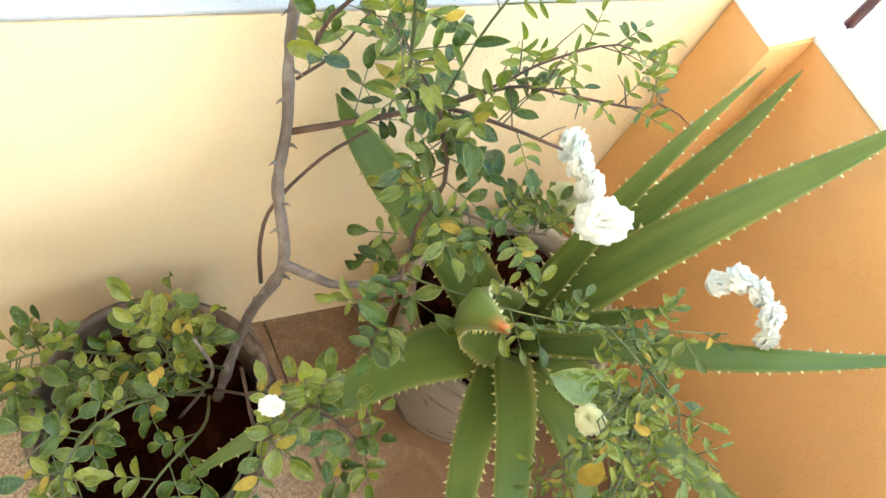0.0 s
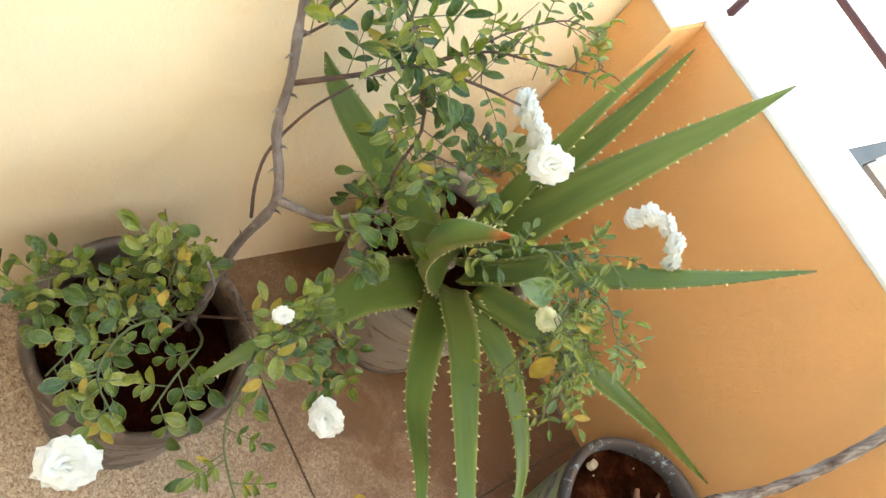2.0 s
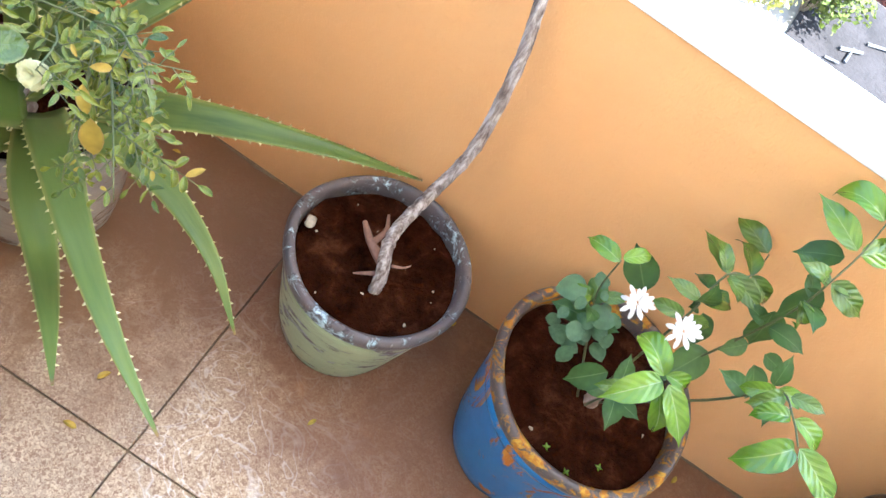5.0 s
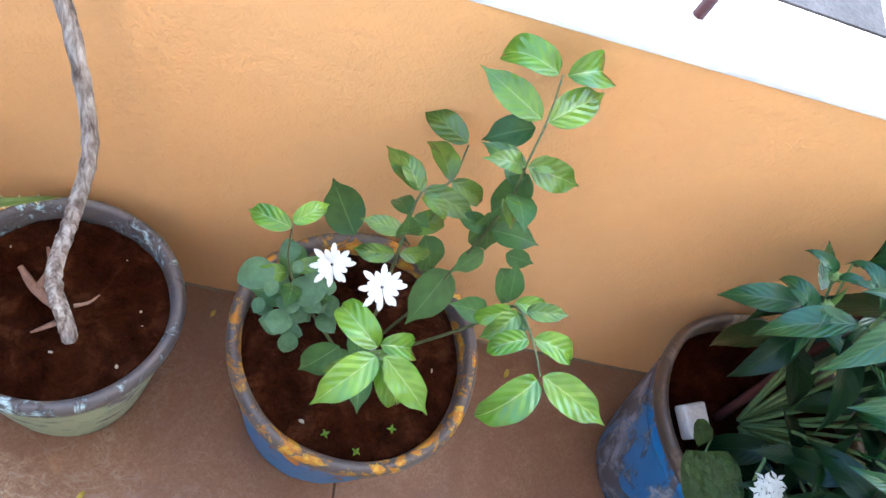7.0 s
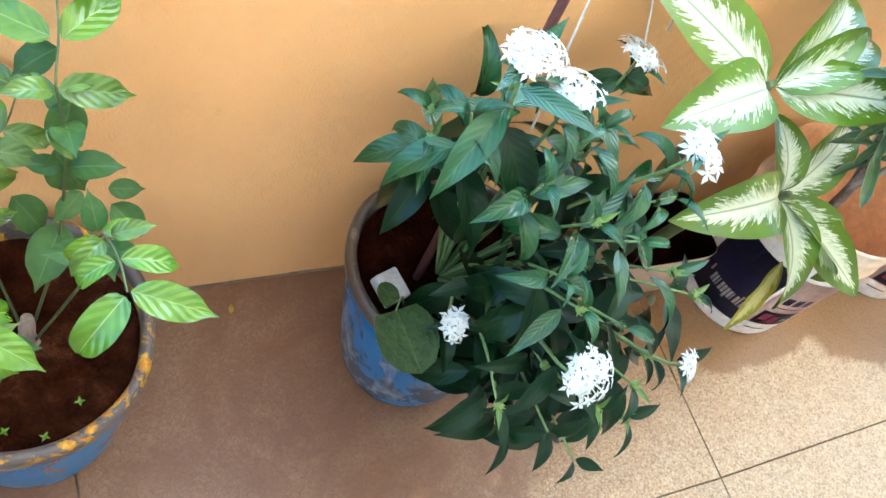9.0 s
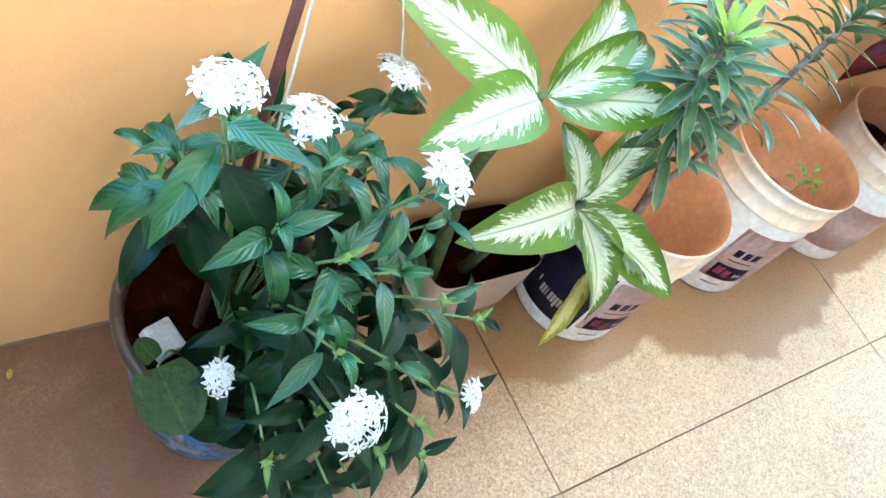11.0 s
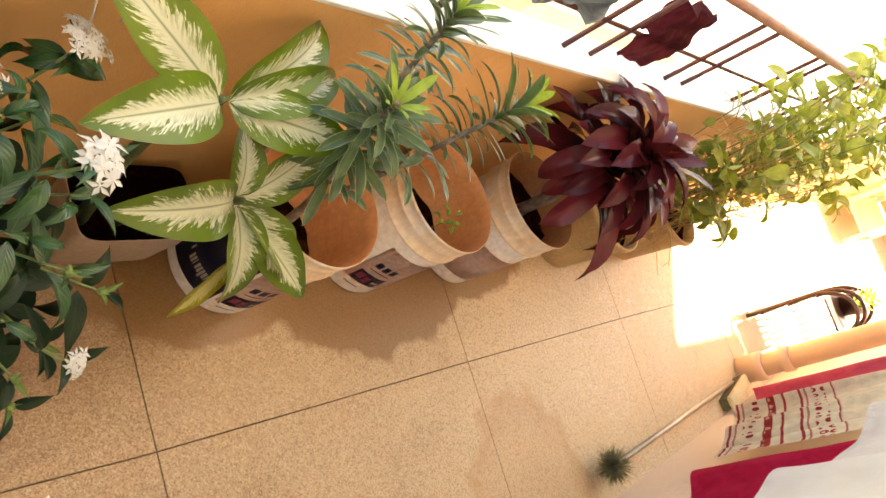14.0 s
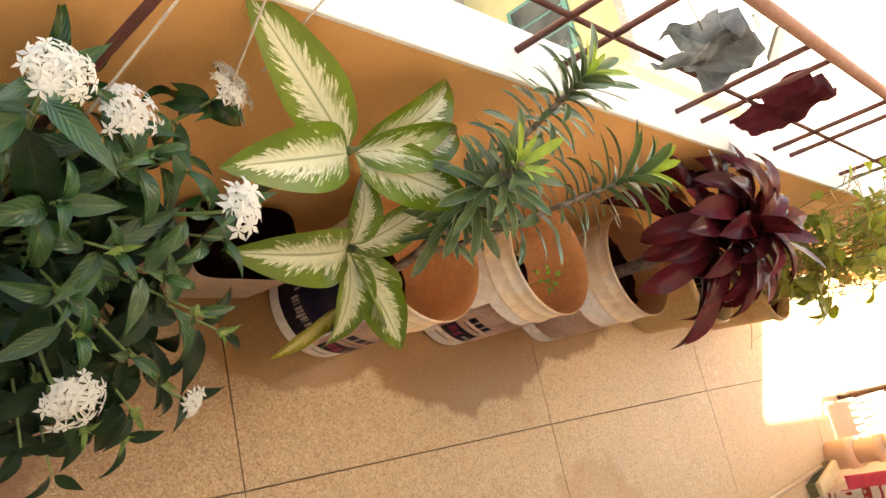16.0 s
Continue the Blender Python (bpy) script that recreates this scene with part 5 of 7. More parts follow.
ROSE_WHITE = petal_mat("white_rose_petal", (0.86, 0.85, 0.76), (0.92, 0.91, 0.86))
ROSE_CREAM = petal_mat("cream_rose_petal", (0.72, 0.70, 0.40), (0.82, 0.80, 0.56))
rose_mesh = [link_mesh("rose_flower", rose_flower(k), ROSE_WHITE) for k in (1, 2)]
rose_cream = link_mesh("rose_flower", rose_flower(3), ROSE_CREAM)
for me, at, size, face in (
    (0, (-0.406, -0.348, 0.657), 0.034, (0.5, 0.5, 0.5)), (1, (-0.385, -0.356, 0.662), 0.030, (0.6, 0.3, 0.5)), (1, (-0.366, -0.352, 0.654), 0.032, (0.6, 0.2, 0.6)),
    (0, (-0.333, -0.355, 0.648), 0.043, (0.4, -0.5, 0.9)),
    (1, (-0.251, -0.243, 0.613), 0.026, (-0.4, -0.3, 0.8)), (0, (-0.245, -0.230, 0.627), 0.028, (-0.1, 0.3, 0.9)), (1, (-0.226, -0.221, 0.630), 0.029, (0.3, 0.5, 0.8)),
    (0, (-0.203, -0.220, 0.626), 0.029, (0.7, 0.3, 0.6)), (1, (-0.188, -0.227, 0.614), 0.027, (0.9, 0.0, 0.3)),
    (1, (-0.205, -0.631, 0.462), 0.040, (0.3, -0.5, 1)), (0, (-0.252, -0.874, 0.506), 0.044, (0.2, -0.1, 1)), (1, (-0.123, -0.736, 0.400), 0.046, (0.8, -0.5, 0.35)),
    (0, (-0.304, -0.655, 0.530), 0.018, (0.2, -0.2, 1)),
):
    piece("rose_flower", rose_mesh[me], heading(at, Vector(face).cross(Vector((0.3, 1, 0.2))), face) @ Matrix.Scale(size, 4), rose)
piece("rose_flower", rose_cream, heading((-0.373, -0.357, 0.620), (1, 0, 0), (-0.3, -0.3, 1)) @ Matrix.Scale(0.034, 4), rose)
piece("rose_flower", rose_cream, heading((-0.183, -0.453, 0.637), (1, 0, 0), (0.9, -0.1, 0.1)) @ Matrix.Scale(0.024, 4), rose)
# a few larger single leaves that stand clear of the rest
for base, tip, wide in (
    ((-0.345, -0.575, 0.600), (-0.322, -0.556, 0.590), 1.0), 
    ((-0.452, -0.690, 0.462), (-0.440, -0.668, 0.455), 1.0), ((-0.430, -0.420, 0.640), (-0.395, -0.440, 0.660), 0.9), ((-0.460, -0.445, 0.690), (-0.448, -0.470, 0.730), 0.8),
):
    base, tip = Vector(base), Vector(tip)
    put_leaf(rose_a, "leaf", base, tip - base, (0.25, -0.45, 1.0), (tip - base).length * 1.1, rose, rr, wide)

# a broad pale oval leaf and a yellowed one by the last bud
put_leaf(rose_a, "leaf", Vector((-0.222, -0.481, 0.660)), (0.023, 0.039, -0.012), (0.3, -0.5, 0.9), 0.052, rose, rr, 1.15)
put_leaf(rose_c, "yellow_leaf", Vector((-0.151, -0.428, 0.585)), (0.007, -0.005, -0.042), (0.5, -0.8, 0.2), 0.046, rose, rr, 1.1)
put_leaf(rose_c, "yellow_leaf", Vector((-0.165, -0.420, 0.612)), (0.012, -0.010, -0.030), (0.4, -0.8, 0.3), 0.030, rose, rr, 1.0)

# ---- pentas ----
PEN = leaf_mat("pentas_leaf", (0.016, 0.058, 0.016), (0.030, 0.092, 0.026), vein=(0.085, 0.145, 0.055), gloss=0.25, shine=0.52, rib=0.20, rib_lines=9.0, pleat=0.24, thin=0.15)
def spear(t):
    return math.sin(math.pi * t ** 0.72) ** 1.1 * (1 - 0.30 * t) if 0 < t < 1 else 0.015


# leaf green blackened to stand for the shade low inside the bush
PEN_SHADED = leaf_mat("shaded_pentas_leaf", (0.0030, 0.014, 0.0030), (0.0080, 0.026, 0.006), vein=(0.018, 0.042, 0.012), gloss=0.34, shine=0.2, rib=0.10, rib_lines=9.0, pleat=0.10, thin=0.10)
pen_shaded = leaf_meshes("shaded_pentas_leaf", PEN_SHADED, 3, width=0.38, outline=spear, fold=0.26, droop=0.6, nl=12, half=3, wave=0.04)
pen = leaf_meshes("pentas_leaf", PEN, 4, width=0.33, outline=spear, fold=0.30, droop=0.75, nl=12, half=3, wave=0.04)
PEN_YOUNG = leaf_mat("young_pentas_leaf", (0.085, 0.155, 0.030), (0.130, 0.215, 0.045), vein=(0.19, 0.27, 0.09), gloss=0.3, shine=0.4, rib_lines=8.0, pleat=0.2, rib=0.1)
pen_y = leaf_meshes("young_pentas_leaf", PEN_YOUNG, 2, width=0.36, outline=spear, fold=0.35, droop=0.5, nl=8, half=2)
rp = random.Random(8)


def pairs(at, axis, nodes, size, turn=0.0, gap=0.030):
    """Opposite leaves in crossed pairs down a shoot, larger and more spread towards its foot."""
    ax = Vector(axis).normalized()
    for k in range(nodes):
        a = turn + k * 1.57 + rp.uniform(-0.3, 0.3)
        p = Vector(at) - ax * (gap * k)
        o = ax.orthogonal().normalized()
        o = Matrix.Rotation(a, 3, ax) @ o
        s = size * (0.55 + 0.25 * k) * rp.uniform(0.85, 1.15)
        lift = 0.75 - 0.5 * k + rp.uniform(-0.2, 0.2)
        for sgn in (-1, 1):
            if rp.random() < 0.93:
                fall = 0.16 + 0.16 * k if p.z < 0.50 else 0.02 + 0.13 * k
                d = o * sgn + ax * lift + Vector((-0.04, -0.12, -fall))
                put_leaf(pen_shaded if p.z < 0.47 or k >= 3 or (k == 2 and p.z < 0.52) else pen, "leaf", p + o * (sgn * 0.003), d, ax * 0.6 + Vector((rp.uniform(-0.3, 0.3), rp.uniform(-0.5, 0.0), 0.7)), min(0.125, s * rp.uniform(0.85, 1.1)), pentas, rp, rp.uniform(0.8, 1.1))


def star_head(r, count, seed, bud=0.0):
    """A domed cluster of five-pointed star florets on thin tubes."""
    bm = bmesh.new()
    rng = random.Random(seed)
    for k in range(count):
        t = (k + 0.5) / count
        pol = math.acos(1 - 0.72 * t)
        a = k * 2.39996
        d = Vector((math.sin(pol) * math.cos(a), math.sin(pol) * math.sin(a), math.cos(pol) * 0.8))
        c = d * r * rng.uniform(0.62, 1.30)
        n = (d + Vector((rng.uniform(-0.3, 0.3), rng.uniform(-0.3, 0.3), 0.3))).normalized()
        m = heading(c, n.orthogonal(), n)
        s = 0.0118 * rng.uniform(0.85, 1.15)
        mid = bm.verts.new(c)
        for j in range(5):
            b = 2 * math.pi * j / 5 + k
            tip = bm.verts.new(m @ Vector((s * math.cos(b), s * math.sin(b), -0.0008)))
            e1 = bm.verts.new(m @ Vector((0.44 * s * math.cos(b - 0.46), 0.44 * s * math.sin(b - 0.46), 0.0010)))
            e2 = bm.verts.new(m @ Vector((0.44 * s * math.cos(b + 0.46), 0.44 * s * math.sin(b + 0.46), 0.0010)))
            bm.faces.new((mid, e1, tip))
            bm.faces.new((mid, tip, e2))
        tube(bm, [c * 0.25, c], 0.0006, 0.0009, 4)
    return bm


def bud_cluster(seed):
    """Unopened buds crowded into one knobbly dome at a shoot's tip."""
    bm = bmesh.new()
    rng = random.Random(seed)
    knobs = []
    for k in range(16):
        pol, a = 1.35 * math.sqrt((k + 0.5) / 16), k * 2.39996
        knobs.append((Vector((math.sin(pol) * math.cos(a), math.sin(pol) * math.sin(a), math.cos(pol))), rng.uniform(0.7, 1.1)))
    bmesh.ops.create_icosphere(bm, subdivisions=3, radius=1.0)
    for v in bm.verts:
        d = v.co.normalized()
        v.co = d * (0.0050 + 0.0070 * max(h * math.exp(-((d - q).length / 0.17) ** 2) for q, h in knobs))
    return bm


BUD = mottled("green_bud", [(0.3, (0.13, 0.20, 0.045)), (0.7, (0.24, 0.31, 0.09))], 40.0, 200.0, 0.6, 0.2)
bud_mesh = link_mesh("bud_cluster", bud_cluster(2), BUD)
heads = [link_mesh("flower_head", star_head(0.027, 38, k), PETAL) for k in (1, 2)]
small_head = link_mesh("flower_head", star_head(0.016, 13, 5), PETAL)
HEADS = [
    # place, mesh, scale
    ((0.904, -0.185, 0.745), 0, 0.95), ((1.181, -0.068, 0.604), 1, 1.05), ((1.016, -0.158, 0.654), 1, 0.95),
    ((1.124, -0.255, 0.668), 2, 1.55), ((1.010, -0.411, 0.473), 0, 1.12), ((0.914, -0.296, 0.400), 2, 1.0), ((1.157, -0.427, 0.470), 2, 0.9),
]
ROOT = Vector((0.985, -0.165, 0.25))
for k, (at, kind, s) in enumerate(HEADS):
    p = Vector(at)
    ax = (p - ROOT + Vector((0, 0, 0.12))).normalized()
    me = small_head if kind == 2 else heads[kind]
    piece("flower_head", me, heading(p - ax * 0.012, ax.orthogonal(), ax) @ Matrix.Diagonal((s * 1.1, s * 1.1, s * 0.72, 1)), pentas)
    part("stem", tube(bmesh.new(), spline([ROOT, ROOT.lerp(p, 0.5) + Vector((0, 0, 0.03)), p - ax * 0.05, p - ax * 0.005], 12), 0.0035, 0.0016, 6), GREEN_STEM, pentas)
    pairs(p - ax * 0.026, ax, 4, 0.085 if kind == 2 else 0.105, k)
SHOOTS = [
    (0.875, -0.150, 0.570), (0.96, -0.240, 0.600), (1.02, -0.280, 0.580), (1.08, -0.300, 0.560), (1.13, -0.330, 0.530),
    (0.985, -0.320, 0.540), (1.00, -0.350, 0.520), (1.07, -0.370, 0.490), (1.10, -0.420, 0.420), (0.99, -0.440, 0.380), (0.93, -0.400, 0.400),
    (1.16, -0.250, 0.560), (1.20, -0.340, 0.470), (1.05, -0.190, 0.620), (0.95, -0.130, 0.620), (1.10, -0.140, 0.560), (0.88, -0.120, 0.580),
    (0.88, -0.180, 0.650),
    (1.00, -0.370, 0.410), (1.07, -0.385, 0.385), (0.985, -0.335, 0.375), (1.10, -0.335, 0.430), (1.05, -0.430, 0.400), (0.955, -0.265, 0.440), (1.005, -0.285, 0.465), (1.04, -0.470, 0.330), (1.12, -0.440, 0.350), (0.965, -0.420, 0.330), (1.15, -0.380, 0.400), (1.02, -0.080, 0.560), (1.16, -0.120, 0.500),
]
for k, at in enumerate(SHOOTS):
    p = Vector(at)
    ax = (p - ROOT + Vector((0, -0.02, 0.10))).normalized()
    part("stem", tube(bmesh.new(), spline([ROOT, ROOT.lerp(p, 0.55) + Vector((0, 0, 0.04)), p], 10), 0.0030, 0.0015, 6), GREEN_STEM, pentas)
    pairs(p, ax, 4, 0.098, k * 0.7)
    if k % 2 == 0:
        piece("bud_cluster", bud_mesh, heading(p, ax.orthogonal(), ax), pentas)
        for sgn in (-1, 1):
            put_leaf(pen_y, "young_leaf", p, Matrix.Rotation(k * 1.3, 3, ax) @ ax.orthogonal().normalized() * sgn + ax * 0.9, (0, -0.5, 1), 0.030, pentas, rp, 0.8)
# a broad leaf pressed against the parapet
put_leaf(pen, "leaf", Vector((0.992, -0.035, 0.50)), (0.0, 0.020, 0.12), (0, -1, 0.1), 0.125, pentas, rp, 0.75)
put_leaf(pen, "leaf", Vector((1.035, -0.04, 0.50)), (0.02, 0.015, 0.10), (0, -1, 0.1), 0.10, pentas, rp, 0.75)
for tip in ((0.992, -0.035, 0.50), (1.035, -0.04, 0.50), (1.175, -0.07, 0.56)):
    part("stem", tube(bmesh.new(), spline([ROOT, ROOT.lerp(Vector(tip), 0.6) + Vector((0, 0, 0.03)), tip], 10), 0.0028, 0.0014, 6), GREEN_STEM, pentas)
# a smaller flowering shoot in the shade by the wall keeps dark leaves
for k in range(7):
    a = k * 0.9
    put_leaf(pen, "leaf", Vector((1.175, -0.07, 0.56)), (math.cos(a), 0.3 * math.sin(a), 0.5 * math.sin(a * 1.7) - 0.3), (0, -0.7, 1), 0.065, pentas, rp)


def heart(t):
    return math.sqrt(max(0.0, 1 - ((t - 0.42) / 0.60) ** 2)) * (1 - 0.25 * max(0.0, t - 0.6)) if t < 1 else 0.03


HEART_LEAF = leaf_mat("heart_leaf", (0.024, 0.042, 0.008), (0.034, 0.056, 0.012), vein=(0.06, 0.085, 0.025), gloss=0.42, thin=0.2, crinkle=0.4)
hl = leaf_meshes("heart_leaf", HEART_LEAF, 1, width=0.98, outline=heart, fold=0.16, droop=0.35, nl=12, half=4, wave=0.04)
put_leaf(hl, "heart_leaf", Vector((0.868, -0.245, 0.350)), (0.01, -0.09, -0.005), (-0.1, -0.25, 1), 0.084, pentas, rp, 0.92)
put_leaf(hl, "heart_leaf", Vector((0.868, -0.235, 0.350)), (-0.012, 0.02, 0.01), (0, -0.2, 1), 0.030, pentas, rp)
bm = bmesh.new()
tube(bm, spline([(0.92, -0.20, 0.26), (0.89, -0.22, 0.33), (0.868, -0.245, 0.350)], 8), 0.002, 0.0012, 6)
part("heart_leaf_stalk", bm, GREEN_STEM, pentas)
TILE_BIT = mottled("pale_tile_bit", [(0.3, (0.40, 0.36, 0.33)), (0.7, (0.52, 0.48, 0.45))], 40.0, 200.0, 0.7)
bm = boxed((-0.019, -0.022, -0.010), (0.019, 0.022, 0.010), 0.003)
bmesh.ops.transform(bm, matrix=pose(0.898, -0.184, 0.285, 12, 8, 20), verts=bm.verts)
part("tile_bit", bm, TILE_BIT, pentas, "broken piece of pale tile on the soil", smooth=False)

# ---- dumb cane ----
DIEF = leaf_mat("variegated_leaf", (0.088, 0.152, 0.010), (0.130, 0.198, 0.016), vein=(0.11, 0.17, 0.05), gloss=0.30, thin=0.2, splash=(0.60, 0.63, 0.46), shine=0.4)
DIEF_OLD = leaf_mat("yellowing_variegated_leaf", (0.28, 0.26, 0.03), (0.33, 0.30, 0.05), vein=(0.40, 0.40, 0.15), gloss=0.4, thin=0.25, splash=(0.58, 0.52, 0.22))
def broad(t):
    return math.sin(math.pi * min(1.0, t) ** 0.78) ** 0.72 * (1 - 0.12 * t) if 0 < t < 1 else 0.02


dief_m = leaf_meshes("variegated_leaf", DIEF, 3, width=0.41, outline=broad, fold=0.30, droop=0.45, nl=16, half=4, wave=0.04)
dief_o = leaf_meshes("yellow_leaf", DIEF_OLD, 1, width=0.36, outline=broad, fold=0.3, droop=0.5, nl=14, half=4, wave=0.06)
dief = thing("potted_dumb_cane", (*B_DIEF, 0), "dumb cane with cream-splashed green leaves in a cut-down cream tub", "potted plant", "potted plants")
rd = random.Random(3)
C1, C2 = Vector((1.355, -0.130, 0.600)), Vector((1.469, -0.205, 0.440))
DIEF_LEAVES = [
    # crown, tip, width, facing
    (1, (1.165, -0.006, 0.690), 1.15, (0.2, -0.9, 0.6)), (1, (1.545, -0.028, 0.685), 1.05, (-0.2, -0.8, 0.8)), (1, (1.557, -0.101, 0.664), 0.85, (0, -0.6, 1)),
    (1, (1.531, -0.197, 0.640), 1.1, (0, -0.4, 1)), (1, (1.150, -0.194, 0.639), 1.1, (0, -0.4, 1)),
    (2, (1.455, -0.130, 0.530), 1.1, (0, -0.9, 0.6)), (2, (1.640, -0.125, 0.520), 1.0, (-0.1, -0.8, 0.8)), (2, (1.250, -0.248, 0.490), 1.1, (0, -0.6, 1)),
    (2, (1.500, -0.350, 0.330), 1.15, (0.1, -0.5, 1)), (2, (1.660, -0.340, 0.330), 1.1, (-0.1, -0.5, 1)), (2, (1.675, -0.310, 0.300), 0.9, (-0.1, -0.4, 1)),
]
for k, (c, tip, w, face) in enumerate(DIEF_LEAVES):
    b = C1 if c == 1 else C2
    t = Vector(tip)
    put_leaf(dief_m, "leaf", b + (t - b).normalized() * 0.008, t - b, face, (t - b).length * 1.03, dief, rd, w * min(1.25, 0.20 / (t - b).length))
put_leaf(dief_o, "leaf", Vector((1.50, -0.275, 0.36)), Vector((1.427, -0.336, 0.270)) - Vector((1.50, -0.275, 0.36)), (0.2, -0.7, 0.6), 0.14, dief, rd)
bm = bmesh.new()
tube(bm, spline([(1.43, -0.085, 0.066), (1.37, -0.088, 0.38), (1.35, -0.125, 0.58), C1 + Vector((0.0, 0, 0.012))], 30), 0.014, 0.004, 10, 0.25, 2)
tube(bm, spline([(1.50, -0.09, 0.066), (1.475, -0.14, 0.30), C2, C2 + Vector((0.004, -0.004, 0.012))], 24), 0.013, 0.004, 10, 0.25, 4)
part("stem", bm, mottled("ringed_cane_stem", [(0.3, (0.05, 0.07, 0.025)), (0.7, (0.16, 0.19, 0.07))], 30.0, 200.0, 0.6, 0.4, 0.003, 0.4, (1, 1, 4)), dief, "ringed green-brown stem")
PINK_TUB = mottled("dull_cream_plastic", [(0.3, (0.42, 0.30, 0.21)), (0.7, (0.56, 0.44, 0.34))], 8.0, 80.0, 0.5, 0.1, 0.001)
# the tub: a cut-down white container with rounded corners
def squircle(c, a, z, n=36):
    return [(c[0] + (a + 0.045) * abs(math.cos(t)) ** 0.30 * math.copysign(1, math.cos(t)), c[1] + a * abs(math.sin(t)) ** 0.30 * math.copysign(1, math.sin(t)), z) for t in (2 * math.pi * k / n for k in range(n))]


def shell(levels, c, capped=True, n=36):
    bm = bmesh.new()
    rows = [[bm.verts.new(p) for p in squircle(c, a, z, n)] for a, z in levels]
    for lo, hi in zip(rows, rows[1:]):
        for k in range(n):
            bm.faces.new((lo[k], lo[(k + 1) % n], hi[(k + 1) % n], hi[k]))
    if capped:
        bm.faces.new(rows[-1])
    return bm


TUB = (1.492, -0.088)
part("tub", shell([(0.060, 0.0), (0.064, 0.008), (0.073, 0.145), (0.074, 0.152), (0.0732, 0.1525)], TUB, False), PINK_TUB, dief, "cut-down dull cream plastic tub with thin edges")
# separate dark lining stands for the shade inside the tub
part("lining", shell([(0.0731, 0.1524), (0.0718, 0.150), (0.069, 0.12), (0.065, 0.055)], TUB), SHADED_SOIL, dief, "inside of the tub, coloured dark for the shade in it")
bm = bmesh.new()
mid_v = bm.verts.new((*TUB, 0.070))
ring_ = [bm.verts.new((x, y, z + 0.004 * noise.noise((x * 40, y * 40, 2.0)))) for x, y, z in squircle(TUB, 0.066, 0.066)]
for k in range(len(ring_)):
    bm.faces.new((mid_v, ring_[k], ring_[(k + 1) % len(ring_)]))
part("soil", bm, SHADED_SOIL, dief, "dark reddish-brown potting soil")
# a thin support pole and strings tied to the rail
pole = thing("support_pole", (1.0, -0.13, 0.25), "dark brown metal rod propped in the pentas pot", "pole")
part("rod", rod((0.95, -0.165, 0.262), (1.10, 0.045, 1.10), 0.0065), RAIL, pole)
STRING = mottled("pale_string", [(0.3, (0.50, 0.42, 0.34)), (0.7, (0.66, 0.58, 0.48))], 60.0, 200.0, 0.9)
ties = thing("plant_string", (1.15, -0.05, 0.62), "pale strings tying plants to the rail", "string")
for a, b in (((1.175, -0.075, 0.60), (1.16, 0.05, 0.81)), ((1.215, -0.05, 0.62), (1.27, 0.05, 0.81)), ((0.975, -0.17, 0.60), (1.07, 0.0, 0.95))):
    part("string", rod(a, b, 0.0016, 6), STRING, ties)

# ---- labels on the buckets ----
def label_set(parent, c, prof, a0, navy):
    """Printed panels round a bucket's side; a0 is where the pink panel begins (degrees)."""
    if navy:
        part("navy_label", patch(c, prof, a0 - 64, a0 - 3, 0.040, 0.235, 0.0012, 18), NAVY, parent, "navy blue printed label panel")
        # one line of small white lettering, kept as bars
        for k, (w, tall) in enumerate(((2.6, 0), (2.2, 0), (1.0, 0), (2.6, 0), (2.6, 0), (2.6, 1), (2.6, 0), (1.0, 0), (2.6, 0), (1.8, 1), (2.2, 0))):
            a = a0 - 47 + k * 3.45
            part("letter_bar", patch(c, prof, a, a + w, 0.082 - (0.008 if k == 5 else 0), 0.106 + (0.009 if tall and k != 5 else 0), 0.0022, 3), PLASTIC, parent)
        part("logo_shape", patch(c, prof, a0 - 53, a0 - 51, 0.098, 0.116, 0.0022, 3), PLASTIC, parent)
    part("pink_label", patch(c, prof, a0, a0 + 92, 0.058, 0.232, 0.0014, 24), PINK, parent, "faded pink printed label panel")
    e = a0 + 6
    part("emblem", patch(c, prof, e, e + 36, 0.062, 0.112, 0.0020, 10), NAVY, parent, "dark printed emblem")
    for q, w, z0, z1 in ((3, 8, 0.078, 0.104), (13, 7, 0.070, 0.098), (25, 4, 0.078, 0.090), (30, 3, 0.078, 0.090)):
        part("emblem_shape", patch(c, prof, e + q, e + q + w, z0, z1, 0.0027, 4), MAGENTA if q < 20 else PLASTIC, parent)
    # heavy dark lettering and small print, kept as bars
    for k in range(3):
        part("letter_bar", patch(c, prof, e + 4 + k * 9.5, e + 11 + k * 9.5, 0.146, 0.170, 0.0022, 3), NAVY, parent)
    part("letter_bar", patch(c, prof, e + 4, e + 30, 0.130, 0.133, 0.0022, 6), NAVY, parent)
    part("letter_bar", patch(c, prof, e + 2, e + 22, 0.038, 0.041, 0.0016, 6), NAVY, parent)


label_set(euphorbia, B_ONE, prof_one, 232, True)
label_set(weedpot, B_TWO, prof_two, 216, False)
part("pink_label", patch(B_THREE, prof_three, 150, 290, 0.050, 0.205, 0.0014, 24), PINK, maroon, "faded pink printed label panel")

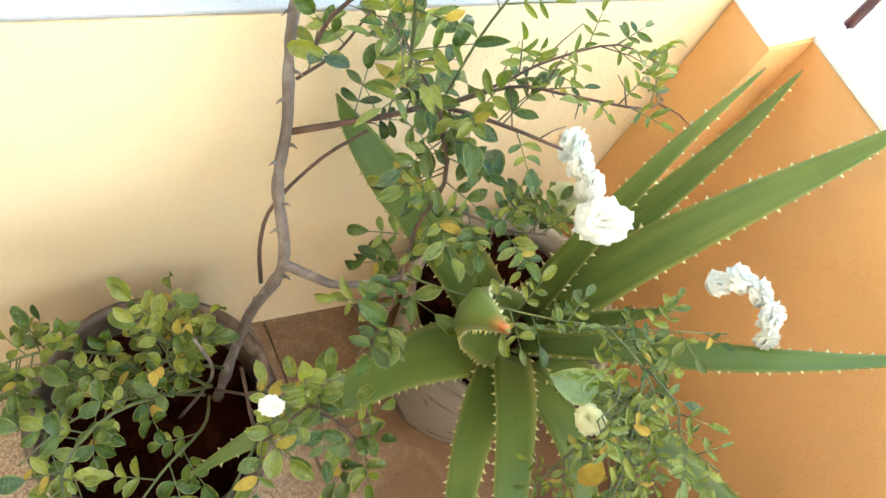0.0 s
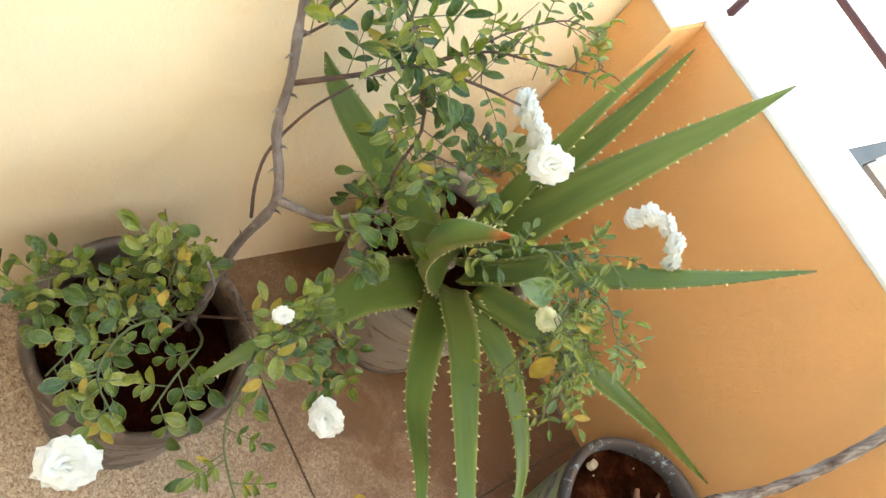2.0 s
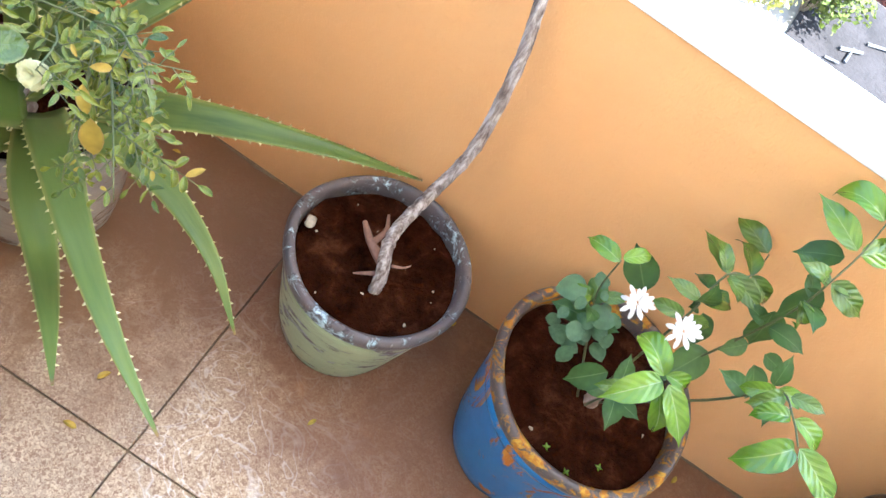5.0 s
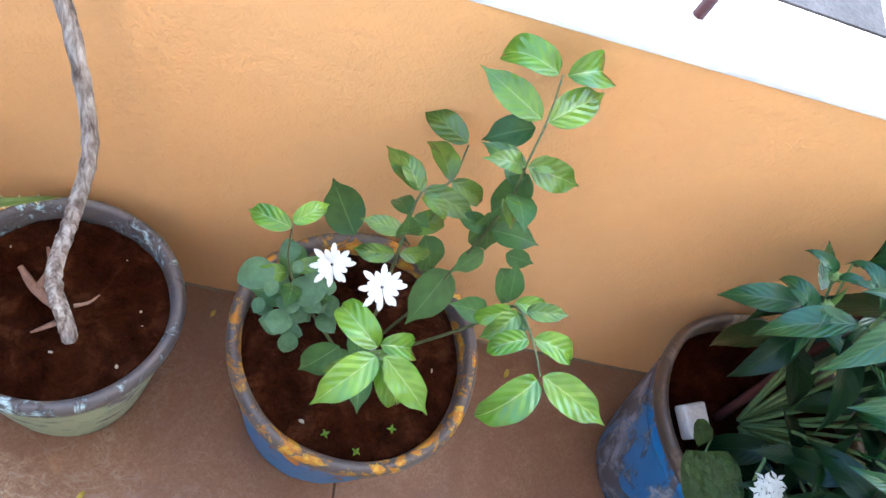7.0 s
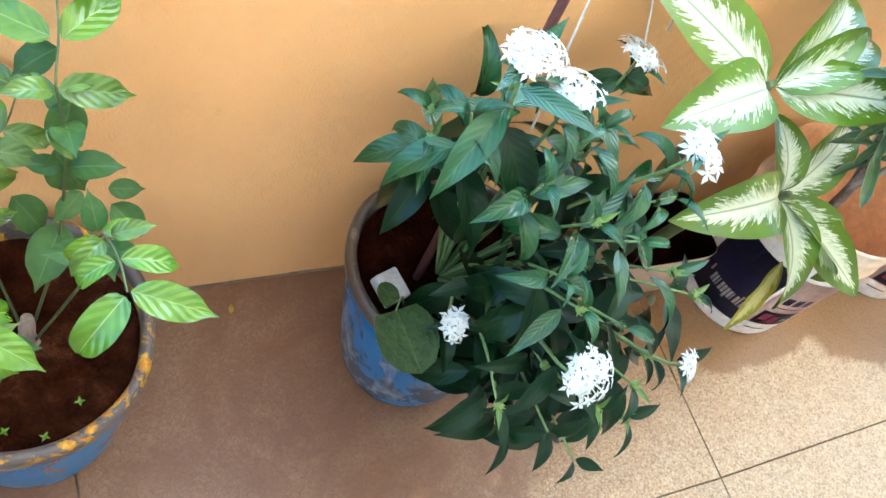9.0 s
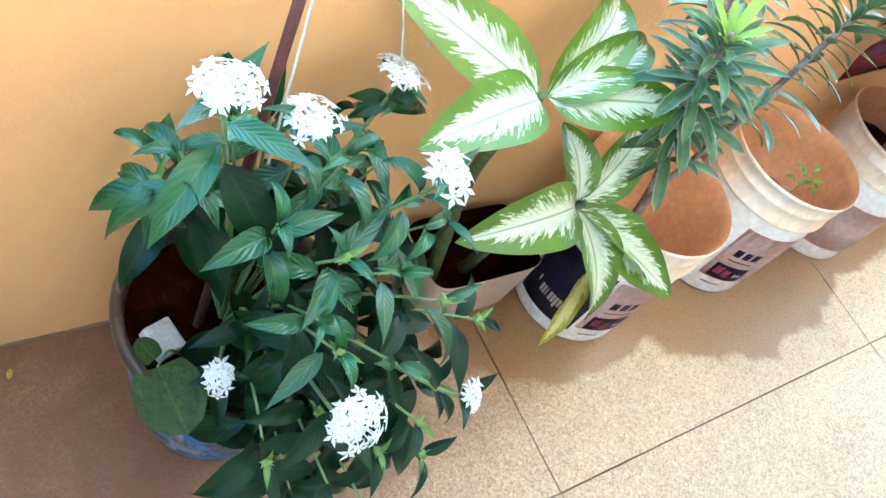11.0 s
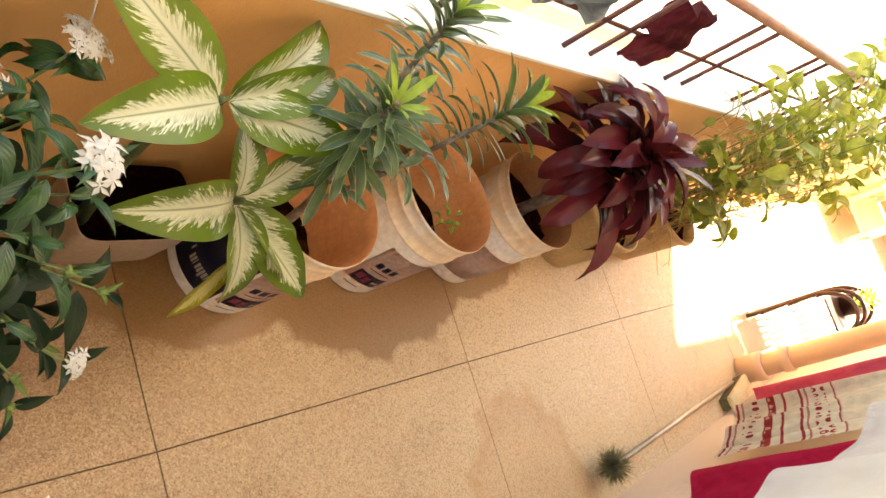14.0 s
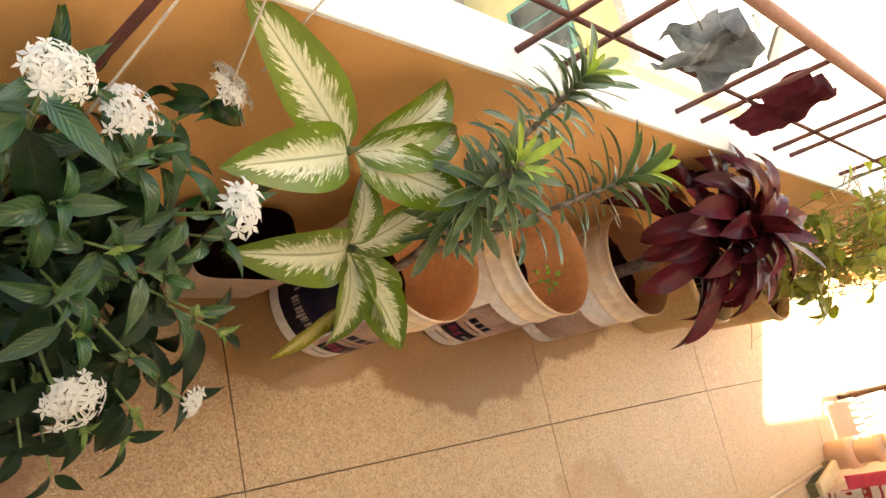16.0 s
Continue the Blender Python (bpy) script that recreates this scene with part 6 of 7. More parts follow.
# ---- narrow-leaved shrub ----
EUP = leaf_mat("narrow_leaf", (0.055, 0.100, 0.036), (0.100, 0.150, 0.062), vein=(0.16, 0.22, 0.10), edge=(0.26, 0.32, 0.17), gloss=0.28, shine=0.4, thin=0.15)
EUP_NEW = leaf_mat("young_narrow_leaf", (0.28, 0.38, 0.06), (0.34, 0.44, 0.10), vein=(0.4, 0.48, 0.16), gloss=0.42, thin=0.25)
eu = leaf_meshes("narrow_leaf", EUP, 3, width=0.19, outline=strap, fold=0.30, droop=0.4, nl=7, half=2)
eu_n = leaf_meshes("young_leaf", EUP_NEW, 2, width=0.21, outline=strap, fold=0.3, droop=0.2, nl=7, half=2)
re_ = random.Random(14)
ebm = bmesh.new()
EUP_STEMS = [
    [(1.690, -0.200, 0.15), (1.640, -0.200, 0.42), (1.545, -0.195, 0.62), (1.515, -0.192, 0.760)],
    [(1.640, -0.200, 0.42), (1.600, -0.150, 0.62), (1.615, -0.100, 0.75), (1.622, -0.068, 0.845)],
    [(1.640, -0.200, 0.42), (1.610, -0.230, 0.58), (1.670, -0.220, 0.74), (1.733, -0.206, 0.840)],
]
for j, path in enumerate(EUP_STEMS):
    pts = spline(path, 30)
    tube(ebm, pts, 0.010 if j == 0 else 0.0055, 0.0040, 8, 0.15, j)
    count = 84 if j == 0 else 70
    low_ = 0.44 if j == 0 else 0.40
    for k in range(count):
        t = low_ + (1 - low_) * (k / count) ** 0.75
        u = t * 29
        i = min(int(u), 28)
        p = pts[i].lerp(pts[i + 1], u - i)
        d = (pts[i + 1] - pts[i]).normalized()
        a = k * 2.4
        o = d.orthogonal().normalized()
        o = Matrix.Rotation(a, 3, d) @ o
        lean = 0.15 + 0.9 * max(0.0, t - 0.72) / 0.28
        young = t > 0.955
        put_leaf(eu_n if young else eu, "leaf", p + o * 0.004, o + d * (lean + re_.uniform(-0.15, 0.15)) + Vector((0, 0, -0.15)), d + Vector((0, 0, 0.2)), (0.058 if young else 0.080) * re_.uniform(0.65, 1.2), euphorbia, re_)
part("stem", ebm, WOOD, euphorbia, "pale grey-green woody stem")
# the weed in the second bucket
for k in range(9):
    a = k * 2.4
    b = Vector((2.105, -0.215, 0.345))
    put_leaf(jas_a, "leaf", b + Vector((0.015 * math.cos(a), 0.015 * math.sin(a), 0.004 * k)), (math.cos(a), math.sin(a), 0.35), (0, 0, 1), 0.026, weedpot, re_)
bm = bmesh.new()
tube(bm, spline([(2.10, -0.21, 0.18), (2.10, -0.215, 0.28), (2.105, -0.215, 0.375)], 6), 0.0015, 0.001, 5)
for k, (a, b) in enumerate((((2.06, -0.15, 0.18), (2.05, -0.20, 0.28)), ((2.10, -0.12, 0.18), (2.05, -0.17, 0.30)))):
    tube(bm, spline([a, Vector(a).lerp(Vector(b), 0.6) + Vector((0, 0, 0.05)), b], 8), 0.0012, 0.0006, 5)
part("stem", bm, GREEN_STEM, weedpot)

# ---- maroon rosette ----
MAR = leaf_mat("maroon_leaf", (0.062, 0.008, 0.013), (0.125, 0.015, 0.022), vein=(0.13, 0.022, 0.028), gloss=0.22, thin=0.15, shine=0.26)
mar = leaf_meshes("maroon_leaf", MAR, 4, width=0.21, outline=strap, fold=0.28, droop=0.95, nl=12, half=3, wave=0.03)
rm = random.Random(31)
MC = Vector((2.49, -0.170, 0.575))
mbm = bmesh.new()
tube(mbm, spline([(2.565, -0.158, 0.25), (2.50, -0.175, 0.42), MC, MC + Vector((-0.01, -0.01, 0.12))], 14), 0.018, 0.012, 9, 0.2)
part("stem", mbm, WOOD, maroon)
for k in range(72):
    t = k / 72
    a = k * 2.39996
    el = -0.20 + 1.24 * t + rm.uniform(-0.20, 0.20)
    d = Vector((math.cos(a) * math.cos(el), math.sin(a) * math.cos(el), math.sin(el)))
    b = MC + Vector((-0.01, -0.01, 0.12)) * (t - 0.3) + d * 0.012
    face = Vector((-d.x * math.sin(el), -d.y * math.sin(el), math.cos(el) + 0.3))
    put_leaf(mar, "leaf", b, d, face, (0.290 - 0.08 * t) * rm.uniform(0.85, 1.08), maroon, rm, rm.uniform(0.9, 1.25))

# ---- railing on the ledge ----
railing = thing("railing", (2.0, 0.055, LEDGE), "low dark brown painted metal grille along the ledge", "railing", "", "structure")
for x in [-0.03 + 0.567 * k for k in range(17)]:
    for dx in (0.0, 0.125):
        part("bar", rod((x + dx, 0.055, LEDGE - 0.01), (x + dx, 0.055, 1.0), 0.0065, 8), RAIL, railing)
for z in (0.812,):
    part("rail", rod((-0.575, 0.055, z), (FAR, 0.055, z), 0.0055, 8), RAIL, railing)
TOP_RAIL = mottled("faded_top_rail", [(0.3, (0.30, 0.15, 0.11)), (0.7, (0.42, 0.24, 0.18))], 14.0, 160.0, 0.5, 0.2)
part("top_rail", rod((-0.575, 0.055, 1.003), (FAR, 0.055, 1.003), 0.0135, 12), TOP_RAIL, railing, "faded brown round top rail")

for y in (0.042, -0.060, -0.598, -0.706):
    x = end_wall_x(y) - 0.068
    part("bar", rod((x, y, LEDGE - 0.01), (x, y, 1.0), 0.0065, 8), RAIL, railing)
for z, r in ((0.812, 0.0055), (1.003, 0.0135)):
    part("end_rail", rod((end_wall_x(0.055) - 0.068, 0.055, z), (end_wall_x(-1.3) - 0.068, -1.3, z), r, 10), RAIL if z < 1 else TOP_RAIL, railing)
part("bar", rod((-0.456, 0.055, LEDGE - 0.01), (-0.456, 0.055, 1.0), 0.0065, 8), RAIL, railing)

# ---- outside ----
DUST = mottled("dusty_ground", [(0.3, (0.30, 0.25, 0.21)), (0.55, (0.42, 0.36, 0.31)), (0.75, (0.50, 0.45, 0.40))], 0.35, 8.0, 0.95, 0.5, 0.02, 0.2)
GZ = -5.8
bm = bmesh.new()
bmesh.ops.create_grid(bm, x_segments=8, y_segments=8, size=400.0, matrix=Matrix.Translation((0, 0, GZ)))
structure("ground", bm, DUST, "dusty pale open ground far below the balcony", "ground")

# ---- vines in tubs ----
VINE = leaf_mat("vine_leaf", (0.20, 0.25, 0.050), (0.40, 0.42, 0.110), vein=(0.46, 0.48, 0.20), gloss=0.36, thin=0.40, shine=0.4)
TAN = mottled("tan_plastic", [(0.3, (0.50, 0.34, 0.17)), (0.7, (0.62, 0.45, 0.25))], 8.0, 90.0, 0.45, 0.1, 0.001)
STRAW = mottled("dry_straw", [(0.3, (0.42, 0.24, 0.08)), (0.7, (0.58, 0.38, 0.15))], 40.0, 200.0, 0.8)
vine_m = leaf_meshes("vine_leaf", VINE, 3, width=0.62, outline=oval, fold=0.25, droop=0.4, nl=6, half=2)
rv = random.Random(44)


def vine(at, label, stems_n, reach, seed):
    rng = random.Random(seed)
    v = thing("potted_vine", (*at, 0), label, "potted plant", "potted plants")
    x, y = at
    part("tub", lathe([(0.10, 0.0), (0.105, 0.008), (0.132, 0.25), (0.142, 0.255), (0.142, 0.275), (0.134, 0.277), (0.126, 0.25), (0.120, 0.22), (0.0, 0.22)], (x, y, 0), 40, 0.01, seed), TAN, v, "tan plastic tub")
    earth(v, at, 0.122, 0.235, seed)
    bm, dry = bmesh.new(), bmesh.new()
    for k in range(stems_n):
        a = rng.uniform(0, 2 * math.pi)
        top = Vector((x + rng.uniform(*reach), y + rng.uniform(-0.14, 0.17), rng.uniform(0.45, 1.15)))
        base = Vector((x + 0.05 * math.cos(a), y + 0.05 * math.sin(a), 0.23))
        mid = base.lerp(top, 0.5) + Vector((rng.uniform(-0.06, 0.06), rng.uniform(-0.05, 0.05), 0.10))
        tip = top + Vector((rng.uniform(-0.05, 0.15), rng.uniform(-0.08, 0.04), rng.uniform(-0.16, 0.02)))
        pts = spline([base, mid, top, tip], 16)
        tube(bm if k % 2 else dry, pts, 0.0022, 0.0009, 5)
        for i in range(5, 16):
            for s in (-1, 1):
                if rng.random() < 0.82:
                    d = Vector((rng.gauss(0, 1), rng.gauss(0, 0.8), rng.gauss(-0.1, 0.5)))
                    put_leaf(vine_m, "leaf", pts[i], d, (0.2, -0.5, 1), rng.uniform(0.035, 0.085), v, rng)
    for k in range(190):
        p = Vector((x + rng.uniform(-0.15, 0.35), y + rng.uniform(-0.12, 0.13), rng.uniform(0.25, 0.80)))
        q = p + Vector((rng.gauss(0, 0.10), rng.gauss(0, 0.06), rng.gauss(0, 0.10)))
        tube(dry, [p, p.lerp(q, 0.5) + Vector((0, 0, 0.02)), q], 0.0016, 0.0008, 4)
    part("stem", bm, GREEN_STEM, v)
    tagged(part("dry_stem_tangle", dry, STRAW, v, "tangle of dry straw-coloured stems"), kind="stuff")
    return v


vine((3.18, -0.165), "yellow-green vine trailing over the rail from a tan tub", 27, (-0.14, 0.38), 2)
vine((3.72, -0.165), "leafy yellow-green creeper with dry stems in a tan tub", 30, (-0.18, 0.55), 3)

# ---- clothes on the rail ----
def draped(name, label, mat, x0, x1, y, z_over, front, back, seed, ruck=0.016):
    """A cloth folded over a rail, crumpled."""
    bm = bmesh.new()
    nx, nz = 36, 46
    grid = []
    for i in range(nx + 1):
        u = i / nx
        col = []
        for k in range(nz + 1):
            v = k / nz
            s = v * (front + back) - front
            yy = y + (-0.016 if s < 0 else 0.016)
            zz = z_over - abs(s) + 0.004
            if abs(s) < 0.014:
                yy = y + 0.016 * s / 0.014
                zz = z_over + 0.010
            pinch = 1 - 0.35 * noise.noise((seed, v * 3, 1.0))
            x = (x0 + x1) / 2 + (u - 0.5) * (x1 - x0) * pinch
            q = Vector((x * 14, s * 14, seed))
            p = Vector((x, yy, zz)) + Vector((ruck * noise.noise(q), ruck * 1.8 * noise.noise(q * 1.3 + Vector((5, 0, 0))), ruck * 1.1 * noise.noise(q + Vector((0, 9, 0)))))
            p += Vector((0.0, 0.9, 0.4)) * (ruck * 0.6 * abs(noise.noise(q * 2.6)))
            col.append(bm.verts.new(p))
        grid.append(col)
    for a, b in zip(grid, grid[1:]):
        for k in range(nz):
            bm.faces.new((a[k], a[k + 1], b[k + 1], b[k]))
    bmesh.ops.solidify(bm, geom=list(bm.faces), thickness=0.003)
    t = thing(name, ((x0 + x1) / 2, y, z_over), label, "cloth", "clothes on the rail")
    part("fabric", bm, mat, t)


def fabric(name, a, b2, scale=60.0):
    m, n, l, b = material(name, 0.9, 0.0, 0.2)
    v = coords(n, l)
    w = n.new("ShaderNodeTexWave")
    w.inputs["Scale"].default_value = scale * 6
    l.new(v, w.inputs["Vector"])
    c = ramp(n, l, noise_tex(n, l, v, 22.0, 5.0, 0.6, 0.8), [(0.3, a), (0.7, b2)])
    l.new(c, b.inputs["Base Color"])
    bump(n, l, w.outputs[1], 0.2, 0.001, b)
    return let_through(m, c, 0.3)


GREY_CLOTH = fabric("grey_cloth", (0.11, 0.13, 0.14), (0.46, 0.50, 0.53))
MAROON_CLOTH = fabric("maroon_cloth", (0.10, 0.018, 0.028), (0.17, 0.032, 0.045))
draped("grey_cloth", "crumpled grey rag hung over the rail", GREY_CLOTH, 1.92, 2.13, 0.055, 0.93, 0.115, 0.10, 1.0, 0.027)
draped("maroon_cloth", "dark maroon cloth hung over the rail", MAROON_CLOTH, 2.41, 2.60, 0.055, 0.925, 0.19, 0.12, 7.0, 0.014)
wire = thing("rail_wire", (2.0, 0.06, 0.95), "thin wire strung along the rail", "wire")
part("strand", tube(bmesh.new(), spline([(1.55, 0.07, 1.0), (1.85, 0.06, 0.93), (2.15, 0.05, 0.86), (2.3, 0.06, 0.95)], 20), 0.0012, 0.0012, 5), DARK_TWIG, wire)

# ---- along the house wall ----
PIPE = wall_paint("peach_pipe_paint", (0.70, 0.47, 0.33), (0.76, 0.54, 0.40), (0.5, 0.33, 0.22), 0.45)
pipe = thing("drain_pipe", (4.52, -0.872, 0.0), "vertical drain pipe painted peach like the wall", "pipe")
part("shaft", lathe([(0.052, 0.09), (0.052, 1.20), (0.058, 1.205), (0.058, 1.27), (0.052, 1.275), (0.052, 5.5)], (4.52, -0.872, 0), 28), PIPE, pipe)
part("socket", lathe([(0.060, 0.0), (0.064, 0.004), (0.064, 0.075), (0.069, 0.080), (0.069, 0.115), (0.062, 0.120), (0.053, 0.122)], (4.52, -0.872, 0), 28), PIPE, pipe)
part("collar", lathe([(0.053, 0.20), (0.060, 0.203), (0.060, 0.245), (0.053, 0.248)], (4.52, -0.872, 0), 28), PIPE, pipe)

BROOM_STICK = mottled("pale_metal_tube", [(0.3, (0.42, 0.38, 0.30)), (0.7, (0.60, 0.56, 0.46))], 20.0, 160.0, 0.35, 0.1, 0.001, 0.5, (1, 1, 1), 0.6)
BRISTLE = mottled("dark_green_bristle", [(0.3, (0.11, 0.105, 0.045)), (0.7, (0.26, 0.23, 0.12))], 60.0, 200.0, 0.8)
broom = thing("cobweb_brush", (2.97, -0.94, 0.0), "long-handled round brush of dark bristles lying on the floor", "brush")
bm = bmesh.new()
rb_ = random.Random(9)
hub = Vector((2.97, -0.935, 0.065))
for k in range(900):
    d = Vector((rb_.gauss(0, 1), rb_.gauss(0, 1), rb_.gauss(0, 1))).normalized()
    q = hub + d * rb_.uniform(0.055, 0.085) * (0.72 if d.z < -0.6 else 1)
    o = d.orthogonal().normalized() * 0.0011
    w = d.cross(o).normalized() * 0.0011
    c = hub + d * 0.012
    v = [bm.verts.new(c + o), bm.verts.new(c - o * 0.5 + w), bm.verts.new(c - o * 0.5 - w), bm.verts.new(q)]
    for i, j in ((0, 1), (1, 2), (2, 0)):
        bm.faces.new((v[i], v[j], v[3]))
tagged(part("bristles", bm, BRISTLE, broom, "ball of stiff dark bristles"), kind="stuff")
part("handle", rod((3.00, -0.94, 0.055), (4.34, -0.895, 0.012), 0.0095, 12), BROOM_STICK, broom, "pale metal handle")
CREAM_P = mottled("cream_plastic", [(0.3, (0.58, 0.52, 0.30)), (0.7, (0.70, 0.64, 0.42))], 12.0, 120.0, 0.4, 0.1, 0.001)
brush = thing("floor_brush", (4.30, -0.945, 0.0), "cream plastic floor brush lying by the wall", "brush")
bm = boxed((-0.14, -0.028, 0.035), (0.14, 0.028, 0.060), 0.008)
bmesh.ops.transform(bm, matrix=pose(4.28, -0.935, 0.0, 0, 0, 12), verts=bm.verts)
part("block", bm, CREAM_P, brush)
for k in range(26):
    bm = boxed((-0.14 + k * 0.0108, -0.026, 0.0), (-0.133 + k * 0.0108, 0.026, 0.036))
    bmesh.ops.transform(bm, matrix=pose(4.28, -0.935, 0.0, 0, 0, 12), verts=bm.verts)
    part("tuft", bm, BRISTLE, brush, smooth=False)


def printed(name, ground, ink):
    """Woven cloth printed with lines, motifs and a broad band that follow its hem (uv x along, uv y up from the hem, in metres)."""
    m, n, l, b = material(name, 0.9, 0.0, 0.1)
    uv = n.new("ShaderNodeUVMap")
    sep = n.new("ShaderNodeSeparateXYZ")
    l.new(uv.outputs[0], sep.inputs[0])
    wob = math_node(n, l, "MULTIPLY", noise_tex(n, l, uv.outputs[0], 40.0, 2.0), 0.006)
    v = math_node(n, l, "FRACT", math_node(n, l, "MULTIPLY", math_node(n, l, "ADD", sep.outputs[1], wob), 4.6))
    k0, k1, half = (0, 0, 0), (1, 1, 1), (0.75,) * 3
    lines = ramp(n, l, v, [(0.06, k0), (0.07, k1), (0.10, k1), (0.11, k0), (0.15, k0), (0.16, half), (0.18, half), (0.19, k0), (0.56, k0), (0.57, k1), (0.68, k1), (0.69, k0), (0.80, k0), (0.81, k1), (0.84, k1), (0.85, k0)])
    row = ramp(n, l, v, [(0.26, k0), (0.28, k1), (0.44, k1), (0.46, k0)])
    blob = n.new("ShaderNodeTexVoronoi")
    blob.inputs["Scale"].default_value = 26.0
    blob.inputs["Randomness"].default_value = 0.35
    l.new(uv.outputs[0], blob.inputs["Vector"])
    ring = ramp(n, l, blob.outputs["Distance"], [(0.12, k0), (0.16, k1), (0.34, k1), (0.38, k0)])
    dots = ramp(n, l, v, [(0.58, k0), (0.59, k1), (0.66, k1), (0.67, k0)])
    mask = math_node(n, l, "MAXIMUM", lines, math_node(n, l, "MULTIPLY", row, ring))
    mask = math_node(n, l, "SUBTRACT", mask, math_node(n, l, "MULTIPLY", math_node(n, l, "MULTIPLY", dots, ring), 0.6), True)
    hem = ramp(n, l, sep.outputs[1], [(0.34, k1), (0.345, k0)])
    c = mix(n, l, math_node(n, l, "MULTIPLY", mask, hem), ground, ink)
    c = mix(n, l, 1.0, c, ramp(n, l, noise_tex(n, l, uv.outputs[0], 30.0, 4.0), [(0.3, (0.85,) * 3), (0.7, (1.1,) * 3)]), "MULTIPLY")
    l.new(c, b.inputs["Base Color"])
    return let_through(m, c, 0.3)


PRINT = printed("cream_red_print", (0.90, 0.80, 0.64), (0.48, 0.055, 0.050))
CRIMSON = fabric("crimson_cloth", (0.56, 0.012, 0.060), (0.68, 0.028, 0.100), 40.0)
ROSE_CLOTH = fabric("pink_cloth", (0.58, 0.08, 0.16), (0.68, 0.13, 0.22), 40.0)
LINEN = fabric("white_embroidered_cloth", (0.80, 0.78, 0.74), (0.86, 0.85, 0.82), 40.0)
line = thing("clothes_line", (3.3, -0.90, 1.75), "thin clothes line along the house wall", "line")
part("cord", tube(bmesh.new(), [(1.35, -0.955, 1.75), (3.0, -0.92, 1.72), (5.2, -0.82, 1.75)], 0.002, 0.002, 6), STRING, line)


def hung(label, mat, x0, x1, y0, y1, hem0, hem1, seed, folds=2.0, depth=1.0):
    """A cloth pegged on the line that falls in soft vertical folds to a slanting hem."""
    bm = bmesh.new()
    uv = bm.loops.layers.uv.new("UVMap")
    nx, nz = 60, 30
    grid = []
    for i in range(nx + 1):
        u = i / nx
        top = 1.735
        hem = hem0 + (hem1 - hem0) * u + 0.012 * noise.noise((u * 6, seed, 0))
        col = []
        for k in range(nz + 1):
            v = k / nz
            p = Vector((x0 + (x1 - x0) * u, y0 + (y1 - y0) * u, top + (hem - top) * v))
            amp = depth * (0.006 + 0.016 * v)
            ph = u * folds * 2 * math.pi + seed + 1.2 * noise.noise((u * 3, v * 1.2, seed))
            p.y += amp * (math.sin(ph) + 0.35 * math.sin(2.3 * ph + 1.0)) + 0.006 * noise.noise((u * 14, v * 7, seed))
            p.x += 0.010 * noise.noise((u * 5 + 3, v * 4, seed))
            col.append((bm.verts.new(p), ((x1 - x0) * u, (top - hem) * (1 - v))))
        grid.append(col)
    for a, b in zip(grid, grid[1:]):
        for k in range(nz):
            q = (a[k], a[k + 1], b[k + 1], b[k])
            f = bm.faces.new([w for w, _ in q])
            for loop, (_, c) in zip(f.loops, q):
                loop[uv].uv = c
    bmesh.ops.solidify(bm, geom=list(bm.faces), thickness=0.003)
    t = thing("hanging_cloth", ((x0 + x1) / 2, y0, 1.735), label, "cloth", "washing on the line")
    part("fabric", bm, mat, t)


hung("crimson red cloth hanging from the line", CRIMSON, 2.02, 2.74, -0.965, -0.950, 0.63, 0.47, 0.4, 1.6, 1.2)
hung("cream cloth printed with dark red bands", PRINT, 2.76, 3.68, -0.955, -0.930, 0.475, 0.245, 1.1, 2.4, 0.8)
hung("deep pink cloth hanging from the line", ROSE_CLOTH, 3.52, 4.28, -0.985, -0.960, 0.30, 0.12, 2.3, 2.0)
hung("white embroidered cloth hanging from the line", LINEN, 1.72, 2.66, -0.905, -0.890, 0.78, 0.97, 3.1, 2.0)

# ---- rack and far end ----
STEEL = mottled("dark_brown_steel", [(0.3, (0.055, 0.025, 0.020)), (0.7, (0.11, 0.05, 0.04))], 30.0, 200.0, 0.4, 0.2)
rack = thing("shoe_rack", (5.05, -0.74, 0.0), "dark brown tubular metal rack beside the drain pipe", "rack")
for x in (4.90, 5.08, 5.26):
    part("hoop", tube(bmesh.new(), spline([(x, -0.88, 0.0), (x, -0.88, 0.33), (x, -0.84, 0.46), (x, -0.76, 0.50), (x, -0.68, 0.46), (x, -0.64, 0.33), (x, -0.64, 0.0)], 30), 0.011, 0.011, 8), STEEL, rack)
for z in (0.08, 0.22, 0.36):
    for y in (-0.87, -0.65):
        part("side_rail", rod((4.88, y, z), (5.28, y, z), 0.008), STEEL, rack)
    for k in range(5):
        part("shelf_wire", rod((4.88, -0.833 + 0.0365 * k, z + 0.004), (5.28, -0.833 + 0.0365 * k, z + 0.004), 0.0035, 6), STEEL, rack)
board = boxed((4.92, -0.84, 0.372), (5.24, -0.67, 0.384), 0.003)
part("shelf_board", board, STEEL, rack, "dark board on the top shelf", smooth=False)

sprout = thing("potted_herb", (5.17, -0.74, 0.385), "small leafy herb in a little dark tub on the rack", "potted plant", "potted plants")
part("tub", lathe([(0.05, 0.383), (0.065, 0.46), (0.068, 0.46), (0.06, 0.445), (0.0, 0.445)], (5.17, -0.74, 0), 24), STEEL, sprout)
for k in range(34):
    a = k * 2.4
    b = Vector((5.17 + 0.03 * math.cos(a), -0.74 + 0.03 * math.sin(a), 0.445 + 0.003 * k))
    put_leaf(vine_m, "leaf", b, (math.cos(a), math.sin(a), 0.7), (0, 0, 1), 0.05, sprout, rv)
bench = thing("wooden_bench", (8.3, -0.15, 0.0), "pale cream wooden bench at the far end", "bench")
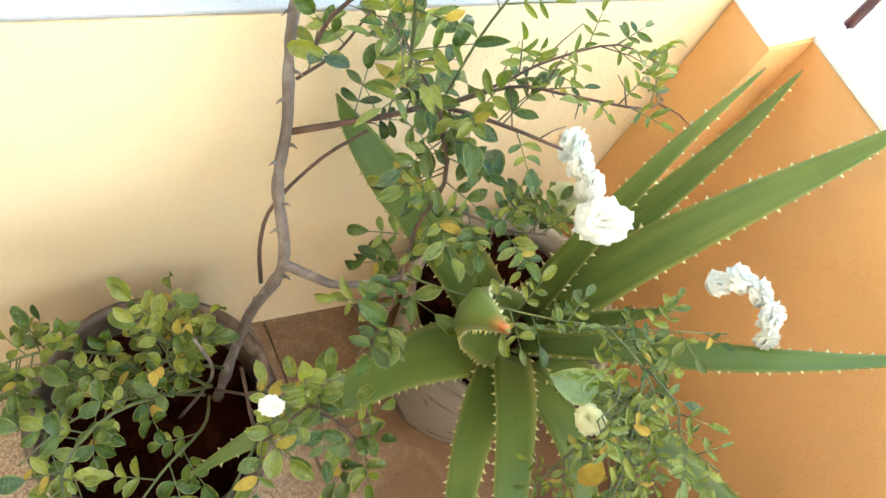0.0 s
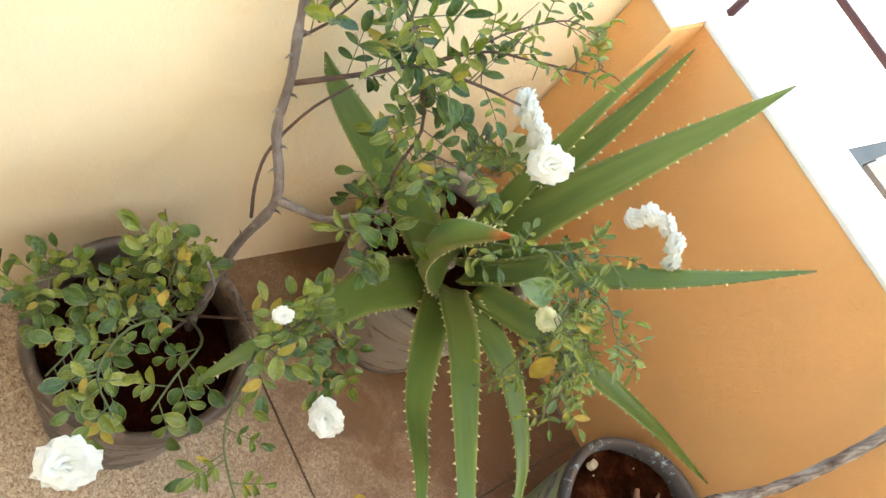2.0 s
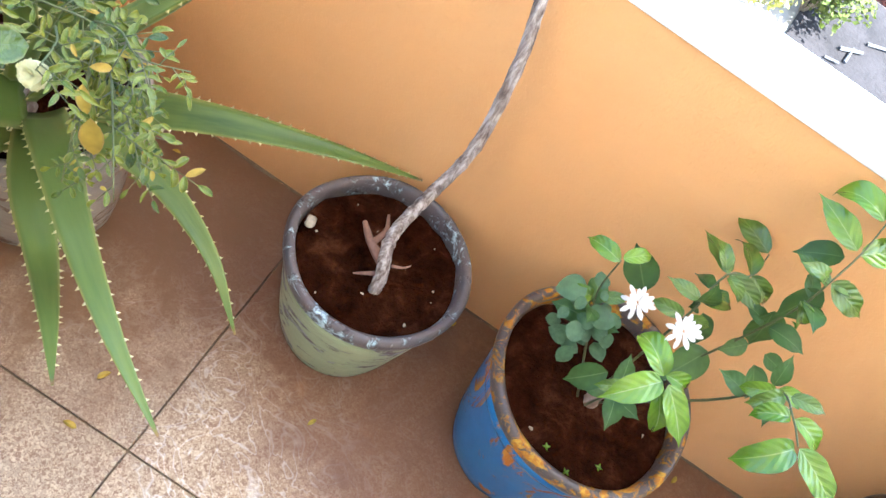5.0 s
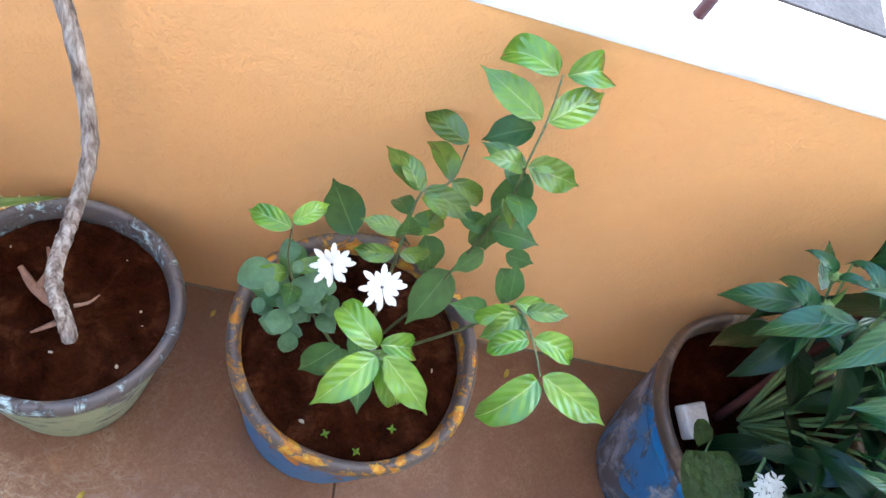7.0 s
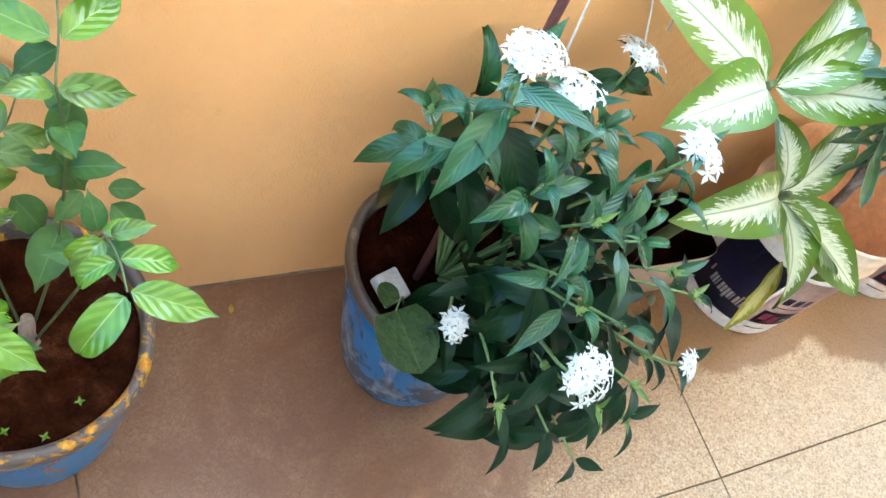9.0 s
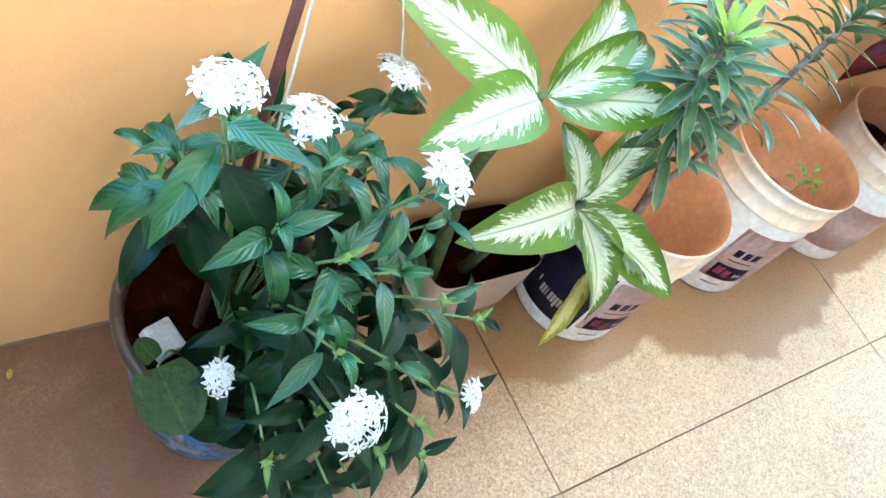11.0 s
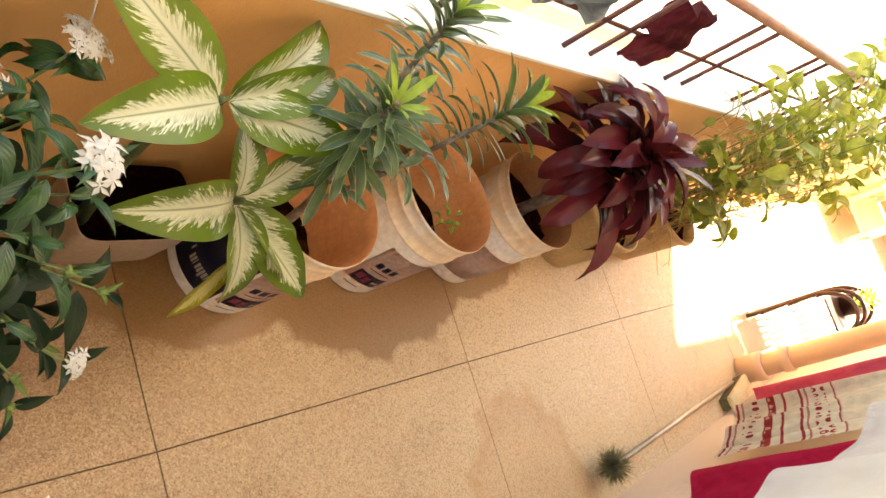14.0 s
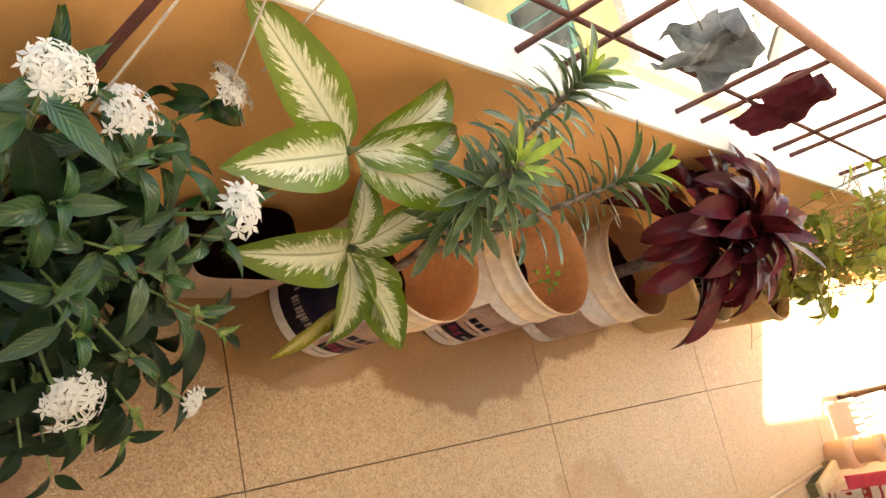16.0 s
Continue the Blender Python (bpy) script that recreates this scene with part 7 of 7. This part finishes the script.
for z, t in ((0.42, 0.03), (0.16, 0.025)):
    part("plank", boxed((7.7, -0.36, z), (9.0, -0.02, z + t), 0.004), PEACH, bench, smooth=False)
for x in (7.75, 8.9):
    for y in (-0.34, -0.05):
        part("leg", boxed((x - 0.025, y - 0.02, 0.0), (x + 0.025, y + 0.02, 0.418), 0.003), PEACH, bench, smooth=False)

# ---- litter on the floor ----
fallen = link_mesh("petal", blade(1.0, 0.5, oval, 0.3, 0.5, 4, 1), PETAL)
dead = link_mesh("dead_leaf", blade(1.0, 0.42, oval, 0.5, 0.7, 5, 2), ROSE_YELLOW)
rl = random.Random(77)
for x, y in ((0.80, -0.42), (0.76, -0.47), (0.90, -0.50), (0.62, -0.38), (1.30, -0.55), (-0.18, -0.86), (0.02, -0.70)):
    t = thing("fallen_petal", (x, y, 0.001), "small white petal fallen on the terrazzo", "petal", "fallen petals")
    a = rl.uniform(0, 6.28)
    piece("petal", fallen, heading((x, y, 0.003), (math.cos(a), math.sin(a), 0.05), (0, 0, 1)) @ Matrix.Scale(rl.uniform(0.008, 0.013), 4), t)
for x, y in ((-0.125, -0.45), (-0.10, -0.52), (0.16, -0.335), (-0.22, -0.60), (-0.27, -0.07), (0.27, -0.05), (0.74, -0.06)):
    t = thing("fallen_leaf", (x, y, 0.001), "small dry brown leaf lying on the terrazzo", "leaf", "fallen leaves")
    a = rl.uniform(0, 6.28)
    piece("leaf", dead, heading((x, y, 0.005), (math.cos(a), math.sin(a), 0.1), (0, 0, 1)) @ Matrix.Scale(rl.uniform(0.014, 0.024), 4), t)

# ---- outside, below the balcony ----
YELLOW = wall_paint("yellow_house_paint", (0.66, 0.54, 0.26), (0.72, 0.60, 0.32), (0.45, 0.36, 0.2))
GREEN_FRAME = mottled("green_frame_paint", [(0.3, (0.10, 0.26, 0.22)), (0.7, (0.16, 0.36, 0.30))], 12.0, 90.0, 0.5)
GLASS_D = mottled("dark_window", [(0.3, (0.04, 0.05, 0.05)), (0.7, (0.10, 0.12, 0.12))], 3.0, 30.0, 0.2)
CONC = mottled("grey_concrete", [(0.3, (0.30, 0.28, 0.26)), (0.7, (0.46, 0.44, 0.42))], 1.2, 20.0, 0.85, 0.4, 0.01)
house = thing("yellow_house", (13.0, 8.0, GZ), "yellow painted neighbouring house with green window frames", "house")
part("wall", boxed((11.2, 4.6, GZ), (17.0, 12.0, -3.1)), YELLOW, house, smooth=False)
part("roof", boxed((11.0, 4.4, -3.098), (17.2, 12.2, -2.95), 0.01), CONC, house, smooth=False)
for face in range(2):
    for k in range(3):
        w = part("window", boxed((11.14, 5.2 + 2.2 * k, -5.0), (11.198, 6.4 + 2.2 * k, -3.9)) if face == 0 else boxed((11.9 + 1.8 * k, 4.54, -5.0), (12.9 + 1.8 * k, 4.598, -3.9)), GREEN_FRAME, house, smooth=False)
        for j in range(3):
            a, b = 5.27 + 2.2 * k + j * 0.37, 12.0 + 1.8 * k + j * 0.3 - 0.03
            part("pane", boxed((11.125, a, -4.92), (11.138, a + 0.32, -3.98)) if face == 0 else boxed((b, 4.525, -4.92), (b + 0.25, 4.538, -3.98)), GLASS_D, w, smooth=False)
BED = mottled("dark_dug_earth", [(0.3, (0.011, 0.009, 0.010)), (0.7, (0.028, 0.024, 0.026))], 1.5, 14.0, 0.95, 0.8, 0.04, 0.2)
structure("ground_bed", prism([(2.9, 9.2), (9.0, 9.0), (9.5, 15.0), (3.6, 15.2)], GZ + 0.002, GZ + 0.05), BED, "dark dug earth in the yard", "ground")
BLUE_T = mottled("blue_plastic", [(0.3, (0.006, 0.08, 0.22)), (0.7, (0.012, 0.13, 0.30))], 4.0, 60.0, 0.4)
TARP = mottled("black_tarpaulin", [(0.3, (0.004, 0.004, 0.006)), (0.7, (0.009, 0.009, 0.012))], 2.0, 30.0, 0.6, 0.5, 0.02)
SLAB = mottled("pinkish_concrete", [(0.3, (0.050, 0.038, 0.034)), (0.7, (0.080, 0.062, 0.055))], 2.0, 30.0, 0.9, 0.5, 0.01)
tarp = thing("tarpaulin", (-1.2, 12.9, GZ), "black tarpaulin spread on the ground", "tarpaulin")
part("sheet", prism([(-1.52, 12.05), (-0.86, 11.86), (-0.82, 12.34), (-1.14, 12.50), (-1.14, 14.25), (-1.30, 14.35)], GZ + 0.001, GZ + 0.06, 0.02), TARP, tarp, smooth=False)
slab = thing("concrete_slab", (-0.6, 12.8, GZ), "long pinkish concrete slab lying in the yard", "slab")
part("block", prism([(-1.12, 12.52), (-1.10, 13.10), (0.45, 13.30), (0.30, 12.62)], GZ + 0.001, GZ + 0.12, 0.015), SLAB, slab, smooth=False)
sheet = thing("green_sheet", (-0.4, 12.1, GZ), "pale green corrugated sheet on the ground", "sheet")
SHEET_GREEN = mottled("green_sheet_paint", [(0.3, (0.025, 0.09, 0.065)), (0.7, (0.04, 0.12, 0.085))], 4.0, 60.0, 0.5)
for k in range(9):
    part("ridge", tube(bmesh.new(), [(-0.72 + 0.055 * k, 11.90, GZ + 0.03), (-0.72 + 0.055 * k, 12.36, GZ + 0.03)], 0.028, 0.028, 8), SHEET_GREEN, sheet)
crate = thing("plastic_crate", (-0.45, 13.7, GZ), "bright blue plastic crate beside the slab", "crate")
bm = boxed((-0.66, 13.36, GZ + 0.001), (-0.30, 14.1, GZ + 0.28), 0.02)
part("body", bm, BLUE_T, crate, smooth=False)
part("rim", boxed((-0.69, 13.33, GZ + 0.282), (-0.27, 14.13, GZ + 0.31), 0.01), BLUE_T, crate, smooth=False)
drum = thing("water_drum", (3.3, 12.9, GZ), "blue plastic drum among the bushes", "drum")
part("body", lathe([(0.22, 0.05), (0.25, 0.10), (0.25, 0.40), (0.27, 0.42), (0.27, 0.46), (0.25, 0.48), (0.25, 0.85), (0.22, 0.92), (0.0, 0.92)], (3.3, 12.9, GZ), 28), BLUE_T, drum)
SCRAP = mottled("pale_scrap", [(0.3, (0.045, 0.045, 0.052)), (0.7, (0.085, 0.085, 0.095))], 6.0, 60.0, 0.7)
for a, b, w in (((4.05, 11.75), (4.45, 12.0), 0.07), ((4.2, 11.5), (4.28, 11.95), 0.05), ((4.5, 12.35), (5.0, 12.6), 0.06), ((3.85, 11.3), (4.1, 11.35), 0.05)):
    t = thing("plank", (*a, GZ + 0.05), "pale scrap plank lying on the dug earth", "plank", "planks in the yard")
    part("board", tube(bmesh.new(), [(*a, GZ + 0.08), (*b, GZ + 0.10)], w * 0.55, w * 0.4, 6), SCRAP, t, smooth=False)
BOARD = mottled("weathered_board", [(0.3, (0.055, 0.045, 0.036)), (0.7, (0.10, 0.085, 0.07))], 3.0, 30.0, 0.9)
for a, b, w in (((19.6, 8.6), (22.6, 10.6), 0.42), ((22.0, 8.2), (26.0, 11.6), 0.30), ((24.0, 8.4), (28.4, 11.9), 0.25), ((26.5, 8.8), (31.0, 12.2), 0.22), ((22.5, 6.4), (25.5, 7.6), 0.25)):
    t = thing("timber", (*a, GZ), "weathered timber board lying far out on the ground", "board", "boards on the ground")
    bm = boxed((0, -w, 0.0), ((Vector(b) - Vector(a)).length, w, 0.14), 0.02)
    bmesh.ops.transform(bm, matrix=pose(a[0], a[1], GZ + 0.001, 0, 0, math.degrees(math.atan2(b[1] - a[1], b[0] - a[0]))), verts=bm.verts)
    part("board", bm, BOARD, t, smooth=False)
BUSH = leaf_mat("bush_leaf", (0.070, 0.090, 0.022), (0.21, 0.20, 0.05), gloss=0.5, thin=0.3)


def bush(at, r, h, count, seed, label):
    t = thing("bush", (*at, GZ), label, "bush", "bushes below")
    rng = random.Random(seed)
    bm, lf = bmesh.new(), bmesh.new()
    for k in range(9):
        a = k * 2.4
        top = Vector((at[0] + r * 0.7 * math.cos(a), at[1] + r * 0.7 * math.sin(a), GZ + h * rng.uniform(0.6, 1.0)))
        tube(bm, spline([(at[0], at[1], GZ), Vector((at[0], at[1], GZ)).lerp(top, 0.5) + Vector((0, 0, 0.1)), top], 6), 0.03, 0.008, 6)
    part("trunk", bm, WOOD, t)
    for k in range(count):
        d = Vector((rng.gauss(0, 1), rng.gauss(0, 1), rng.gauss(0, 1))).normalized()
        rad = rng.uniform(0.55, 1.05) * (0.8 + 0.35 * noise.noise(d * 2 + Vector((seed, 0, 0))))
        p = Vector((at[0] + d.x * r * rad, at[1] + d.y * r * rad, GZ + h * 0.58 + d.z * h * 0.48 * rad))
        m = heading(p, (rng.gauss(0, 1), rng.gauss(0, 1), rng.gauss(0, 0.6)), d + Vector((0, 0, 0.6)))
        s = rng.uniform(0.07, 0.14)
        v = [lf.verts.new(m @ Vector(q)) for q in ((0, 0, 0), (s * 0.32, s * 0.5, 0.012), (0, s, 0), (-s * 0.32, s * 0.5, 0.012))]
        lf.faces.new(v)
    lf.loops.layers.uv.new("UVMap")
    tagged(part("crown", lf, BUSH, t), kind="stuff")


bush((2.15, 11.2), 0.8, 1.3, 1500, 1, "yellow-green leafy bush in the yard")
bush((3.25, 12.1), 0.95, 1.4, 1900, 2, "dull green leafy bush beside the dug earth")
bush((1.2, 11.6), 0.8, 1.3, 1200, 3, "yellow-green leafy bush in the open yard")
bush((8.5, 7.2), 0.9, 1.6, 600, 4, "green bush near the yellow house")

# ---- terrazzo panels ----
XS = [-0.90, -0.027, 0.49, 1.512, 2.503, 3.507, 4.50, 5.50, 6.50, 7.50, 8.50, 9.60]
MIDS = [-0.505, -0.506, -0.510, -0.520, -0.505, -0.493, -0.49, -0.49, -0.49, -0.49, -0.49, -0.49]  # the long joint wanders
rf = random.Random(12)
for i, (xa, xb) in enumerate(zip(XS, XS[1:])):
    lines = [(-1.60, -1.60), (-1.30, -1.30), (MIDS[i], MIDS[i + 1]), (0.0, 0.0)]
    for (ya, yb), (yc, yd) in zip(lines, lines[1:]):
        g = 0.0011
        bm = prism([(xa + g, ya + g), (xb - g, yb + g), (xb - g, yd - g), (xa + g, yc - g)], -0.02, rf.uniform(-0.0006, 0.0), 0.0015)
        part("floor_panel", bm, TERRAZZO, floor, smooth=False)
